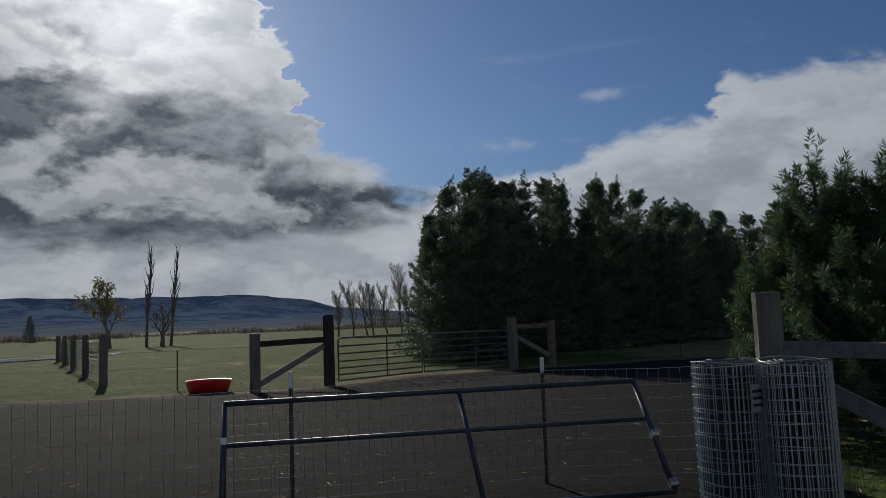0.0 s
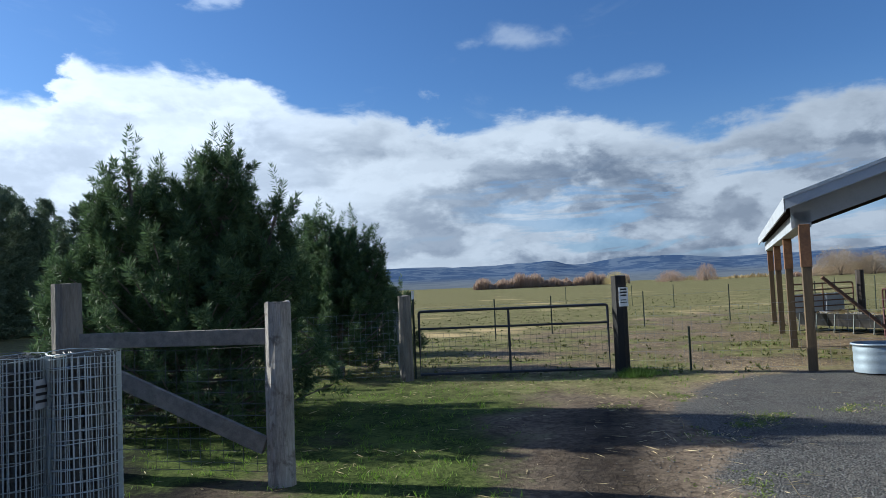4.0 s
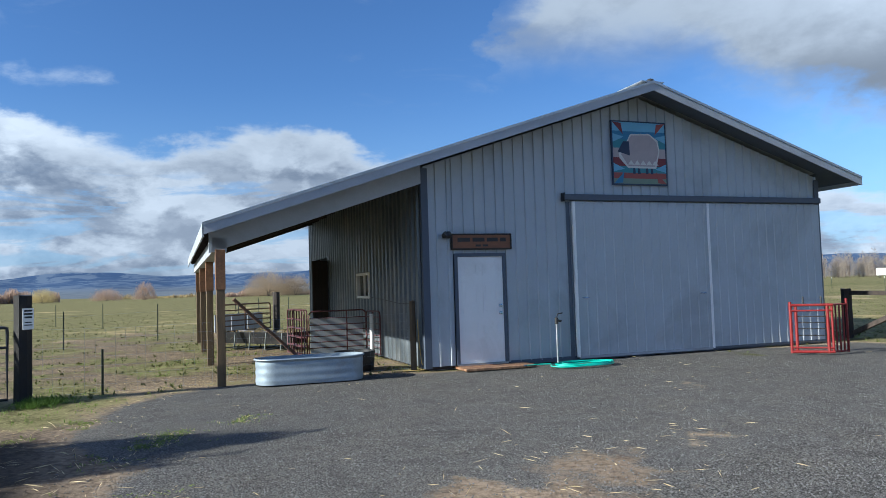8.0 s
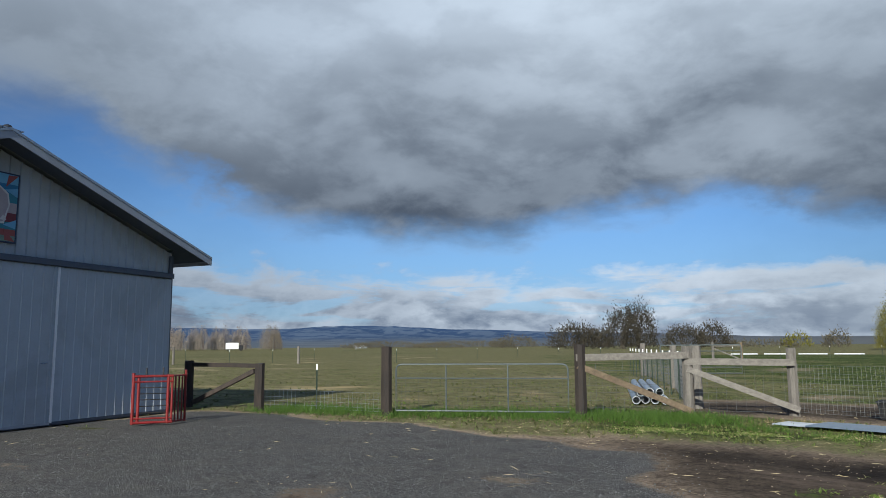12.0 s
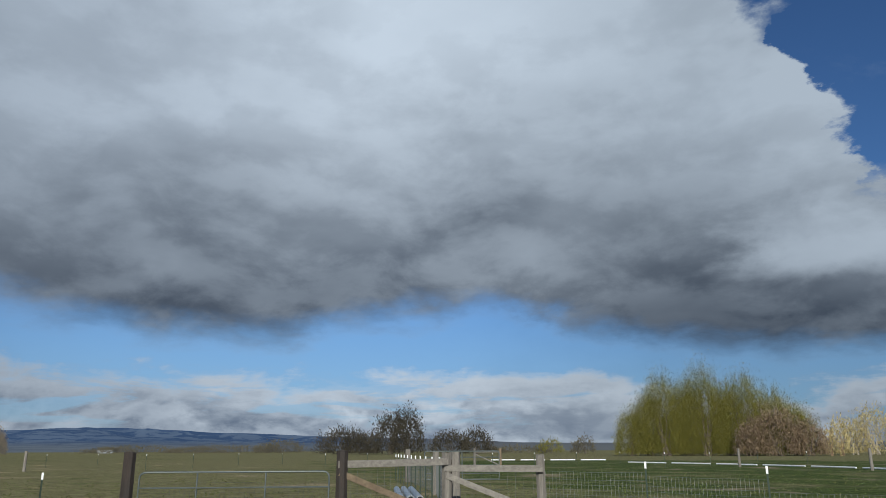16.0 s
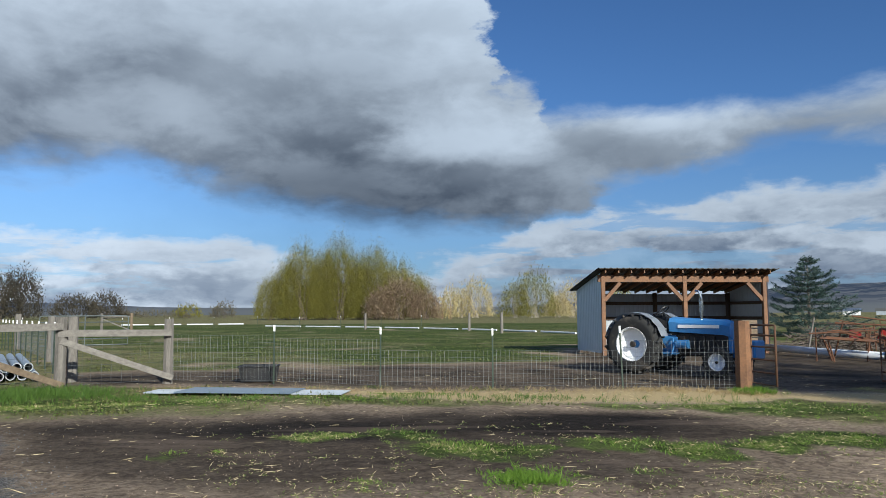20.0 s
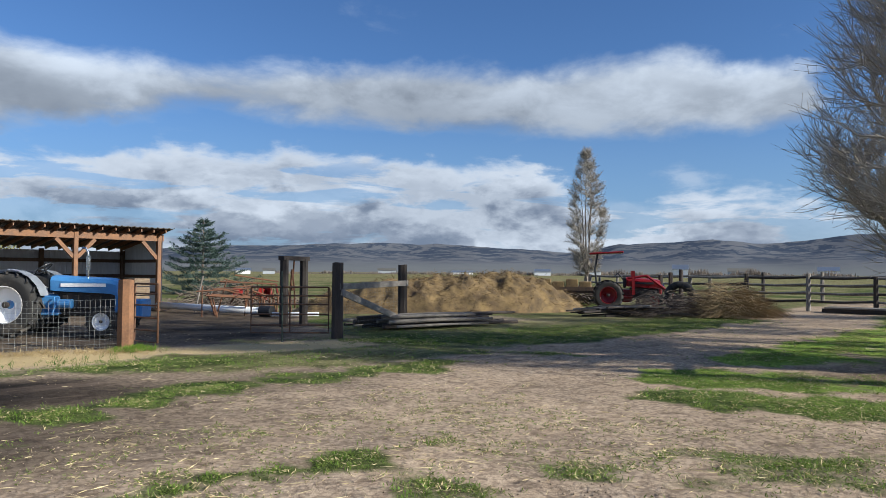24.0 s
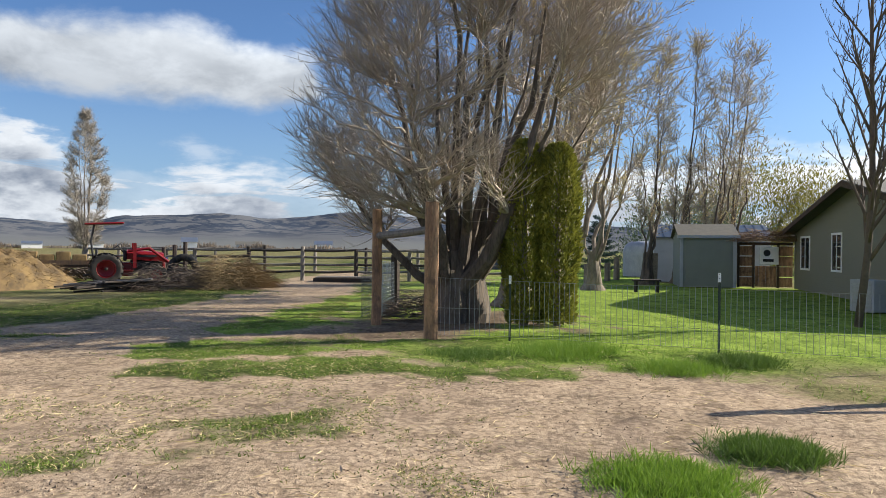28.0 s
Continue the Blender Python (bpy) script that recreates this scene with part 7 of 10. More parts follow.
def fan_tree(x, y, seed, label, shape, mains=13, boughs=230, twigs=15, twig=TWIG, bark=BARK, thick=1.0, lean=0.0, clear=None, own=(), buds=None, fine=0.0072, bole=1.0):
    """A many-stemmed bare tree: stems from one bole, boughs that arch out to fill shape (pairs of height and half-width), fine twigs."""
    rng = random.Random(seed)
    ob = thing("bare_tree", pose(x, y, 0), label, "tree")
    zs, ws = [q[0] for q in shape], [q[1] for q in shape]
    top = zs[-1]
    S, tips = Sticks(), []
    foot = tubed([(0, 0, -0.25), (0, 0, 0.02), (0.01, 0.02, 0.22), (0.02, 0.03, 0.6), (0.0, 0.0, 1.5)], [0.78 * thick, 0.66 * thick, 0.48 * thick * bole, 0.40 * thick * bole, 0.22 * thick * bole ** 2], 20)
    for v in foot.verts:
        t = math.atan2(v.co.y, v.co.x)
        k = 1 + 0.13 * math.sin(5 * t + seed) + 0.08 * math.sin(9 * t + 2 * v.co.z)
        v.co.x, v.co.y = v.co.x * k, v.co.y * k
    part("trunk", foot, bark, ob)

    def inside(z, a, k):
        w = float(np.interp(z, zs, ws)) * k
        return Vector((w * math.cos(a), w * math.sin(a) + lean * (z - 3.5), z))

    def bent(p0, ctrl, end, n, jit):
        return [p0 * (1 - t) ** 2 + ctrl * 2 * t * (1 - t) + end * t * t + Vector((rng.gauss(0, jit), rng.gauss(0, jit), rng.gauss(0, jit))) * (0 < t < 1) for t in (i / n for i in range(n + 1))]

    stems = []
    for k in range(mains):
        a = 2.39996 * k + rng.uniform(-0.3, 0.3)
        f = (k + 0.5) / mains
        end = inside(zs[0] + (top - zs[0]) * (0.95 - 0.72 * f), a, 0.25 + 0.5 * f)
        p0 = Vector((0.17 * thick * math.cos(a), 0.17 * thick * math.sin(a), rng.uniform(0.3, 1.15)))
        stems.append((bent(p0, Vector((end.x * 0.62, end.y * 0.62, p0.z + (end.z - p0.z) * 0.42)), end, 10, 0.07), rng.uniform(0.08, 0.16) * thick))
    for pts, r in own:
        stems.append(([Vector(q) for q in pts], r))
    for path, r in stems:
        n = len(path) - 1
        part("stem", tubed(path, [max(0.012, r * (1 - 0.86 * i / n)) for i in range(n + 1)], 8), bark, ob)
    bm = bmesh.new()
    for k in range(boughs):
        a = 2.39996 * k + rng.uniform(-0.4, 0.4)
        z = zs[0] + (top - zs[0]) * rng.random() ** 1.15
        goal = inside(z, a, math.sqrt(rng.uniform(0.30, 1.0)) * rng.uniform(0.92, 1.04))
        if clear and z < clear[1] and math.cos(a - clear[0]) > 0.66:
            continue
        best = None
        for path, r in stems:
            n = len(path) - 1
            for i in range(2, n + 1):
                q = path[i]
                if q.z < goal.z - 0.2:
                    e = (q - goal).length + 1.2 * max(0.0, 0.8 - (goal.z - q.z))
                    if best is None or e < best[0]:
                        best = (e, q, r * (1 - 0.86 * i / n))
        if best is None:
            continue
        p0, r0 = best[1], min(best[2] * 0.7, 0.012 + 0.013 * best[0])
        ctrl = Vector((p0.x * 0.35 + goal.x * 0.65, p0.y * 0.35 + goal.y * 0.65, p0.z * 0.55 + goal.z * 0.45))
        path = bent(p0, ctrl, goal, 7, 0.05)
        tube(bm, path, [max(0.006, r0 * (1 - 0.8 * i / 7)) for i in range(8)], 5)
        out = Vector((goal.x, goal.y, 0)).normalized()
        for j in range(twigs):
            t = 0.12 + 0.88 * (j + rng.random()) / twigs
            i = min(6, int(t * 7))
            c = path[i].lerp(path[i + 1], t * 7 - i)
            ax = (path[i + 1] - path[i]).normalized()
            d = (ax * 0.7 + out * 0.25 + Vector((rng.gauss(0, 0.5), rng.gauss(0, 0.5), 0.15 + rng.gauss(0, 0.4)))).normalized()
            L = rng.uniform(0.45, 1.05) * (1.15 - 0.5 * t)
            q = [c]
            for u in range(3):
                d = (d + Vector((rng.gauss(0, 0.15), rng.gauss(0, 0.15), 0.10))).normalized()
                q.append(q[-1] + d * L / 3)
            for u in range(3):
                S.add(q[u], q[u + 1], fine * (1.9 - 0.4 * u), fine * (1.9 - 0.4 * (u + 1)))
            tips.append((q[-1], d))
            for w in range(3):
                u = rng.random() * 2.999
                b = q[int(u)].lerp(q[int(u) + 1], u - int(u))
                e = (d + Vector((rng.gauss(0, 0.5), rng.gauss(0, 0.5), rng.gauss(0.2, 0.35)))).normalized()
                l = rng.uniform(0.2, 0.55)
                S.add(b, b + e * l, fine * 0.95, fine * 0.5)
                tips.append((b + e * l, e))
    tagged(part("branchwork", bm, twig, ob, smooth=True), kind="stuff")
    tagged(S.make("fine_branching", twig, ob), kind="stuff")
    if buds:
        nr = np.random.default_rng(seed)
        C = np.array([tuple(c) for c, d in tips])
        D = np.array([tuple(d) for c, d in tips])
        leaves("budding", C - D * 0.1, D, nr.uniform(0.09, 0.19, len(C)), 0.045, buds, ob, nr, kind="stuff")
    return ob


fan_tree(-16.2, -3.05, 21, "huge bare fan-shaped tree with many pale upward twigs", ((2.6, 2.6), (3.3, 3.4), (4.4, 3.85), (5.6, 3.75), (7.0, 3.4), (9.0, 2.7), (10.8, 1.0)), 15, 620, 17, lean=0.16, bark=DARK_BARK, clear=(1.35, 5.0), fine=0.0050, bole=1.4,
         own=((((0.0, -0.2, 0.6), (0.1, -0.9, 0.95), (0.2, -1.7, 1.75), (0.2, -2.3, 2.6), (0.2, -2.9, 3.3)), 0.13), (((0.35, 0.1, 0.7), (0.7, 0.7, 1.35), (0.8, 1.15, 2.3), (0.7, 1.5, 3.4), (0.5, 1.9, 4.9), (0.3, 2.4, 6.4)), 0.19), (((0.2, -0.3, 0.7), (0.5, -0.6, 1.9), (0.5, -1.3, 3.2), (0.4, -2.1, 4.4)), 0.13)))
fan_tree(-20.6, -2.3, 22, "old bare tree with pale trunks in a row", ((4.0, 1.6), (6.0, 2.6), (8.0, 2.9), (10.0, 2.2), (11.5, 0.8)), 7, 85, 11, lean=0.10, buds=BUDS, fine=0.006)
fan_tree(-25.5, -1.6, 23, "old bare tree with pale trunks in a row", ((4.0, 1.6), (6.5, 2.8), (9.0, 3.0), (11.0, 2.2), (12.5, 0.8)), 7, 85, 11, lean=0.12, buds=BUDS, fine=0.007)
fan_tree(-30.5, -0.3, 24, "tall budding tree with thin pale branches on the lawn", ((3.5, 1.2), (6.0, 2.2), (9.0, 2.8), (11.0, 2.2), (12.2, 0.8)), 5, 75, 11, lean=0.16, buds=BUDS, fine=0.008, thick=0.7)
for i, (az, d, h, w, ln) in enumerate(((86.6, 36.0, 11.0, 1.1, 0.10), (84.4, 38.0, 12.2, 1.25, 0.12), (82.2, 39.0, 12.2, 1.4, 0.14), (81.2, 40.5, 12.0, 1.7, 0.16))):
    fan_tree(*at(az, d), 31 + i, "tall slender poplar with yellow-green buds", ((3.0, 0.35), (5.0, w * 0.75), (h * 0.62, w * 0.95), (h * 0.85, w * 0.65), (h, 0.2)), 4, 58, 9, lean=ln, buds=BUDS, fine=0.0075, thick=0.62, bark=DARK_BARK)
branchy(-17.3, 5.25, 41, 8.2, "small bare dark-branched tree on the lawn", r0=0.11, levels=4, spread=0.72, up=0.42, curl=0.09, kids=(30, 8, 4, 3), shrink=0.30, first=0.16, tall=1.0, fine=0.006, twig=TWIG_DARK, bark=TWIG_DARK)
fan_tree(-80, -62, 42, "lone pale bare poplar beyond the fields", ((2.0, 1.6), (5.5, 2.8), (9.0, 3.1), (13.0, 2.5), (16.3, 1.4), (18.3, 0.3)), 9, 400, 12, twig=GREY_TWIG, fine=0.011, thick=0.9)
# trees over the far corral
branchy(-42.4, 75.6, 43, 8.0, "round bare tree with first yellow leaves beyond the corral", r0=0.28, levels=3, spread=0.7, up=0.2, kids=(9, 7, 6), shrink=0.5, fine=0.03, twig=TWIG_DARK, buds=WILLOW, bud_n=2, bud_size=0.35)
for i, x in enumerate((-39.2, -37.0)):
    branchy(x, 77.3 + 1.1 * i, 44 + i, 10.8, "tall narrow bare poplar beyond the corral", r0=0.20, levels=2, spread=0.35, up=0.8, kids=(44, 6), shrink=0.23, first=0.22, fine=0.018, twig=TWIG_DARK, name="poplar_tree", group="corral poplars", tall=0.95)
branchy(-38.0, 78.5, 46, 5.5, "bare spreading tree below the poplars", r0=0.3, levels=3, spread=0.7, up=0.2, kids=(8, 6, 5), shrink=0.5, fine=0.03, twig=TWIG_DARK)
for i in range(9):
    branchy(-21.5 + 1.5 * i, 92 + 2 * (i % 3), 50 + i, 7.0 + 1.2 * (i % 3), "bare tree in a distant grove", r0=0.15, levels=3, spread=0.55, up=0.40, kids=(15, 9, 6), shrink=0.45, fine=0.020, twig=TWIG, group="bare grove")


def grove(name, label, x, y, blobs, mat, seed, n, size, twigmat=TWIG_DARK, sx=1.0, drape=0.0):
    """A far thicket: many budding strands on several domes, on a few stems. blobs: dx, dy, width, height."""
    rng = np.random.default_rng(seed)
    ob = thing(name, pose(x, y, 0), label, "trees")
    Cs, Ds = [], []
    for bx, by, w, h in blobs:
        m = int(n * w * h)
        a, u = rng.random(m) * 6.28, rng.uniform(-0.13, 1.0, m)
        el = np.arcsin(u)
        k = rng.uniform(0.5, 1.0, m) ** 0.5 * (1 + 0.12 * np.sin(5 * a + seed) + 0.10 * rng.normal(size=m))
        P = np.stack([bx + w / 2 * k * np.cos(el) * np.cos(a), by + w / 2 * k * np.cos(el) * np.sin(a), 0.12 * h + 0.86 * h * k * np.sin(el)], 1)
        Cs.append(P)
        Ds.append(np.stack([np.cos(a) * 0.5, np.sin(a) * 0.5, np.ones(m) * (1 - 2 * drape)], 1) + 0.45 * rng.normal(size=(m, 3)))
    C, D = np.concatenate(Cs), np.concatenate(Ds)
    leaves("crown", C, D, rng.uniform(0.6, 1.3, len(C)) * size, 0.27 * size, mat, ob, rng)
    S = Sticks()
    r2 = random.Random(seed)
    for bx, by, w, h in blobs:
        for k in range(11):
            a = r2.uniform(0, 6.28)
            q = r2.uniform(0.2, 0.85)
            p = Vector((bx + r2.uniform(-0.1, 0.1) * w, by, 0))
            for s in range(4):
                e = Vector((bx + w / 2 * q * math.cos(a) * (s + 1) / 4, by + w / 2 * q * math.sin(a) * (s + 1) / 4, h * 0.74 * ((s + 1) / 4) ** 0.8))
                S.add(p, e, 0.007 * h * (1 - s / 4.5), 0.007 * h * (1 - (s + 1) / 4.5))
                p = e
    tagged(S.make("stemwork", twigmat, ob), kind="stuff")
    return ob


wx, wy = at(-169.6, 205)
grove("willow_grove", "wide rounded willow thicket in fresh yellow-green bud", wx, wy, ((-19, 0, 11, 12), (-14, -3, 12, 16), (-8, 2, 13, 19.5), (-3, -4, 11, 17), (2, 1, 14, 22), (7, -3, 11, 18.5), (12, 2, 13, 20.5), (17, -2, 11, 16), (21, 1, 9, 12), (-10, -7, 10, 11), (5, -8, 10, 12), (14, -8, 9, 11)), WILLOW, 61, 110, 0.42)
grove("bare_thicket", "grey-brown bare bush at the willows", *at(-173.6, 196), ((0, 0, 13, 11), (-7, 0, 8, 8), (5, 2, 8, 8)), leafy("bare_bush", (0.30, 0.22, 0.14), (0.18, 0.13, 0.09)), 62, 34, 0.7)
for i, (az, d, w, h, mat) in enumerate(((-179.5, 240, 12, 13, TWIG), (-184, 250, 16, 16, TWIG), (-187, 255, 14, 12, TWIG), (-190.5, 260, 10, 10, TWIG), (-177.5, 200, 5, 9, TWIG_BROWN))):
    grove("far_bush", "pale budding trees at the field edge", *at(az, d), ((0, 0, w, h), (w * 0.4, 2, w * 0.7, h * 0.7)), BUDS if i % 2 == 0 else WILLOW, 70 + i, 16, 0.8, mat)
for i, (az, d, w, h) in enumerate(((-142.5, 300, 22, 10), (-146.0, 300, 16, 16), (-147.2, 300, 14, 18), (-150.5, 310, 18, 9), (-152.5, 320, 14, 10), (-143.8, 310, 16, 8))):
    grove("dark_trees", "dark bare trees across the pasture", *at(az, d), ((0, 0, w, h),), leafy("dark_bare", (0.10, 0.085, 0.06), (0.05, 0.045, 0.035)), 80 + i, 14, 1.1)
def thicket(az0, az1, d, h, mat, label, seed, n, name="reed_thicket"):
    """A long far band of bare upright stems of uneven height."""
    rng = np.random.default_rng(seed)
    mid = (az0 + az1) / 2
    ob = thing(name, pose(*at(mid, d), 0, 0, 0, mid), label, "thicket")
    half = d * math.tan(radians(abs(az1 - az0) / 2))
    u = rng.uniform(-1, 1, n)
    C = np.column_stack([u * half, rng.uniform(-6, 6, n), np.zeros(n)])
    tall = h * (0.72 + 0.22 * np.sin(5 * u + seed) + 0.14 * np.sin(17 * u + 2 * seed)) * np.minimum(1.0, (1.02 - np.abs(u)) * 6 + 0.25)
    D = np.column_stack([rng.normal(size=n) * 0.16, rng.normal(size=n) * 0.1, np.ones(n)])
    leaves("cane", C, D, tall * rng.uniform(0.35, 1.1, n), rng.uniform(0.18, 0.42, n), mat, ob, rng, kind="stuff")
    return ob


thicket(-46.2, -53.4, 330, 6.8, REEDS, "dense red-brown thicket along the pasture", 1, 9000)
thicket(-53.0, -58.0, 345, 6.0, REEDS, "lower end of the red-brown thicket", 2, 5000)
thicket(-69.0, -78.0, 330, 4.6, REEDS, "low red-brown thicket beyond the lean-to", 3, 6500)
thicket(-60.0, -68.0, 420, 3.0, DRY_GRASS, "pale line of dry reeds far over the pasture", 4, 1200)
TAN_BUSH = leafy("tan_bush", (0.46, 0.36, 0.235), (0.27, 0.21, 0.15), through_light=0.3)
for i, (az, d, w, h, mat) in enumerate(((-72.2, 300, 19, 9.5, TAN_BUSH), (-74.2, 300, 13, 8, TAN_BUSH), (-63.5, 300, 8, 6.5, REEDS), (-61.0, 310, 11, 4.5, REEDS), (-57.0, 300, 9, 5, BUDS))):
    grove("pasture_bush", "rounded bare bush at the pasture edge", *at(az, d), ((0, 0, w, h), (w * 0.3, 2, w * 0.6, h * 0.75)), mat, 90 + i, 44, 0.5)
for i, az in enumerate((-112.5, -114.0, -115.5, -117.0)):
    grove("far_poplars", "row of distant bare trees", *at(az, 420), tuple((4.0 * k - 8, 0, 5, 11 + 2 * math.sin(2.3 * k + i)) for k in range(5)), leafy("far_bare", (0.38, 0.33, 0.28), (0.26, 0.22, 0.19)), 110 + i, 16, 0.8)
grove("far_poplars", "row of distant bare trees", *at(-119.3, 400), ((0, 0, 11, 13), (-4, 0, 8, 10)), leafy("far_bare_b", (0.34, 0.29, 0.22), (0.22, 0.185, 0.15)), 116, 26, 0.7)
for i, (az, d, w, h) in enumerate(((-158, 330, 10, 6), (-160.5, 330, 9, 7), (-155.5, 330, 30, 3), (-128, 520, 60, 5), (-134, 520, 70, 5), (-138, 480, 30, 8))):
    grove("field_hedge", "thin distant hedge of bushes", *at(az, d), ((0, 0, w, h), (w * 0.4, 0, w * 0.6, h * 0.7)), WILLOW if az == -158 else leafy("hedge_bare", (0.16, 0.14, 0.09), (0.09, 0.08, 0.06)), 120 + i, 6, 1.3)
HAZE_TREES = leafy("haze_trees", (0.25, 0.205, 0.165), (0.13, 0.115, 0.105))
for i, (az, d, w, h) in enumerate(((33, 240, 40, 5), (24, 260, 60, 4), (16, 250, 40, 5), (10, 240, 40, 6), (-228, 420, 60, 6), (-236, 420, 60, 8), (-242, 380, 40, 9), (-247, 380, 50, 7), (-212, 450, 70, 5), (-219, 450, 60, 5))):
    span_deg = math.degrees(w / d) / 2
    thicket(az + span_deg, az - span_deg, d, h * 0.52, HAZE_TREES, "hazy line of distant bare trees", 30 + i, 1300, "far_treeline")
def spruce(x, y, h, r, seed, label):
    rng = np.random.default_rng(seed)
    ob = thing("spruce_tree", pose(x, y, 0), label, "tree")
    part("trunk", tubed([(0, 0, -0.2), (0, 0, h * 0.97)], [0.14, 0.02], 8), BARK, ob)
    Cs, Ds = [], []
    bm = bmesh.new()
    k = 0
    z = 0.45
    while z < h - 0.12:
        f = 1 - z / h
        reach = r * f ** 0.92 * rng.uniform(0.88, 1.08)
        for j in range(8 if f > 0.3 else 5):
            a = 2.4 * k + rng.uniform(-0.3, 0.3)
            k += 1
            L = max(0.12, reach * rng.uniform(0.55, 1.12))
            base = np.array([0, 0, z + rng.uniform(-0.08, 0.08)])
            mid = base + np.array([0.6 * L * math.cos(a), 0.6 * L * math.sin(a), (0.16 - 0.30 * f) * L])
            tip = base + np.array([L * math.cos(a), L * math.sin(a), (0.42 - 0.42 * f) * L])
            tube(bm, [base, mid, tip], [0.022, 0.012, 0.005], 4)
            n = int(14 + 36 * L)
            s = rng.uniform(0.12, 1.0, n)[:, None]
            P = np.where(s < 0.6, base + s / 0.6 * (mid - base), mid + (s - 0.6) / 0.4 * (tip - mid))
            sd = np.array([-math.sin(a), math.cos(a), 0]) * rng.choice([-1, 1], n)[:, None]
            side = (1.12 - s) * 0.45 * L
            P = P + sd * side * rng.uniform(0, 1, (n, 1)) * 0.6
            Cs.append(P)
            Ds.append(0.8 * unit(tip - base) + 0.7 * sd + 0.2 * rng.normal(size=(n, 3)) + np.array([0, 0, 0.12]))
        z += 0.28 + 0.16 * f
    tagged(part("branchwork", bm, BARK, ob), kind="stuff")
    C, D = np.concatenate(Cs), np.concatenate(Ds)
    C2 = np.repeat(C, 5, 0) + unit(np.repeat(D, 5, 0)) * rng.uniform(0, 0.28, (5 * len(C), 1))
    leaves("needles", C2, np.repeat(D, 5, 0) + 0.45 * rng.normal(size=C2.shape), rng.uniform(0.10, 0.2, len(C2)), 0.035, SPRUCE, ob, rng, kind="stuff")
    return ob


spruce(-20.6, -48.0, 5.1, 3.9, 5, "blue-green spruce with layered branches beyond the shed")
spruce(*at(34.3, 190), 6.2, 2.0, 7, "small frosty conifer far beyond the corral")
spruce(-52.0, 0.0, 4.0, 1.9, 6, "dark conifer far down the lawn")

arb = thing("arborvitae", pose(-15.75, -1.30, 0), "tall clipped yellow-green arborvitae of two columns", "shrub")
rng_a = np.random.default_rng(4)
for k, (x, y, h, r) in enumerate(((0.0, -0.30, 3.78, 0.45), (-0.05, 0.38, 3.70, 0.43))):
    n = 14000
    t = rng_a.random(n)
    z = 0.02 + t * h
    a = rng_a.random(n) * 6.28
    prof = np.minimum(1.0, 0.72 + 0.6 * t) * np.where(t > 0.66, np.sqrt(np.maximum(0.02, 1 - ((t - 0.66) / 0.345) ** 2)), 1.0)
    clump = np.sin(5 * a + 2.3 * z + k) * np.sin(4.1 * z - 2 * a + k) + 0.6 * np.sin(11 * a - 7 * z) * np.sin(9 * z + 3 * a)
    rad = r * prof * (1.0 + 0.17 * clump) * rng_a.uniform(0.86, 1.03, n)
    C = np.stack([x + rad * np.cos(a), y + rad * np.sin(a), z], 1)
    D = np.stack([0.8 * np.cos(a), 0.8 * np.sin(a), np.ones(n)], 1) + 0.45 * rng_a.normal(size=(n, 3))
    leaves("column", C, D, rng_a.uniform(0.06, 0.15, n), rng_a.uniform(0.02, 0.05, n), ARBOR, arb, rng_a)
    part("stem", tubed([(x, y, -0.1), (x, y, h * 0.8)], [0.09, 0.04], 7), BARK, arb)

# ---- south pen: shed, blue tractor, gates, scrap ----
shed = thing("pole_shed", pose(-10.78, -28.83, 0, 0, 0, 10.0), "open-fronted pole shed of steel sheet and red-brown timber", "shed")
# own axes: x along the open front, y outwards over the front, back wall at minus y
SW, SD, SF, SB = 6.5, 2.9, 2.95, 2.4


def shed_z(y):
    return SF + 0.12 + (SB - SF) * (-y) / SD


for x in (0.08, SW / 2, SW - 0.08):
    part("front_post", boxed((x - 0.075, -0.15, -0.2), (x + 0.075, 0.0, SF - 0.05), None, 0.008), CEDAR, shed)
    part("back_post", boxed((x - 0.07, -SD, -0.2), (x + 0.07, -SD + 0.14, SB - 0.05), None, 0.008), TIE_BROWN, shed)
part("front_beam", boxed((-0.1, -0.12, SF - 0.28), (SW + 0.1, -0.03, SF - 0.02)), CEDAR, shed)
for x0, x1 in ((0.15, 0.75), (SW / 2 - 0.07, SW / 2 - 0.68), (SW / 2 + 0.07, SW / 2 + 0.68), (SW - 0.15, SW - 0.75)):
    part("knee_brace", beamed((x0, -0.075, SF - 0.95), (x1, -0.075, SF - 0.30), 0.09, 0.13), CEDAR, shed)
for k in range(14):
    x = 0.05 + k * (SW - 0.1) / 13
    part("rafter", beamed((x, 0.38, shed_z(0.38) - 0.10), (x, -SD - 0.2, shed_z(-SD - 0.2) - 0.10), 0.04, 0.12), CEDAR, shed)
bm = bmesh.new()
n = 90
a = [bm.verts.new((-0.25 + (SW + 0.5) * i / n, 0.48, shed_z(0.48) + 0.016 * math.cos(i * 2 * math.pi / 3))) for i in range(n + 1)]
b = [bm.verts.new((-0.25 + (SW + 0.5) * i / n, -SD - 0.3, shed_z(-SD - 0.3) + 0.016 * math.cos(i * 2 * math.pi / 3))) for i in range(n + 1)]
a2 = [bm.verts.new(v.co - Vector((0, 0, 0.03))) for v in a]
b2 = [bm.verts.new(v.co - Vector((0, 0, 0.03))) for v in b]
for i in range(n):
    bm.faces.new((a[i + 1], a[i], b[i], b[i + 1]))
    bm.faces.new((a2[i], a2[i + 1], b2[i + 1], b2[i]))
    bm.faces.new((a[i], a[i + 1], a2[i + 1], a2[i]))
part("roof_sheet", bm, IRON, shed, "dark corrugated roof sheets")
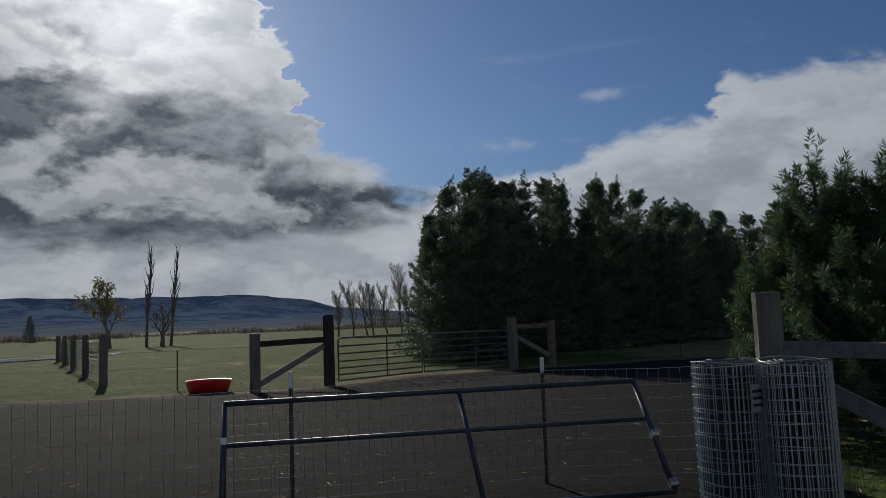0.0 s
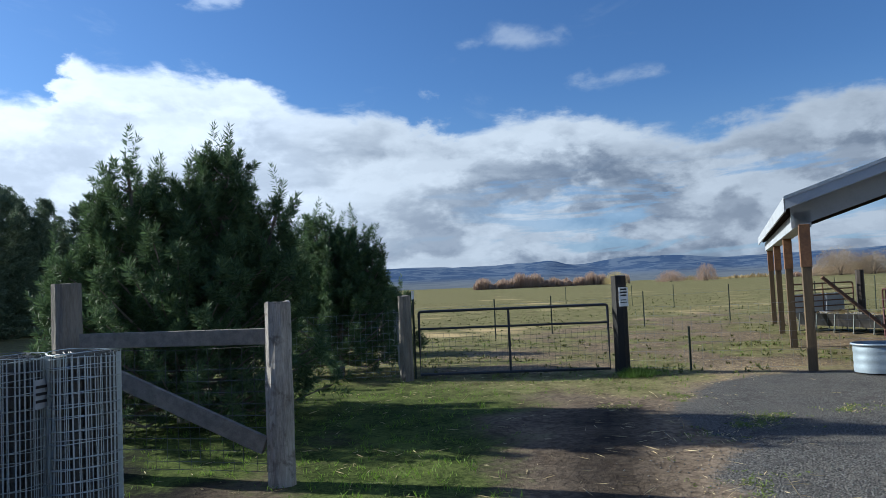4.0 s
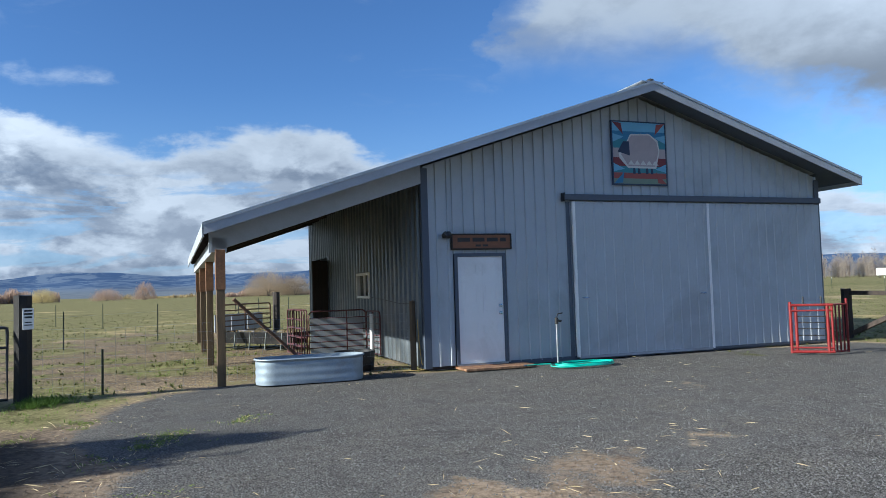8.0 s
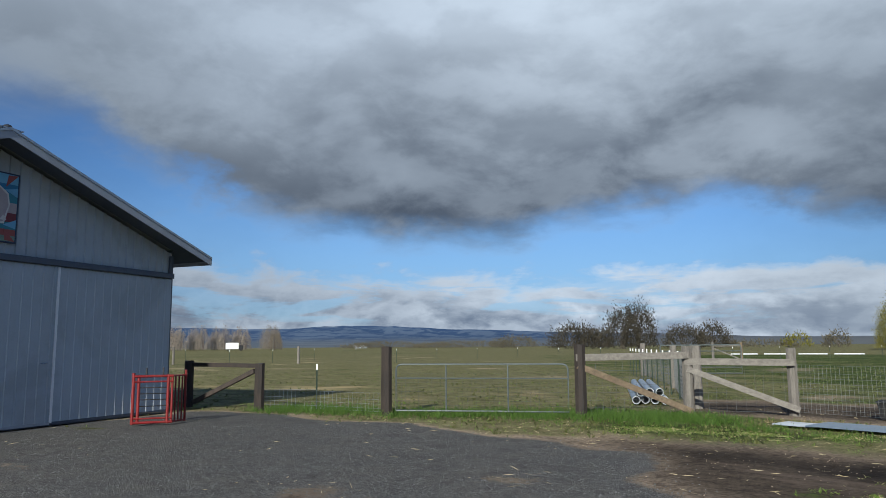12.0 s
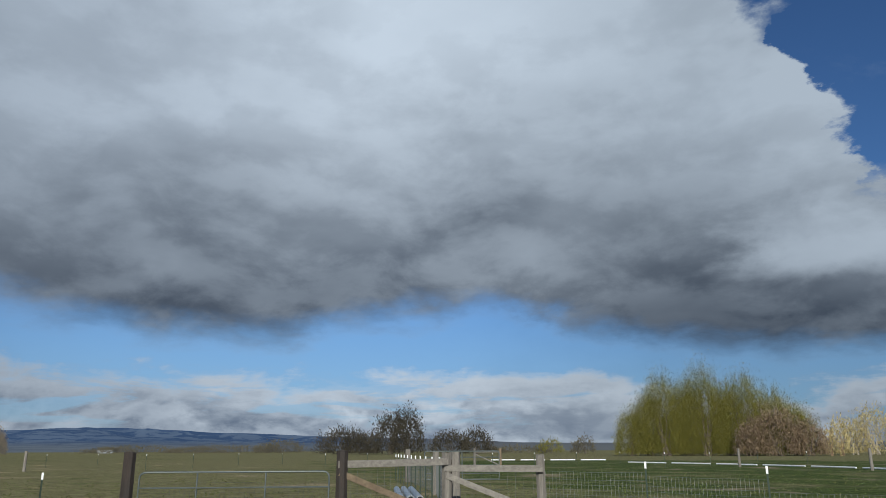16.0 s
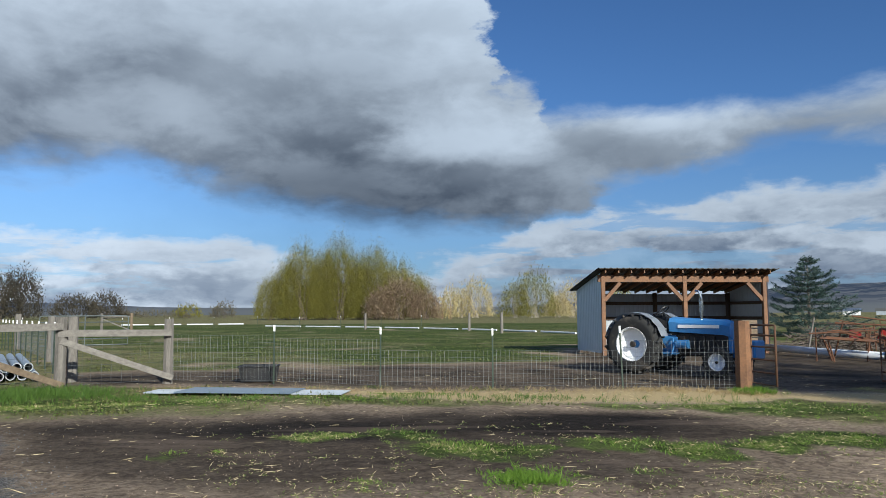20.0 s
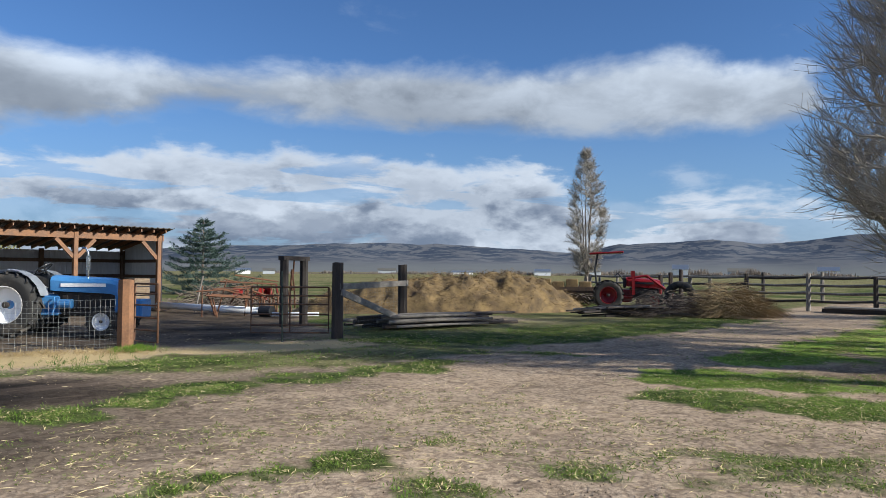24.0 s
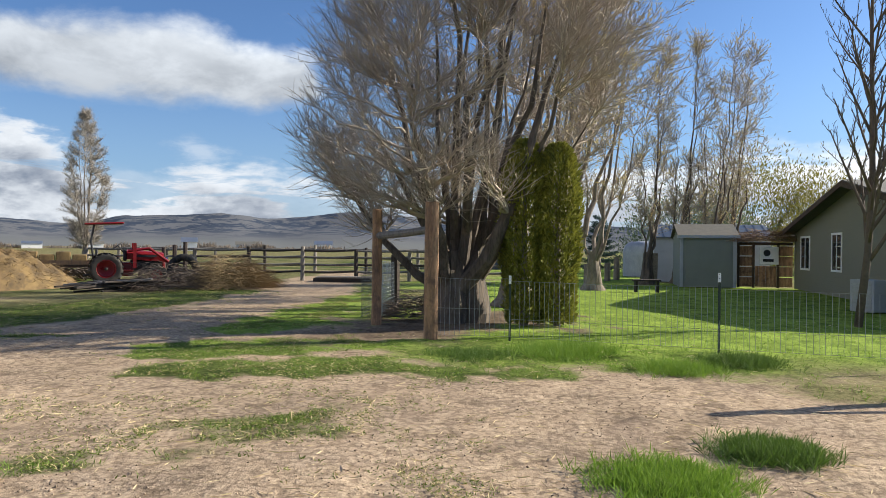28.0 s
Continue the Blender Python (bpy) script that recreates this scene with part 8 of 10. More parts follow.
SHED_STEEL = material("pale_blue_steel", (0.56, 0.62, 0.68), (0.46, 0.52, 0.57), 0.45, 0.25, scale=2, fine=30, bump=0.04)


def sheet_wall(name, p, q, z_of, mat=None, gaps=()):
    """An upright ribbed steel sheet wall from p to q, its top given by z_of(s)."""
    p, q = Vector((*p, 0)), Vector((*q, 0))
    L = (q - p).length
    d = (q - p).normalized()
    nrm = Vector((d.y, -d.x, 0))
    bm = bmesh.new()
    lo, hi = [], []
    n = int(L / 0.05)
    for i in range(n + 1):
        s = i / n
        off = nrm * (0.016 if i % 4 == 0 else 0.0)
        c = p.lerp(q, s) + off
        lo.append(bm.verts.new((c.x, c.y, 0.06)))
        hi.append(bm.verts.new((c.x, c.y, z_of(s))))
    for i in range(n):
        bm.faces.new((lo[i], lo[i + 1], hi[i + 1], hi[i]))
    return part(name, bm, mat or SHED_STEEL, shed)


sheet_wall("side_wall", (-0.02, 0.0), (-0.02, -SD), lambda s: shed_z(-SD * s) - 0.05)
sheet_wall("side_wall", (SW + 0.02, -SD), (SW + 0.02, 0.0), lambda s: shed_z(-SD * (1 - s)) - 0.05)
sheet_wall("back_wall", (SW, -SD - 0.02), (0.0, -SD - 0.02), lambda s: SB - 0.1, FASCIA)
for z in (0.6, 1.25, 1.85):
    part("girt", boxed((0.1, -SD + 0.0, z), (SW - 0.1, -SD + 0.05, z + 0.13)), TIE_BROWN, shed)
    part("side_girt", boxed((0.02, -SD, z), (0.07, -0.1, z + 0.12)), TIE_BROWN, shed)
    part("side_girt", boxed((SW - 0.07, -SD, z), (SW - 0.02, -0.1, z + 0.12)), TIE_BROWN, shed)
part("feed_board", boxed((0.2, -SD + 0.06, 0.95), (2.4, -SD + 0.10, 1.25)), WOOD_PALE, shed)
crate = thing("feed_crate", pose(-9.6, -27.9, 0, 0, 0, 10), "small stack of pale wooden crates in the shed mouth", "crate")
for k in range(4):
    part("slat", boxed((-0.3, -0.3, 0.32 * k), (0.3, 0.3, 0.32 * k + 0.29), None, 0.015), WOOD_PALE, crate)


def wheel(parent, name, x, y, r, w, rim_mat, lugs=20, hub=0.5, dish=0.3):
    """A tractor wheel on the axis y: treaded tyre, dished rim and hub."""
    s = 1 if y > 0 else -1
    m = pose(x, y, r, 90, 0, 0)
    bm = bmesh.new()
    lathe(bm, [(r * hub, -w * 0.42), (r * 0.80, -w * 0.5), (r * 0.93, -w * 0.46), (r * 0.955, -w * 0.3), (r * 0.965, 0), (r * 0.955, w * 0.3), (r * 0.93, w * 0.46), (r * 0.80, w * 0.5), (r * hub, w * 0.42)], 36, m)
    ty = part(name, bm, RUBBER, parent, "black treaded tyre", smooth=True)
    for k in range(lugs):
        for side in (-1, 1):
            t = 2 * math.pi * (k + 0.5 * (side > 0)) / lugs
            mm = m @ Matrix.Rotation(t, 4, "Z") @ pose(r * 0.965, 0, side * w * 0.24, 0, 0, 0) @ Matrix.Rotation(side * radians(38), 4, "X")
            lug = boxed((-0.018, -0.022 * r / 0.7, -w * 0.29), (0.035 * r / 0.7, 0.022 * r / 0.7, w * 0.29), mm)
            part("lug", lug, RUBBER, ty)
    bm = bmesh.new()
    lathe(bm, [(r * hub * 1.04, -w * 0.44), (r * hub, -w * 0.36), (r * hub * 0.96, -w * 0.1 * s), (r * hub * 0.78, w * 0.02 * s), (r * hub * 0.42, w * (0.1 + dish * 0.3) * s), (r * 0.12, w * 0.22 * s), (0.001, w * 0.22 * s)], 30, m)
    bm2 = lathe(bm, [(r * hub, w * 0.36), (r * hub * 1.04, w * 0.44), (r * hub * 0.98, w * 0.40), (r * hub * 0.96, w * 0.0)], 30, m)
    rim = part("rim", bm2, rim_mat, ty, smooth=True)
    hubm = bmesh.new()
    lathe(hubm, [(0.001, 0), (r * 0.10, 0.0), (r * 0.10, w * 0.16), (r * 0.05, w * 0.2), (0.001, w * 0.2)], 14, m @ pose(0, 0, -0.05 * s) @ (Matrix.Identity(4) if s < 0 else Matrix.Rotation(math.pi, 4, "X")))
    part("hub", hubm, IRON, ty)
    return ty


def tractor(name, m, label, paint, rim_mat, rear_r, front_r, base, track, long_hood=1.55, canopy=False, hood_h=1.35):
    t = thing(name, m, label, "tractor")
    for s in (-1, 1):
        wheel(t, "rear_tyre", 0, s * track, rear_r, rear_r * 0.56, rim_mat, 18, 0.56)
        wheel(t, "front_tyre", base, s * track * 0.86, front_r, front_r * 0.5, rim_mat, 14, 0.55)
        f = bmesh.new()
        pts = []
        for k in range(9):
            a = radians(15 + 150 * k / 8)
            pts += [(math.cos(a) * rear_r * 1.1, s * track * 0.62, rear_r + math.sin(a) * rear_r * 1.1), (math.cos(a) * rear_r * 1.1, s * track * 1.12, rear_r + math.sin(a) * rear_r * 1.1)]
        quads(f, pts, [(2 * k, 2 * k + 1, 2 * k + 3, 2 * k + 2) for k in range(8)])
        bmesh.ops.solidify(f, geom=f.faces, thickness=0.02)
        part("fender", f, paint if canopy else FASCIA, t)
        part("foot_step", boxed((0.55, s * 0.28 - 0.14, 0.5), (0.95, s * 0.28 + 0.14, 0.54)), paint, t)
        part("axle_stub", tubed([(0, 0, rear_r), (0, s * track * 0.9, rear_r)], 0.10, 10), paint, t)
        part("front_axle", tubed([(base, 0, front_r + 0.08), (base, s * track * 0.8, front_r)], 0.05, 8), IRON, t)
        part("lift_arm", tubed([(-0.1, s * 0.3, rear_r * 0.75), (-0.75, s * 0.36, rear_r * 0.55)], 0.03, 6), IRON, t)
        part("headlamp", lathe(bmesh.new(), [(0.001, 0), (0.07, 0.0), (0.08, 0.05), (0.001, 0.07)], 12, pose(base + 0.36, s * 0.16, hood_h - 0.28, 0, 90, 0)), CHROME, t)
    part("gearbox", boxed((-0.35, -0.22, rear_r - 0.28), (0.95, 0.22, rear_r + 0.22), None, 0.05), paint, t)
    part("engine", boxed((0.85, -0.21, 0.45), (base + 0.1, 0.21, hood_h - 0.32), None, 0.03), IRON, t)
    for k in range(4):
        part("engine_rib", boxed((0.98 + 0.26 * k, -0.25, 0.62), (1.10 + 0.26 * k, 0.25, hood_h - 0.40), None, 0.01), IRON, t)
    hood = bmesh.new()
    x0, x1 = 0.72, 0.72 + long_hood
    prof = [(-0.29, hood_h - 0.34), (-0.31, hood_h - 0.10), (-0.24, hood_h - 0.01), (0.0, hood_h + 0.03), (0.24, hood_h - 0.01), (0.31, hood_h - 0.10), (0.29, hood_h - 0.34)]
    rows = []
    for x, k in ((x0, 0.05), (x0 + 0.3, 0.03), (x1 - 0.15, -0.02), (x1, -0.07)):
        rows.append([hood.verts.new((x, y, z + k)) for y, z in prof])
    for A, B in zip(rows, rows[1:]):
        for k in range(len(prof) - 1):
            hood.faces.new((A[k], A[k + 1], B[k + 1], B[k]))
    hood.faces.new(rows[0][::-1])
    hood.faces.new(rows[-1])
    hd = part("hood", hood, paint, t)
    for s in (-1, 1):
        part("side_stripe", boxed((x0 + 0.25, s * 0.318 - 0.003, hood_h - 0.20), (x1 - 0.25, s * 0.318 + 0.003, hood_h - 0.12)), WHITE if not canopy else BLACK, hd)
    part("grille", boxed((x1 - 0.06, -0.27, 0.55), (x1 + 0.05, 0.27, hood_h - 0.40), None, 0.02), paint, t)
    part("radiator", boxed((x1 - 0.16, -0.26, 0.5), (x1 - 0.07, 0.26, hood_h - 0.38)), IRON, t)
    part("dash", boxed((0.60, -0.2, hood_h - 0.35), (0.72, 0.2, hood_h + 0.08), None, 0.03), BLACK, t)
    part("steering_column", tubed([(0.66, 0, hood_h - 0.1), (0.42, 0, hood_h + 0.22)], 0.025, 8), BLACK, t)
    wm = pose(0.41, 0, hood_h + 0.23, 0, -38, 0)
    part("steering_wheel", tubed([wm @ Vector((0.2 * math.cos(q), 0.2 * math.sin(q), 0)) for q in (2 * math.pi * k / 20 for k in range(20))], 0.015, 6, True), BLACK, t)
    for k in range(3):
        q = 2.1 * k
        part("wheel_spoke", tubed([wm @ Vector((0, 0, 0)), wm @ Vector((0.2 * math.cos(q), 0.2 * math.sin(q), 0))], 0.01, 5), BLACK, t)
    seat = part("seat", boxed((-0.3, -0.24, rear_r + 0.32), (0.15, 0.24, rear_r + 0.42), None, 0.04), BLACK, t)
    part("seat_back", boxed((-0.36, -0.24, rear_r + 0.40), (-0.26, 0.24, rear_r + 0.72), None, 0.04), BLACK if canopy else FASCIA, seat)
    return t


bt = tractor("blue_tractor", pose(-4.35, -20.05, 0, 0, 0, 140), "old blue farm tractor with white wheel rims, parked before the shed", TRACTOR_BLUE, WHITE, 0.74, 0.36, 2.10, 0.76)
part("exhaust", tubed([(1.5, -0.1, 1.3), (1.5, -0.1, 1.62)], 0.03, 10), CHROME, bt)
part("muffler", tubed([(1.5, -0.1, 1.55), (1.5, -0.1, 1.88)], 0.052, 12), CHROME, bt)
part("tail_pipe", tubed([(1.5, -0.1, 1.86), (1.49, -0.1, 1.98), (1.44, -0.1, 2.06), (1.36, -0.1, 2.08)], 0.028, 10), CHROME, bt)
part("front_weight", boxed((2.42, -0.32, 0.42), (2.86, 0.32, 0.86), None, 0.03), TRACTOR_BLUE, bt)
part("weight_bracket", boxed((2.26, -0.16, 0.45), (2.44, 0.16, 0.62)), TRACTOR_BLUE, bt)
part("side_tank", tubed([(0.95, -0.33, 0.75), (1.25, -0.33, 0.75)], 0.11, 12), TRACTOR_BLUE, bt)
part("hydraulic_hose", tubed([(0.8, -0.26, 0.9), (0.9, -0.42, 0.7), (0.85, -0.45, 0.5), (0.7, -0.3, 0.45)], 0.018, 6), TRACTOR_BLUE, bt)

fence("pen_gate_post", "thick brown timber gate post streaked with dark bands", wood=((-5.10, -15.22, 1.36, 0.155, CEDAR, 0.7),), category="post")
panel_gate("pen_gate", (-5.42, -15.66), (-5.62, -14.92), 1.28, (0.35, 0.6, 0.85, 1.08), PIPE_RUST, "narrow rusty pipe gate standing open", (), 0.022, 0.12, corner=0.03)
fence("wood_gate_posts", "dark squared posts braced with grey boards and wire", wood=((-9.74, -14.82, 1.76, 0.135, TIE, 0.95), (-13.15, -16.72, 1.76, 0.135, TIE, 0.95)), steel=((-8.42, -15.02, 1.55, (0.02, 0), False),),
      boards=(((-9.72, -14.70, 1.20), (-13.3, -16.68, 1.24), 0.045, 0.15, BOARD_GREY), ((-9.75, -14.70, 1.08), (-13.2, -16.60, 0.16), 0.045, 0.16, BOARD_GREY)),
      nets=(((-9.8, -14.9), (-13.1, -16.75), 1.15, 0.10, 0.10, 0.0018, WIRE_DARK),))
panel_gate("scrap_gate", (-9.6, -14.98), (-8.2, -16.1), 1.18, (0.3, 0.55, 0.78, 0.98), PIPE_RUST, "rusty pipe gate beside the dark post", (0.5,), 0.022, 0.12, corner=0.03)
fr = thing("timber_frame", pose(-10.6, -18.9, 0, 0, 0, 200), "dark timber gallows frame with hanging iron tackle", "frame")
part("upright", bumpy_post(1.92, 0.12, 8, 5, 0.9, 3), TIE, fr)
bm = bumpy_post(1.92, 0.12, 8, 5, 0.9, 4)
bmesh.ops.translate(bm, vec=(0.86, 0, 0), verts=bm.verts)
part("upright", bm, TIE, fr)
part("lintel", boxed((-0.14, -0.1, 1.86), (1.0, 0.1, 1.98)), TIE, fr)
part("chain", tubed([(0.42, 0, 1.86), (0.40, 0.02, 1.4), (0.45, 0, 0.95), (0.5, 0.03, 0.5)], 0.025, 6), RUST, fr)
part("hook", tubed([(0.33, 0, 1.6), (0.30, 0, 1.2), (0.36, 0, 1.0)], 0.035, 6), RUST, fr)
pv = thing("white_pipe", pose(0, 0, 0), "long white plastic pipe lying across bare ground", "pipe")
part("pipe", tubed([(-10.6, -28.6, 0.22), (-11.4, -25.6, 0.2), (-12.25, -23.2, 0.18)], 0.125, 16), PVC, pv, smooth=True)
part("coupling", tubed([(-12.2, -23.35, 0.18), (-12.4, -22.95, 0.18)], 0.19, 16), BLACK, pv)
pv2 = thing("white_pipe", pose(0, 0, 0), "thinner white plastic pipe lying beside the scrap gate", "pipe")
part("pipe", tubed([(-12.2, -22.6, 0.1), (-13.6, -21.9, 0.1)], 0.07, 12), PVC, pv2, smooth=True)
harrow = thing("scrap_harrow", pose(-12.6, -24.6, 0, 0, 0, 25), "tangled rusted harrow frames piled on the ground", "scrap iron")
rng = random.Random(8)
for k in range(26):
    x, y = rng.uniform(-2.2, 2.2), rng.uniform(-0.8, 0.8)
    h = rng.uniform(0.5, 1.35)
    part("tine", tubed([(x, y, 0), (x + rng.uniform(-0.3, 0.3), y + rng.uniform(-0.2, 0.2), h)], rng.uniform(0.012, 0.03), 5), RUST, harrow)
for k in range(16):
    x, z = rng.uniform(-1.8, 1.2), rng.uniform(0.3, 1.2)
    part("bar", tubed([(x, rng.uniform(-0.8, 0.8), z), (x + rng.uniform(0.6, 1.6), rng.uniform(-0.8, 0.8), z + rng.uniform(-0.3, 0.35))], rng.uniform(0.015, 0.035), 5), RUST, harrow)
bags = thing("rubbish_heap", pose(-14.6, -31.0, 0, 0, 0, 20), "low heap of dark brush with red plastic sheeting", "heap")
rng = random.Random(9)
S = Sticks()
for k in range(1500):
    x, y = rng.gauss(0, 2.2), rng.gauss(0, 0.8)
    z = max(0.02, 1.1 * math.exp(-(x / 3) ** 2 - (y / 1.1) ** 2) * rng.random())
    t = rng.uniform(0, 6.28)
    S.add((x, y, z), (x + 0.5 * math.cos(t), y + 0.5 * math.sin(t), max(0.02, z + rng.uniform(-0.25, 0.25))), 0.012)
tagged(S.make("brush", TWIG_DARK, bags), kind="stuff")
for k in range(5):
    part("sheet", boxed((-0.4, -0.02, -0.2), (0.4, 0.02, 0.2), pose(rng.uniform(-2.5, 1.5), rng.uniform(0.3, 1.0), rng.uniform(0.25, 0.7), rng.uniform(-30, 30), rng.uniform(-30, 30), rng.uniform(0, 90))), PIPE_RED, bags)
for i, (x, y, h, lx) in enumerate(((-11.5, -27.3, 1.35, 0.12), (-13.5, -24.4, 1.4, 0.10))):
    st = thing("leaning_stake", pose(x, y, 0), "thin weathered stake leaning by the white pipe", "stake", "leaning stakes")
    part("stick", tubed([(0, 0, -0.1), (-lx * 2.5, 0, h)], 0.03, 6), WOOD_GREY, st)
irr = thing("irrigation_line", pose(0, 0, 0), "long thin white irrigation line lying across the pasture", "pipe")
for k in range(9):
    a0, a1 = -163.5 - 3.0 * k, -166.1 - 3.0 * k
    d0, d1 = 96 - 5.2 * k, 96 - 5.2 * (k + 0.86)
    p, q = at(a0, d0), at(a1, d1)
    part("pipe", tubed([(*p, 0.07), (*q, 0.07)], 0.075, 8), PVC, irr)
irr2 = thing("irrigation_line", pose(0, 0, 0), "second white irrigation line far over the pasture", "pipe")
for k in range(4):
    p, q = at(-153.5 - 2.2 * k, 118), at(-155.3 - 2.2 * k, 118)
    part("pipe", tubed([(*p, 0.08), (*q, 0.08)], 0.09, 8), PVC, irr2)
fence("pasture_far_fence", "distant line of small pasture posts with pale tips", steel=tuple((*at(-104 - 3.1 * k, 70 + 8 * (k % 4)), 1.3) for k in range(24)), wood=tuple((*at(az, d), 1.6, 0.12, WOOD_GREY, 0.2) for az, d in ((-179, 66), (-171, 75), (-181.5, 58), (-121.4, 72), (-112.5, 75))))

# ---- west: heaps, red tractor, corral rails ----
heap = thing("hay_heap", pose(-20.3, -23.0, 0, 0, 0, 152), "long heap of old straw and manure beside the drive", "heap")
rng = np.random.default_rng(12)
nx, ny = 90, 40
V = []
for i in range(nx + 1):
    for j in range(ny + 1):
        x, y = -6.2 + 12.4 * i / nx, -2.6 + 5.2 * j / ny
        e = max(0.0, 1 - (x / 6.1) ** 2 - (y / 2.5) ** 2)
        crest = 1.45 + 0.30 * math.exp(-((x - 3.6) / 1.2) ** 2) - 0.45 * max(0.0, -x / 6)
        z = crest * e ** 0.62 * (1 + 0.10 * noise2(x, y, 0.8, 3)) + (0.30 * noise2(x, y, 1.3, 4) + 0.20 * noise2(x, y, 3.4, 5)) * min(1, e * 4)
        V.append((x, y, z - 0.03))
F = [(i * (ny + 1) + j, (i + 1) * (ny + 1) + j, (i + 1) * (ny + 1) + j + 1, i * (ny + 1) + j + 1) for i in range(nx) for j in range(ny)]
fast_mesh("mound", V, F, HAY, heap)
V = np.array(V)
pick = V[(V[:, 2] > 0.05)]
C = pick[rng.integers(0, len(pick), 15000)] + rng.normal(size=(15000, 3)) * 0.07
D = rng.normal(size=(15000, 3)) * np.array([1, 1, 0.45])
leaves("loose_straw", C, D, rng.uniform(0.12, 0.30, 15000), 0.016, OLD_STRAW, heap, rng, kind="stuff")
logs = thing("log_pile", pose(-14.2, -16.6, 0, 0, 0, 172), "pile of long grey weathered poles lying on grass", "logs")
r2 = random.Random(4)
for k in range(24):
    L = r2.uniform(2.6, 4.8)
    y, z = -0.75 + 0.17 * (k % 10), 0.07 + 0.13 * (k // 10)
    r = r2.uniform(0.035, 0.072)
    x0 = -L / 2 + r2.uniform(-0.6, 0.6)
    part("pole", tubed([(x0, y + r2.uniform(-0.1, 0.1), z), (x0 + L / 2, y + r2.uniform(-0.05, 0.05), z + 0.02), (x0 + L, y + r2.uniform(-0.1, 0.1), z)], [r, r * 0.9, r * 0.75], 9), OLD_POLE if k % 5 in (0, 2) else TIE, logs)
red = tractor("red_tractor", pose(-26.7, -19.6, 0, 0, 0, 128) @ Matrix.Diagonal((1.08, 1.08, 1.08, 1)), "red farm tractor with a flat red canopy, parked by the corral", TRACTOR_RED, TRACTOR_RED, 0.58, 0.36, 1.75, 0.62, 1.3, True, 1.22)
part("canopy", boxed((-0.62, -0.62, 2.22), (0.72, 0.62, 2.29), pose(0, 0, 0, 0, -3, 0), 0.03), TRACTOR_RED, red, "flat red plastic canopy")
for s in (-1, 1):
    part("roll_bar", tubed([(-0.42, s * 0.42, 0.9), (-0.50, s * 0.42, 1.6), (-0.40, s * 0.42, 2.22)], 0.035, 8), BLACK, red)
    part("loader_arm", tubed([(0.75, s * 0.40, 1.25), (1.5, s * 0.42, 1.35), (2.5, s * 0.42, 0.6)], 0.05, 8), TRACTOR_RED, red)
    part("loader_post", boxed((0.92, s * 0.40 - 0.05, 0.6), (1.04, s * 0.40 + 0.05, 1.55)), TRACTOR_RED, red)
part("roll_bar_top", tubed([(-0.50, -0.42, 1.6), (-0.50, 0.42, 1.6)], 0.035, 8), BLACK, red)
part("bucket", quads(bmesh.new(), [(2.5, -0.8, 0.25), (2.5, 0.8, 0.25), (2.5, -0.8, 0.75), (2.5, 0.8, 0.75), (3.0, -0.8, 0.25), (3.0, 0.8, 0.25)], [(0, 1, 3, 2), (0, 4, 5, 1), (0, 2, 4), (1, 5, 3)]), IRON, red)
for k in range(3):
    pt = thing("fence_post_bundle", pose(-28.6 - 0.25 * k, -18.2 + 0.35 * k, 0), "dark upright post stub behind the red tractor", "post", "post stubs")
    part("timber", bumpy_post(1.5 + 0.12 * k, 0.09, 8, 4, 0.8, k), TIE, pt)
old = thing("old_tyre", pose(-27.0, -16.3, 0.62, 90, 0, 108), "large worn tractor tyre standing upright", "tyre")
part("casing", lathe(bmesh.new(), [(0.36, -0.16), (0.52, -0.20), (0.62, -0.15), (0.64, 0), (0.62, 0.15), (0.52, 0.20), (0.36, 0.16), (0.40, 0.10), (0.5, 0.0), (0.40, -0.10), (0.36, -0.16)], 36), RUBBER, old, smooth=True)
trl = thing("flat_trailer", pose(-27.4, -22.6, 0, 0, 0, 128), "low flatbed trailer loaded with brown bales and boards", "trailer")
part("deck", boxed((-1.8, -0.75, 0.62), (1.6, 0.75, 0.74)), TIE_BROWN, trl)
part("drawbar", tubed([(1.6, 0, 0.6), (2.6, 0, 0.5)], 0.05, 8), IRON, trl)
for s in (-1, 1):
    wheel(trl, "tyre", -0.9, s * 0.82, 0.30, 0.2, WHITE, 10)
    part("side_board", boxed((-1.8, s * 0.75 - 0.03, 0.74), (1.6, s * 0.75 + 0.03, 0.92)), TIE_BROWN, trl)
for k in range(5):
    b = thing("straw_bale", trl.matrix_world @ pose(-1.5 + 0.62 * k, 0.0, 0.75), "square brown straw bale on the trailer", "bale", "straw bales")
    part("bale_body", boxed((-0.28, -0.5, 0.0), (0.28, 0.5, 0.42 + 0.12 * (k % 2)), None, 0.04), HAY, b)


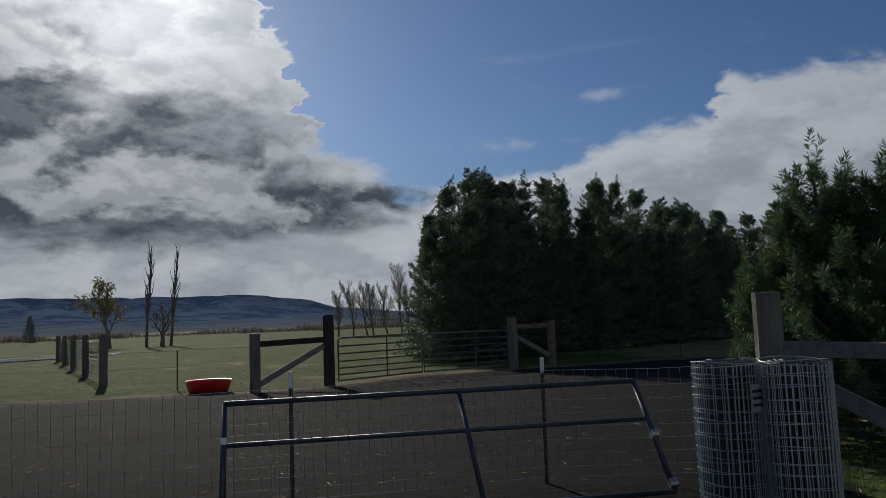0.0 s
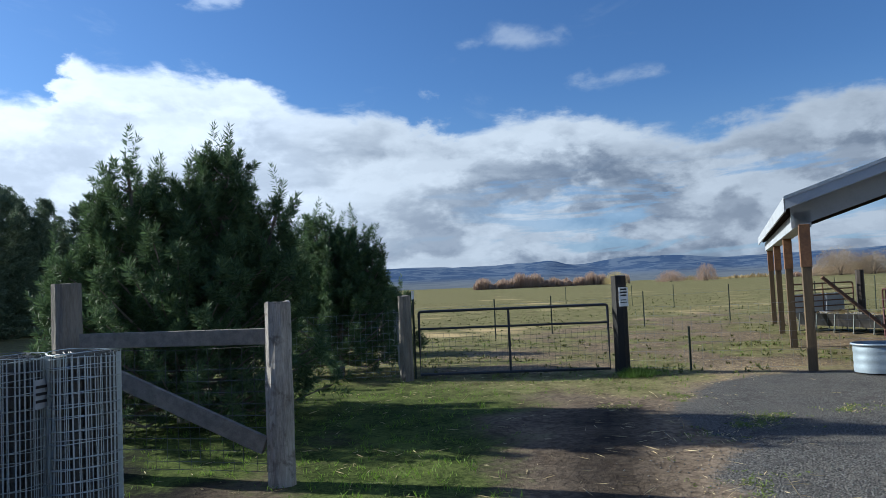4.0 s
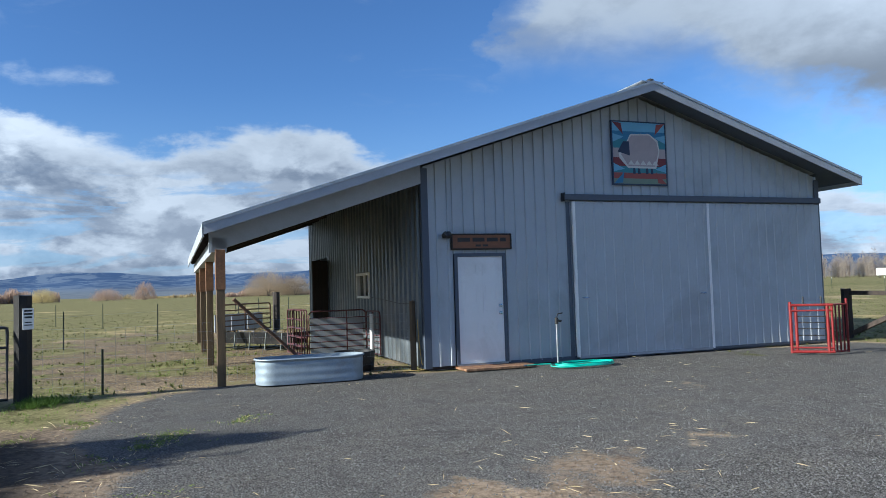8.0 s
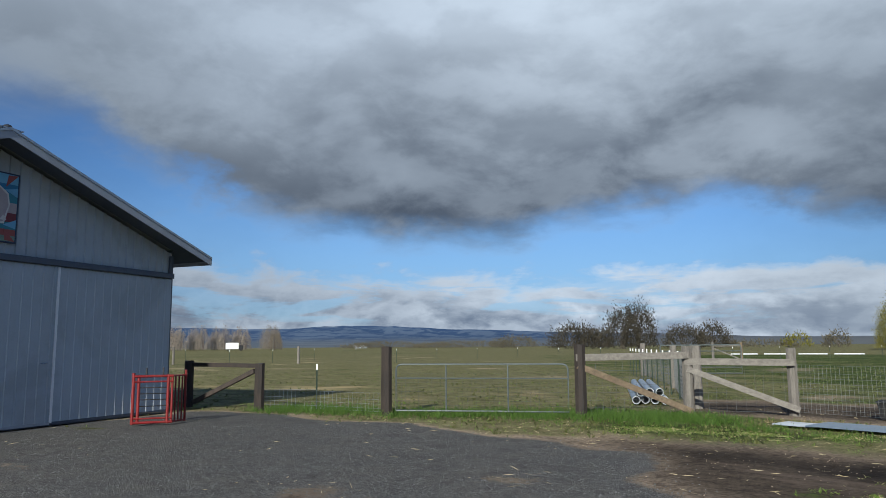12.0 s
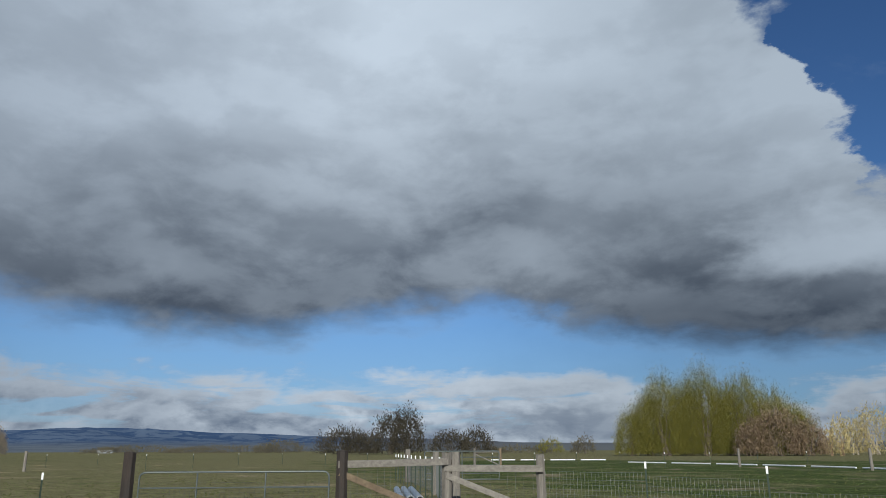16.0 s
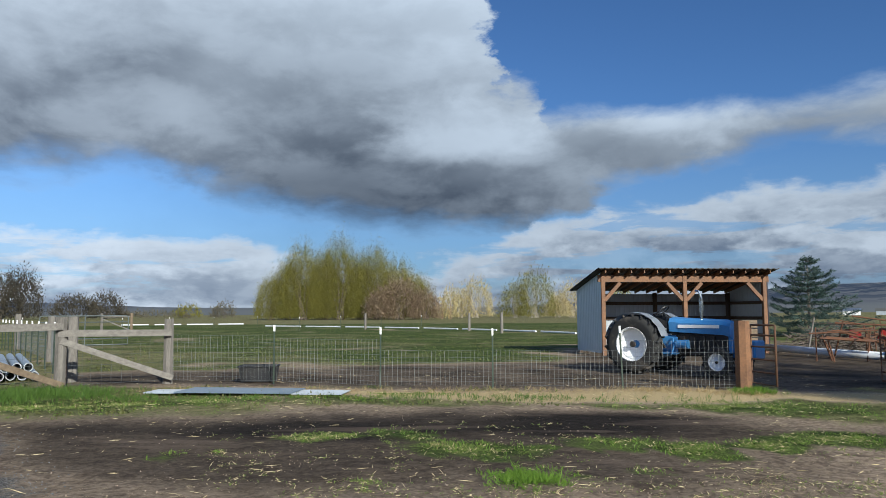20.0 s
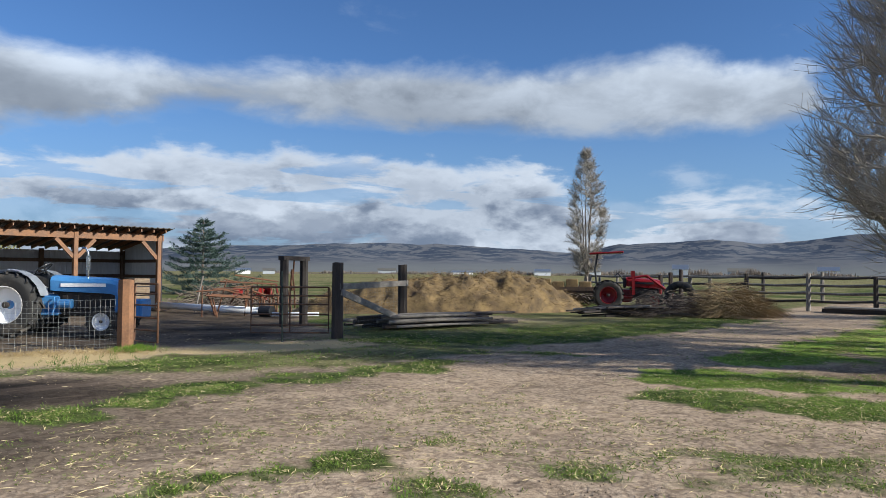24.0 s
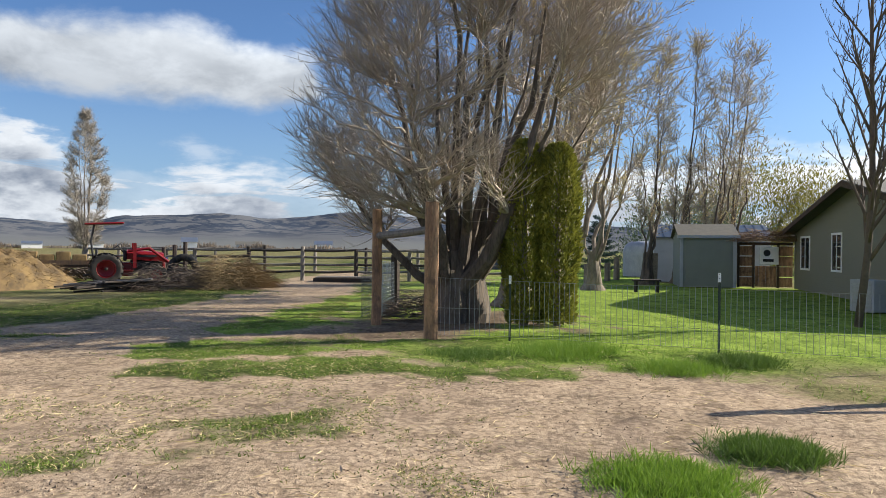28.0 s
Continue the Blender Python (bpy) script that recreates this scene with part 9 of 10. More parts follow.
def brush_pile(name, x, y, rx, ry, h, n, mat, label, seed, length=0.9, r=0.008, rot=0):
    rr = random.Random(seed)
    ob = thing(name, pose(x, y, 0, 0, 0, rot), label, "brush")
    S = Sticks()
    for k in range(n):
        a, q = rr.uniform(0, 6.28), math.sqrt(rr.random())
        px, py = rx * q * math.cos(a), ry * q * math.sin(a)
        z = h * (1 - q * q) * rr.random() + 0.05
        t = math.atan2(py, px) + rr.gauss(0, 0.8)
        L = length * rr.uniform(0.5, 1.3)
        p = Vector((px, py, z))
        mid = p + Vector((math.cos(t), math.sin(t), rr.uniform(-0.1, 0.35))) * L * 0.5
        e = mid + Vector((math.cos(t), math.sin(t), rr.uniform(-0.6, 0.05))) * L * 0.5
        e.z = max(0.01, e.z)
        S.add(p, mid, r, r * 0.8)
        S.add(mid, e, r * 0.8, r * 0.4)
    tagged(S.make("brushwood", mat, ob), kind="stuff")
    return ob


brush_pile("brush_pile", -26.4, -13.9, 1.35, 1.15, 1.25, 2600, SWITCHES, "rounded pile of brown cut branches on grass", 1)
brush_pile("brush_pile", -24.2, -15.2, 1.5, 0.9, 0.9, 900, TWIG_DARK, "pile of dark twiggy cuttings by the tractor", 2)
brush_pile("brush_pile", -29.5, -24.2, 1.3, 1.0, 0.9, 240, TWIG_DARK, "heap of dark limbs at the end of the straw", 3, 1.6, 0.035)
scrap = thing("plank_heap", pose(-22.6, -15.9, 0, 0, 0, 130), "low heap of dark planks and boards on grass", "planks")
r3 = random.Random(6)
for k in range(18):
    L = r3.uniform(1.4, 3.2)
    part("plank", boxed((-L / 2, -0.09, 0), (L / 2, 0.09, 0.05), pose(r3.uniform(-0.8, 0.8), r3.uniform(-0.5, 0.5), 0.05 + 0.017 * k, r3.uniform(-6, 6), r3.uniform(-6, 6), r3.uniform(-25, 25))), TIE if k % 3 else BOARD_GREY, scrap)


def rail_fence(pts, label, h=1.5, rails=(0.4, 0.75, 1.1, 1.42), r=0.055):
    ob = thing("pole_corral", Matrix.Identity(4), label, "fence", "pole corrals")
    for i, (x, y) in enumerate(pts):
        bm = bumpy_post(h + 0.12 * math.sin(5 * i), 0.10, 8, 5, 0.1, i)
        bmesh.ops.translate(bm, vec=(x, y, 0), verts=bm.verts)
        part("post", bm, TIE if i % 2 else WOOD_GREY, ob)
    for (ax, ay), (bx, by) in zip(pts, pts[1:]):
        for k, z in enumerate(rails):
            part("rail", tubed([(ax, ay, z), ((ax + bx) / 2, (ay + by) / 2, z - 0.03), (bx, by, z + 0.03)], r, 6), WOOD_GREY if (k + int(ax)) % 3 else TIE, ob)


rail_fence([(-31.2 - 0.6 * k, -24.0 + 2.5 * k) for k in range(8)], "dark pole corral of weathered posts and rails")
rail_fence([(-35.5 + 0.35 * k, -6.6 + 2.3 * k) for k in range(3)], "end of the pole corral behind the big tree")
rail_fence([(-42 - 0.3 * k, -30 + 3.2 * k) for k in range(8)], "second pole corral farther back", 1.6, (0.5, 0.95, 1.45))
deck = thing("wood_sled", pose(-33.0, -11.5, 0, 0, 0, 100), "low weathered timber sled lying by the corral", "timber")
for k in range(5):
    part("plank", boxed((-1.4, -0.6 + 0.25 * k, 0.16), (1.4, -0.38 + 0.25 * k, 0.22)), WOOD_GREY, deck)
for s in (-0.5, 0.5):
    part("runner", boxed((-1.5, s - 0.08, 0.0), (1.5, s + 0.08, 0.16)), TIE, deck)

# ---- the log gateway, garden fence and lawn ----
gate = thing("log_gateway", Matrix.Identity(4), "gateway of two peeled log posts with a crossbar", "gateway")
for k, (x, y, h, r) in enumerate(((-14.74, -4.49, 2.33, 0.105), (-12.83, -2.92, 2.36, 0.125))):
    bm = bumpy_post(h, r, 12, 9, 0.0, 20 + k, 0.05)
    bmesh.ops.translate(bm, vec=(x, y, 0), verts=bm.verts)
    part("log_post", bm, PEELED, gate)
part("crossbar", tubed([(-14.74, -4.47, 1.80), (-13.8, -3.7, 1.83), (-12.83, -2.94, 1.88)], [0.075, 0.072, 0.07], 10), WOOD_GREY, gate)
fence("lawn_fence", "wire garden fence on steel posts round the lawn", steel=((-12.92, -1.56, 1.10), (-12.24, 1.72, 1.22), (-11.7, 5.0, 1.2), (-11.2, 8.2, 1.2)),
      nets=(((-12.85, -2.85), (-12.92, -1.56), 1.02, 0.085, 0.5, 0.0036, WIRE), ((-12.92, -1.56), (-12.24, 1.72), 0.98, 0.085, 0.33, 0.0036, WIRE), ((-12.24, 1.72), (-11.7, 5.0), 0.95, 0.085, 0.33, 0.0036, WIRE), ((-11.7, 5.0), (-11.2, 8.2), 0.95, 0.085, 0.33, 0.0036, WIRE)))
fence("tree_cage", "tangle of grey wire netting and dark posts under the big tree", wood=((-17.6, -4.9, 1.4, 0.11, TIE, 0.8), (-17.3, -3.9, 1.5, 0.10, TIE, 0.6), (-19.5, -5.9, 1.4, 0.1, TIE, 0.5)),
      nets=(((-14.8, -4.6), (-17.6, -4.9), 1.2, 0.06, 0.09, 0.003, WIRE), ((-17.6, -4.95), (-19.5, -5.9), 1.2, 0.08, 0.10, 0.004, WIRE), ((-15.6, -5.1), (-17.9, -5.4), 1.1, 0.09, 0.1, 0.004, WIRE_DARK)))
brush_pile("pruned_twigs", -16.6, -4.2, 0.7, 0.6, 0.55, 500, TWIG_DARK, "small heap of pruned twigs under the tree", 5, 0.6, 0.007)


def cabin(name, m, w, d, h, rise, wall_mat, roof_mat, label, lap=0.0, over=0.25, category="shed", ridge_along_x=False):
    """A small gabled building; its own x along the front, y back from it."""
    ob = thing(name, m, label, category)
    for nm, lo, hi in (("front_wall", (0, 0, 0), (w, 0.1, h)), ("back_wall", (0, d - 0.1, 0), (w, d, h)), ("side_wall", (0, 0.1, 0), (0.1, d - 0.1, h)), ("side_wall", (w - 0.1, 0.1, 0), (w, d - 0.1, h))):
        part(nm, boxed(lo, hi), wall_mat, ob)
    if lap:
        k = 0
        while lap * (k + 1) < h:
            part("lap_board", boxed((0.12, -0.012 - 0.003 * (k % 2), lap * k + 0.03), (w - 0.12, -0.002, lap * (k + 1) + 0.018)), wall_mat, ob)
            k += 1
    pts = [(-over, -over, h - 0.04), (w + over, -over, h - 0.04), (w + over, d / 2, h + rise), (-over, d / 2, h + rise), (w + over, d + over, h - 0.04), (-over, d + over, h - 0.04)] if ridge_along_x else \
          [(-over, -over, h - 0.04), (-over, d + over, h - 0.04), (w / 2, d + over, h + rise), (w / 2, -over, h + rise), (w + over, d + over, h - 0.04), (w + over, -over, h - 0.04)]
    for f in ((0, 1, 2, 3), (3, 2, 4, 5)):
        bm = bmesh.new()
        q = [Vector(pts[i]) for i in f]
        quads(bm, [*q, *[p + Vector((0, 0, 0.08)) for p in q]], [(3, 2, 1, 0), (4, 5, 6, 7), (0, 1, 5, 4), (1, 2, 6, 5), (2, 3, 7, 6), (3, 0, 4, 7)])
        bmesh.ops.recalc_face_normals(bm, faces=bm.faces)
        part("roof", bm, roof_mat, ob)
    bm = bmesh.new()
    if ridge_along_x:
        for x in (0.02, w - 0.08):
            quads(bm, [(x, 0, h), (x, d, h), (x, d / 2, h + rise - 0.05), (x + 0.06, 0, h), (x + 0.06, d, h), (x + 0.06, d / 2, h + rise - 0.05)], [(0, 1, 2), (5, 4, 3), (0, 3, 4, 1), (1, 4, 5, 2), (2, 5, 3, 0)])
    else:
        for y in (0.02, d - 0.08):
            quads(bm, [(0, y, h), (w, y, h), (w / 2, y, h + rise - 0.05), (0, y + 0.06, h), (w, y + 0.06, h), (w / 2, y + 0.06, h + rise - 0.05)], [(0, 1, 2), (5, 4, 3), (0, 3, 4, 1), (1, 4, 5, 2), (2, 5, 3, 0)])
    part("gable", bm, wall_mat, ob)
    return ob


gs = cabin("garden_shed", pose(-34.0, 3.42, 0, 0, 0, 90), 2.32, 3.0, 2.22, 0.5, SIDING_SHED, SHINGLE, "grey-green lap-sided garden shed with shingle roof", 0.15, 0.12, ridge_along_x=True)
for x in (0.0, 2.20):
    part("corner_board", boxed((x - 0.01, -0.03, 0), (x + 0.13, -0.016, 2.2)), FASCIA, gs)
part("fascia", boxed((-0.14, -0.15, 2.14), (2.46, -0.12, 2.26)), FASCIA, gs)
part("roller_door", boxed((0.22, -0.030, 0.02), (2.10, -0.018, 2.02)), SIDING_SHED, gs)
for k in range(9):
    part("door_lath", boxed((0.23, -0.042, 0.05 + 0.22 * k), (2.09, -0.031, 0.24 + 0.22 * k)), SIDING_SHED, gs)
ms = cabin("metal_shed", pose(-39.5, 2.7, 0, 0, 0, 90), 5.6, 4.0, 2.25, 0.65, FASCIA, CORRUGATED, "pale steel shed with ribbed roof behind the garden shed", 0, 0.1, ridge_along_x=True)
for k in range(14):
    part("roof_rib", beamed((0.1 + 0.42 * k, -0.1, 2.30), (0.1 + 0.42 * k, 2.0, 2.99), 0.04, 0.03), CORRUGATED, ms)
for k in range(3):
    lb = thing("leaning_board", pose(-38.2 - 0.2 * k, 2.2 + 0.25 * k, 0, 0, 14, 0), "old grey board leaning on the steel shed", "board", "leaning boards")
    part("plank", boxed((-0.02, -0.12, 0), (0.02, 0.12, 1.5)), BOARD_GREY, lb)
house = thing("house", pose(-34.2, 8.15, 0), "sage green lap-sided house with a low gable and white windows", "house")
# own axes: x along the gable front, y back from it
HW, HR, HE, HT = 15.2, 7.7, 2.38, 3.80


def house_top(x):
    return HE + (HT - HE) * (x / HR if x < HR else (HW - x) / (HW - HR))


bm = bmesh.new()
quads(bm, [(x, y, z) for y in (0, 0.15) for x, z in ((0, 0), (HW, 0), (HW, HE), (HR, HT), (0, HE))], [(0, 1, 2, 3, 4), (9, 8, 7, 6, 5), (0, 5, 6, 1), (1, 6, 7, 2), (2, 7, 8, 3), (3, 8, 9, 4), (4, 9, 5, 0)])
part("front_wall", bm, SIDING, house)
for nm, lo, hi in (("end_wall", (0, 0.15, 0), (0.15, 8.85, HE)), ("end_wall", (HW - 0.15, 0.15, 0), (HW, 8.85, HE)), ("back_wall", (0, 8.85, 0), (HW, 9.0, HE))):
    part(nm, boxed(lo, hi), SIDING, house)
for k in range(23):
    z = 0.06 + 0.16 * k
    inset = 0.03 if z + 0.15 < HE else (z + 0.15 - HE) / (HT - HE) * HR + 0.03
    if inset < HR - 0.3:
        part("lap_board", boxed((inset, -0.014 - 0.003 * (k % 2), z), (HW - inset * (HW - HR) / HR, -0.002, z + 0.15)), SIDING, house)
for x in (-0.012, HW - 0.10):
    part("corner_board", boxed((x, -0.03, 0), (x + 0.112, -0.018, HE - 0.02)), SIDING_SHED, house)
for x0, x1, sgn in ((-0.5, HR, 1), (HR, HW + 0.5, -1)):
    z0, z1 = (house_top(0) - 0.5 * (HT - HE) / HR, HT) if sgn > 0 else (HT, house_top(HW) - 0.5 * (HT - HE) / (HW - HR))
    bm = bmesh.new()
    q = [Vector(p) for p in ((x0, -0.5, z0 + 0.02), (x1, -0.5, z1 + 0.02), (x1, 9.4, z1 + 0.02), (x0, 9.4, z0 + 0.02))]
    quads(bm, [*q, *[p + Vector((0, 0, 0.12)) for p in q]], [(3, 2, 1, 0), (4, 5, 6, 7), (0, 1, 5, 4), (1, 2, 6, 5), (2, 3, 7, 6), (3, 0, 4, 7)])
    bmesh.ops.recalc_face_normals(bm, faces=bm.faces)
    rf = part("roof", bm, SHINGLE, house, "grey shingle roof")
    part("rake_board", beamed((x0, -0.52, z0 + 0.02), (x1, -0.52, z1 + 0.02), 0.03, 0.19), TIE_BROWN, rf)
for x0, x1, z0, z1 in ((1.05, 2.25, 0.92, 2.14), (5.15, 6.15, 0.95, 2.18)):
    w = part("window", box(box(box(boxed((x0 - 0.07, -0.05, z0 - 0.08), (x1 + 0.07, -0.019, z0)), (x0 - 0.07, -0.05, z1), (x1 + 0.07, -0.019, z1 + 0.08)), (x0 - 0.07, -0.05, z0), (x0, -0.019, z1)), (x1, -0.05, z0), (x1 + 0.07, -0.019, z1)), WHITE, house, "white-framed sliding window")
    xm = (x0 + x1) / 2
    part("mullion", boxed((xm - 0.025, -0.045, z0), (xm + 0.025, -0.022, z1)), WHITE, w)
    for a_, b_ in ((x0, xm - 0.025), (xm + 0.025, x1)):
        part("pane", boxed((a_, -0.032, z0), (b_, -0.024, z1)), GLASS, w)
ac = thing("cooling_unit", pose(-21.9, 6.5, 0, 0, 0, 30), "grey outdoor cooling unit standing on the lawn by the house", "cooling unit")
part("case", boxed((0, 0, 0), (0.75, 0.6, 0.85), None, 0.02), FASCIA, ac)
for k in range(7):
    part("louvre", boxed((0.06, -0.012, 0.1 + 0.1 * k), (0.69, -0.001, 0.16 + 0.1 * k)), GALV, ac)
fence("lawn_brace", "weathered fence brace of posts, rail and diagonal at the lawn edge", wood=((-9.1, 3.45, 1.28, 0.09, WOOD_GREY, 0.2), (-9.75, 5.6, 1.3, 0.09, WOOD_GREY, 0.2)),
      boards=(((-9.12, 3.5, 1.14), (-9.74, 5.55, 1.14), 0.05, 0.12, BOARD_GREY), ((-9.14, 3.55, 0.25), (-9.72, 5.5, 1.0), 0.05, 0.12, BOARD_GREY)))
scr = thing("wood_screen", pose(-34.4, 5.85, 0, 0, 0, 90), "brown timber screen with a small gate between shed and house", "screen")
for k in range(3):
    x = 0.0 + (0.0, 0.62, 1.62)[k]
    part("screen_post", boxed((x, 0, 0), (x + 0.1, 0.1, 1.9)), TIE_BROWN, scr)
for k in range(4):
    part("panel_board", boxed((0.1, 0.02, 0.05 + 0.45 * k), (0.62, 0.06, 0.46 + 0.45 * k)), PEELED, scr)
    part("panel_board", boxed((1.72, 0.02, 0.05 + 0.45 * k), (2.25, 0.06, 0.46 + 0.45 * k)), PEELED, scr)
for k in range(6):
    part("gate_board", boxed((0.74 + 0.145 * k, 0.02, 0.05), (0.875 + 0.145 * k, 0.05, 0.95)), PEELED, scr)
part("lintel", boxed((0, -0.02, 1.85), (2.25, 0.14, 1.98)), TIE_BROWN, scr)
# a white cooling unit with its fan, reduced to board, disc and bar
box_ = thing("white_sign_box", pose(-34.3, 6.75, 1.02, 0, 0, 90), "white cooling unit with a dark fan disc above the screen gate", "sign")
part("board", boxed((0, -0.05, 0), (0.75, 0.0, 0.75), None, 0.01), WHITE, box_)
part("disc", lathe(bmesh.new(), [(0.001, 0.012), (0.14, 0.012), (0.14, 0.0)], 24, pose(0.28, -0.052, 0.5, 90)), BLACK, box_)
part("print_bar", boxed((0.12, -0.06, 0.12), (0.55, -0.052, 0.24)), BLACK, box_)
brush_pile("vine_tangle", -34.4, 7.0, 0.6, 1.4, 0.5, 900, TWIG_BROWN, "tangle of dry vines on the timber screen", 7, 0.7, 0.008).location.z = 1.98
tarp = thing("covered_machine", pose(-47.0, 2.7, 0, 0, 0, 80) @ Matrix.Diagonal((0.82, 0.82, 0.92, 1)), "large machine wrapped in a silver tarpaulin on the lawn", "covered machine")
V, F = [], []
for i in range(25):
    for j in range(13):
        t, u = 2 * math.pi * i / 24, j / 12
        rr = (1.35 + 0.12 * math.sin(4 * t + 2 * u) + 0.06 * math.sin(11 * t)) * (1.0 if u < 0.6 else math.sqrt(max(0.0, 1 - ((u - 0.6) / 0.4) ** 2)))
        V.append((rr * math.cos(t) * 1.1, rr * math.sin(t) * 0.85, 2.35 * (u if u < 0.6 else 0.6 + 0.4 * math.sin((u - 0.6) / 0.4 * math.pi / 2))))
for i in range(24):
    for j in range(12):
        F.append((i * 13 + j, (i + 1) * 13 + j, (i + 1) * 13 + j + 1, i * 13 + j + 1))
mesh_part("tarpaulin", V, F, TARP, tarp, smooth=True)
stand = thing("garden_bench", pose(-29.0, 1.7, 0, 0, 0, 10), "small dark wooden bench on the lawn", "bench")
part("seat", boxed((-0.2, -0.5, 0.42), (0.2, 0.5, 0.48)), TIE, stand)
for s in (-0.4, 0.4):
    part("leg", boxed((-0.15, s - 0.04, 0), (0.15, s + 0.04, 0.42)), TIE, stand)
for i in range(4):
    stump = thing("tree_stump", pose(-36.5 - 1.6 * i, -0.6 + 0.5 * i, 0), "short pale stump on the lawn", "stump", "stumps")
    part("bole", bumpy_post(0.9 + 0.3 * (i % 2), 0.16, 10, 4, 0, i), BARK, stump)
grove("dark_evergreens", "dark evergreen trees behind the sheds", -55.0, 5.5, ((0, 0, 9, 6.2), (3, 3, 6, 5)), CYPRESS, 140, 90, 0.30)
grove("yellow_willow", "round yellow-green willow behind the sheds", -62.0, 12.0, ((0, 0, 11, 9.5), (3, 4, 8, 8)), WILLOW, 141, 90, 0.32)
cabin("corral_shed", pose(*at(-257.2, 58), 0, 0, 0, 103), 6.0, 5.0, 2.0, 0.6, BARN_TRIM, CORRUGATED, "low dark grey steel shed beyond the corral", ridge_along_x=True, category="shed")

# ---- far buildings ----
HOUSES = ((-229.5, 420, 9, 0.55, WHITE), (-233.3, 420, 7, 0.6, WHITE), (-206.5, 380, 7, 0.45, WHITE), (-208.3, 390, 6, 0.45, FASCIA), (-223.5, 500, 14, 0.4, WHITE), (-217.5, 500, 12, 0.6, FASCIA), (-239.6, 320, 6, 0.8, WHITE), (-244, 420, 12, 0.7, FASCIA),
          (-249.5, 400, 9, 0.8, WHITE), (-126.5, 700, 12, 0.7, FASCIA), (-57.5, 640, 18, 0.7, FASCIA), (8.5, 280, 8, 0.7, FASCIA))
for i, (az, d, w, k, mat) in enumerate(HOUSES):
    x, y = at(az, d)
    cabin("farm_building", pose(x, y, 0, 0, 0, az + 180 - 90 + 90), w, 8, 4.2 * k, 2.4 * k, mat, SHINGLE if i % 2 else GALV, "pale far farm building with a low gable roof", 0, 0.3, "farm building", ridge_along_x=True)
x, y = at(-116.6, 310)
tk = thing("box_truck", pose(x, y, 0, 0, 0, -116), "white box truck far across the pasture", "truck")
part("cargo_box", boxed((-3, -1.2, 0.9), (2, 1.2, 3.4)), WHITE, tk)
part("cab", boxed((2.1, -1.1, 0.6), (3.8, 1.1, 2.4), None, 0.2), BLACK, tk)
for wx_ in (-2, 3):
    for s in (-1, 1):
        part("tyre", lathe(bmesh.new(), [(0.2, -0.12), (0.45, -0.12), (0.45, 0.12), (0.2, 0.12)], 14, pose(wx_, s * 1.0, 0.45, 90)), RUBBER, tk)
pond = thing("irrigation_pond", pose(0, 0, 0), "narrow strip of bright water across the pasture", "water", kind="structure")
p0, p1, p2, p3 = at(41, 52), at(28.5, 60), at(28.5, 66), at(41, 58)
mat_w = material("pond_water", (0.05, 0.06, 0.07), (0.04, 0.05, 0.06), 0.06, scale=2, fine=9, bump=0.02)
mesh_part("water_sheet", [(*p0, 0.03), (*p1, 0.03), (*p2, 0.03), (*p3, 0.03)], [(0, 3, 2, 1)], mat_w, pond)

# ---- grass, straw and stones underfoot ----
def scatter(n, lo, hi, want, seed, rmin=2.5, sector=None):
    """Places on the ground in a ring, kept where want(x, y) exceeds a random number."""
    rr = random.Random(seed)
    out = []
    for _ in range(n):
        d = math.exp(rr.uniform(math.log(lo), math.log(hi)))
        a = rr.uniform(*sector) if sector else rr.uniform(-289, 36)
        x, y = at(a, d)
        if rr.random() < want(x, y):
            out.append((x, y))
    return np.array(out)


def blades(name, P, h, w, mat, label, seed, droop=0.5, per=3):
    rng = np.random.default_rng(seed)
    P = np.repeat(P, per, 0) + rng.normal(size=(len(P) * per, 2)) * 0.025
    z = np.array([ground_height(x, y) for x, y in P])
    C = np.column_stack([P, z - 0.005])
    D = np.column_stack([rng.normal(size=(len(P), 2)) * droop, np.ones(len(P))])
    ob = leaves(name, C, D, rng.uniform(0.45, 1.2, len(P)) * h, w, mat, None, rng, bend=0.1)
    return tagged(ob, label, "grass", kind="stuff")


def grassy(x, y):
    g, gv, s, m = ground_kind(x, y)
    return max(0.0, (g - 0.38) * 1.8)


def in_patches(patches, per_metre, seed):
    """Places within the grass patches, denser towards their middles."""
    rr = random.Random(seed)
    out = []
    for ax, ay, bx, by, w, g in patches:
        L = math.hypot(bx - ax, by - ay)
        for _ in range(int(per_metre * (L + w) * w * 2 * g)):
            t, q = rr.random(), rr.gauss(0, w * 0.8)
            a = rr.uniform(0, 6.28)
            x, y = ax + (bx - ax) * t + q * math.cos(a), ay + (by - ay) * t + q * math.sin(a)
            if 0.55 * noise2(x, y, 1.5, 21) + 0.35 * noise2(x, y, 4.0, 22) > -0.10 + 0.3 * rr.random():
                out.append((x, y))
    return np.array(out)


P = np.concatenate([in_patches(SOUTH_PATCHES, 420, 41), in_patches(WEST_PATCHES, 420, 42)])
blades("grass_patches", P, 0.050, 0.008, PATCH_GRASS, "ragged patches of green grass on the worn yard", 43, 1.3, per=6)
P = in_patches(SOUTH_PATCHES + WEST_PATCHES, 240, 44)
blades("dry_patches", P, 0.06, 0.007, PALE_STRAW, "dry blades among the grass patches", 45, 1.9, per=2)
def thin(x, y):
    return max(0.0, 0.16 + 1.6 * noise2(x, y, 0.6, 61) + 1.1 * noise2(x, y, 2.1, 62)) * (1 - ground_kind(x, y)[1]) * (1 - 0.8 * ground_kind(x, y)[3])


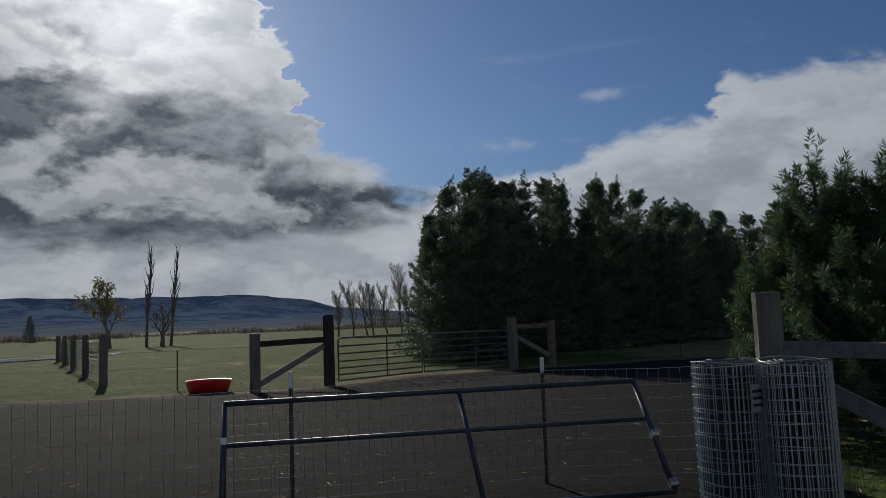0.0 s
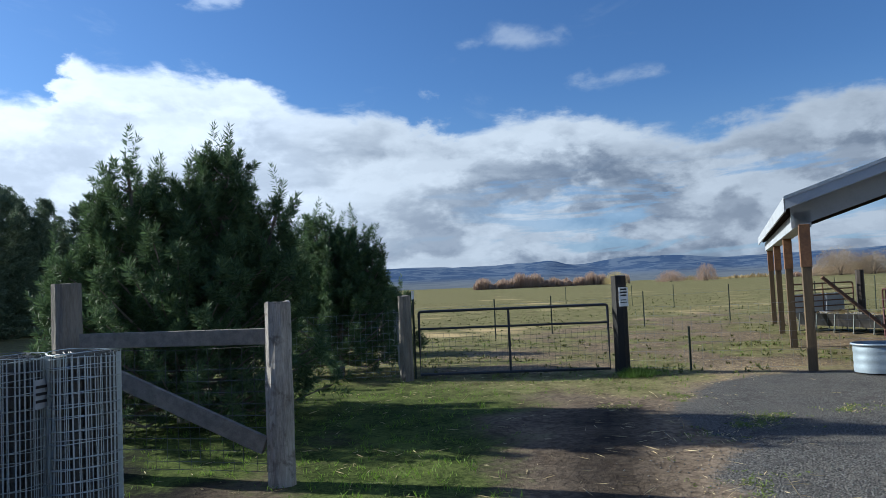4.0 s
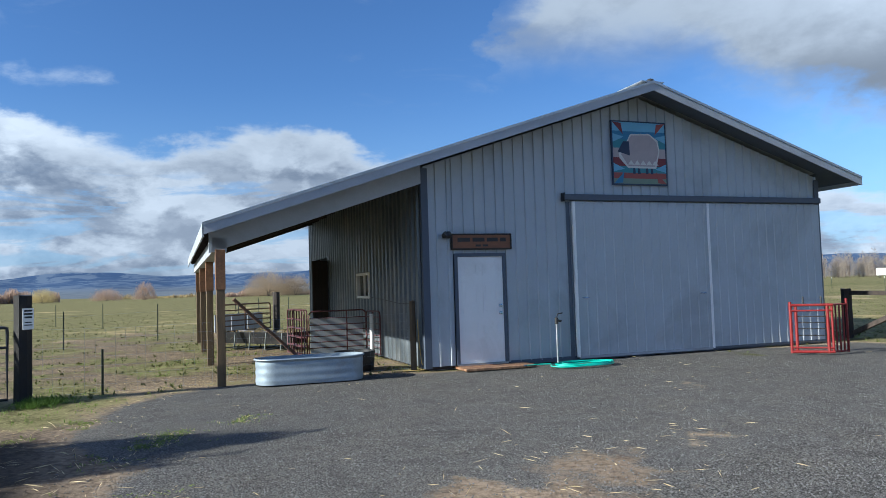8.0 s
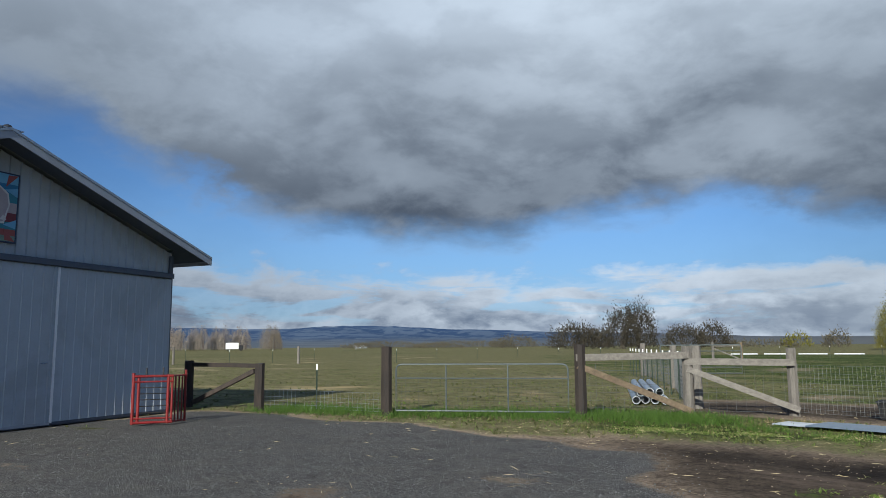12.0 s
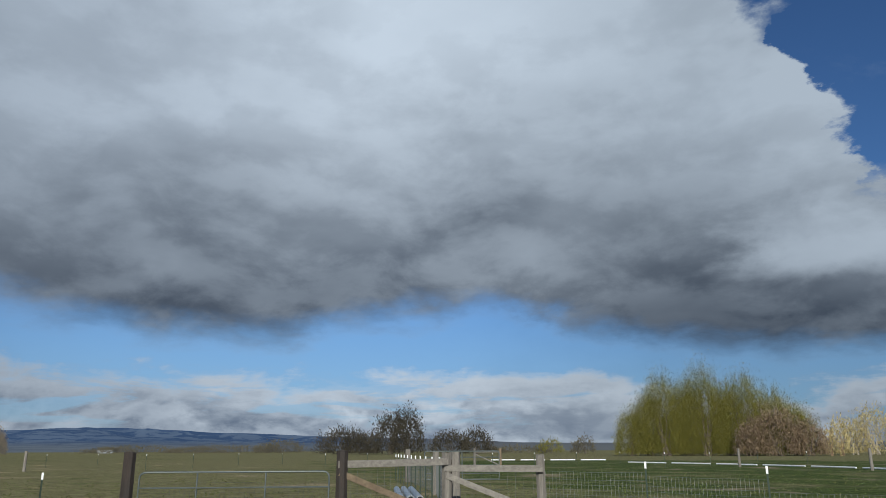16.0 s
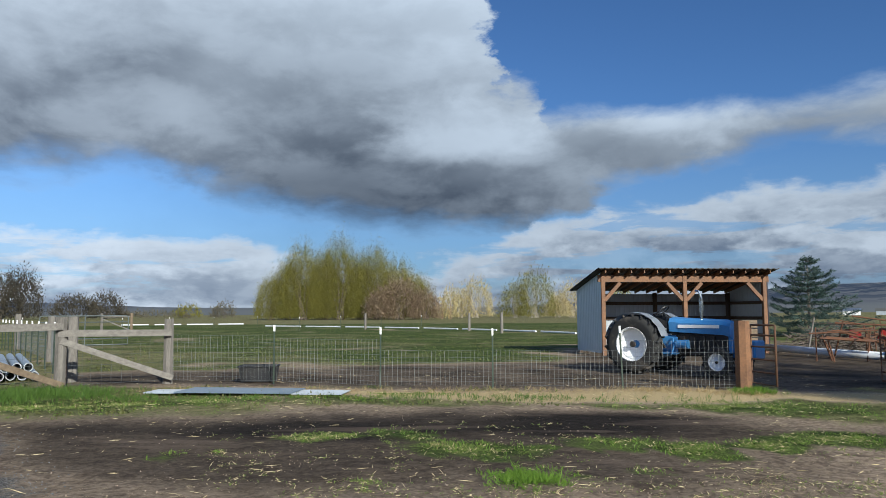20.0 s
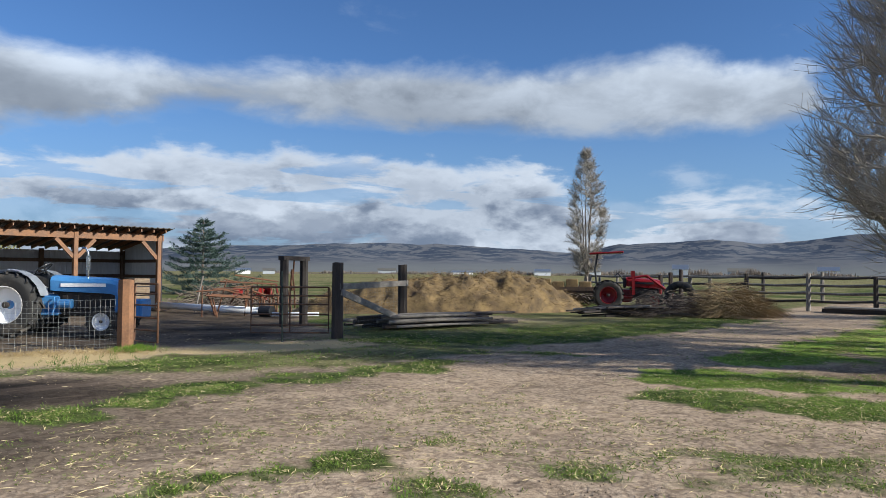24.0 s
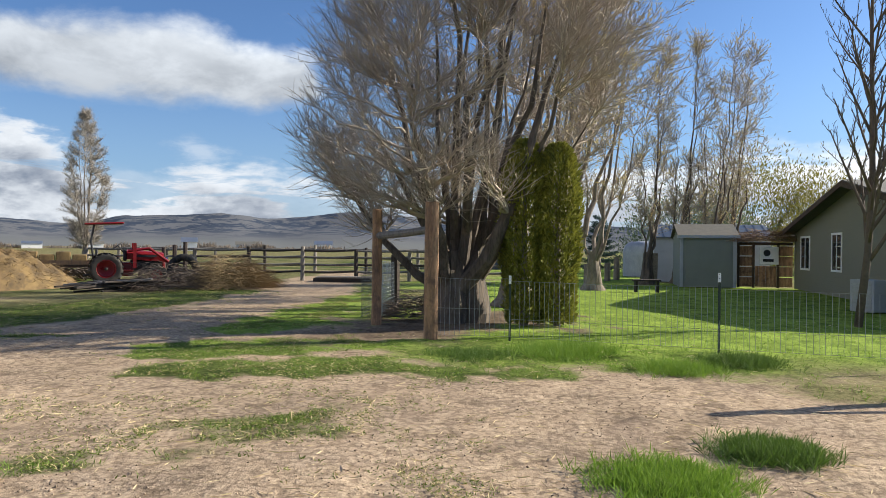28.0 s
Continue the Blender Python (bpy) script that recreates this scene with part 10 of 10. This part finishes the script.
P = scatter(24000, 3.2, 11, thin, 46, sector=(-262, -160))
blades("sparse_grass", P, 0.038, 0.008, PATCH_GRASS, "thin low grass scattered over the worn dirt", 47, 1.3, per=4)
blades("trodden_straw", P, 0.060, 0.007, PALE_STRAW, "pale trodden straw among the thin grass", 48, 2.6, per=2)
P = scatter(42000, 2.6, 22, grassy, 5)
blades("grass", P, 0.075, 0.007, GRASS, "short green grass in patches over the yard", 6, per=4)
P = scatter(22000, 12, 60, lambda x, y: grassy(x, y) if x > -11 or y > 15 else 0.0, 7)
blades("pasture_grass", P, 0.070, 0.014, PATCH_GRASS, "rough grass of the pasture", 8, per=3)
P = scatter(26000, 13, 75, lambda x, y: max(0.0, ground_kind(x, y)[0] - 0.2) * max(0.0, 0.5 + 1.6 * noise2(x, y, 0.7, 63)), 9, sector=(-186, -42))
blades("pasture_tufts", P, 0.10, 0.035, PASTURE_TUFT, "low tufts of rough grass over the pasture", 10, 0.7, per=3)


def strip(pts, width, n, seed):
    """Places along a line of tufts."""
    rr = random.Random(seed)
    out = []
    for (ax, ay), (bx, by) in zip(pts, pts[1:]):
        for _ in range(n):
            t = rr.random()
            c = noise2(ax + (bx - ax) * t * 1.0, ay + (by - ay) * t, 1.1, 3)
            if rr.random() < 0.65 + c:
                out.append((ax + (bx - ax) * t + rr.gauss(0, width), ay + (by - ay) * t + rr.gauss(0, width)))
    return np.array(out)


lush = strip([(17.0, -9.7), (13.5, -11.3), (10.0, -13.6), (8.0, -14.6)], 0.55, 1700, 1)
blades("tall_grass", lush, 0.20, 0.010, DEEP_GRASS, "lush green grass along the yard fence", 2, 0.4, 4)
lush = strip([(8.0, -14.4), (5.0, -13.6), (1.0, -14.2), (-4.5, -13.6)], 0.3, 420, 3)
blades("tall_grass", lush, 0.13, 0.009, DEEP_GRASS, "green grass along the pen fence", 4, 0.45, 4)
for i, (x, y, r, k, h) in enumerate(((-5.55, 0.38, 0.42, 900, 0.15), (-6.45, 1.22, 0.34, 700, 0.17), (-10.4, 0.9, 0.5, 300, 0.22), (-11.2, 1.9, 0.5, 300, 0.24), (-11.6, -0.6, 0.7, 420, 0.26), (-11.0, -1.9, 0.6, 260, 0.15), (-5.2, -15.0, 0.35, 200, 0.2), (10.8, 6.8, 0.3, 150, 0.2), (-0.4, -7.4, 0.35, 160, 0.12))):
    rr = random.Random(i)
    pts = np.array([(x + rr.gauss(0, r * 0.5), y + rr.gauss(0, r * 0.5)) for _ in range(k)])
    tf = blades("grass_tuft", pts, h * 0.85, 0.0065, GRASS if i % 2 == 0 else DEEP_GRASS, "thick tuft of long green grass", 20 + i, 0.65, 11)
dry = strip([(6.8, -15.2), (2.2, -15.2), (-3.0, -15.1), (-5.5, -14.6)], 0.22, 300, 9)
blades("dry_grass", dry, 0.16, 0.007, DRY_GRASS, "dry straw-coloured grass under the pen fence", 10, 0.9, 4)


def strawy(x, y):
    g, gv, s, m = ground_kind(x, y)
    return (max(0.03, s * 0.9 * (1 - 0.7 * g)) + 0.12 + 0.9 * max(0.0, noise2(x, y, 0.9, 51))) * (1 - 0.93 * gv) * (1 - 0.75 * m)


P = scatter(52000, 2.4, 20, strawy, 11)
rng_s = np.random.default_rng(3)
C = np.column_stack([P, [ground_height(x, y) + 0.012 for x, y in P]])
D = np.column_stack([rng_s.normal(size=(len(P), 2)), rng_s.normal(size=len(P)) * 0.12])
tagged(leaves("straw_litter", C, D, rng_s.uniform(0.04, 0.20, len(P)) , rng_s.uniform(0.005, 0.010, len(P)), PALE_STRAW, None, rng_s), "loose straw scattered on the ground", "straw", kind="stuff")


def stony(x, y):
    return ground_kind(x, y)[1]


STONE = bpy.data.materials.new("loose_stones")
STONE.use_nodes = True
N_ = Nodes(STONE.node_tree)
g_ = N_.t.nodes.new("ShaderNodeNewGeometry")
b_ = N_.n("ShaderNodeBsdfPrincipled", Roughness=0.85)
N_.link(N_.mix(g_.outputs["Random Per Island"], (0.085, 0.084, 0.083), (0.205, 0.203, 0.200)), b_.inputs["Base Color"])
N_.link(b_.outputs[0], N_.t.nodes.new("ShaderNodeOutputMaterial").inputs[0])
P = scatter(60000, 2.8, 16, stony, 13, sector=(-152, -45))
rng_g = np.random.default_rng(4)
n = len(P)
base = np.array([(1, 0, 0), (0, 1, 0), (-1, 0, 0), (0, -1, 0), (0, 0, 0.8), (0, 0, -0.8)])
sz = rng_g.uniform(0.004, 0.011, (n, 1, 1)) * rng_g.uniform(0.6, 1.3, (n, 1, 3))
zz = np.array([ground_height(x, y) for x, y in P])
V = base[None] * sz + rng_g.normal(size=(n, 6, 3)) * 0.0025 + np.column_stack([P, zz + 0.004])[:, None, :]
F = np.array([(0, 1, 4), (1, 2, 4), (2, 3, 4), (3, 0, 4), (1, 0, 5), (2, 1, 5), (3, 2, 5), (0, 3, 5)])
F = (F[None] + 6 * np.arange(n)[:, None, None]).reshape(-1, 3)
tagged(fast_mesh("gravel_stones", V.reshape(-1, 3), F, STONE), "loose grey gravel stones in the yard", "gravel", kind="stuff")


def clod_places(x, y):
    g, gv, s, m = ground_kind(x, y)
    return max(0.0, (1 - g) * (1 - gv)) * 0.9


DIRT = bpy.data.materials.new("dirt_clods")
DIRT.use_nodes = True
N_ = Nodes(DIRT.node_tree)
g_ = N_.t.nodes.new("ShaderNodeNewGeometry")
b_ = N_.n("ShaderNodeBsdfPrincipled", Roughness=0.95)
N_.link(N_.mix(g_.outputs["Random Per Island"], (0.15, 0.112, 0.080), (0.44, 0.345, 0.25)), b_.inputs["Base Color"])
N_.link(b_.outputs[0], N_.t.nodes.new("ShaderNodeOutputMaterial").inputs[0])
P = scatter(26000, 2.6, 17, lambda x, y: clod_places(x, y) * max(0.02, 0.18 + 1.3 * noise2(x, y, 0.9, 71) + 0.8 * noise2(x, y, 3.1, 72)), 15, sector=(-285, -150))
n = len(P)
sz = rng_g.uniform(0.003, 0.011, (n, 1, 1)) * rng_g.uniform(0.6, 1.3, (n, 1, 3))
zz = np.array([ground_height(x, y) for x, y in P])
V = base[None] * sz + rng_g.normal(size=(n, 6, 3)) * 0.003 + np.column_stack([P, zz + 0.004])[:, None, :]
F = np.array([(0, 1, 4), (1, 2, 4), (2, 3, 4), (3, 0, 4), (1, 0, 5), (2, 1, 5), (3, 2, 5), (0, 3, 5)])
F = (F[None] + 6 * np.arange(n)[:, None, None]).reshape(-1, 3)
tagged(fast_mesh("dirt_clods", V.reshape(-1, 3), F, DIRT), "crumbled dirt clods on the bare yard", "dirt", kind="stuff")
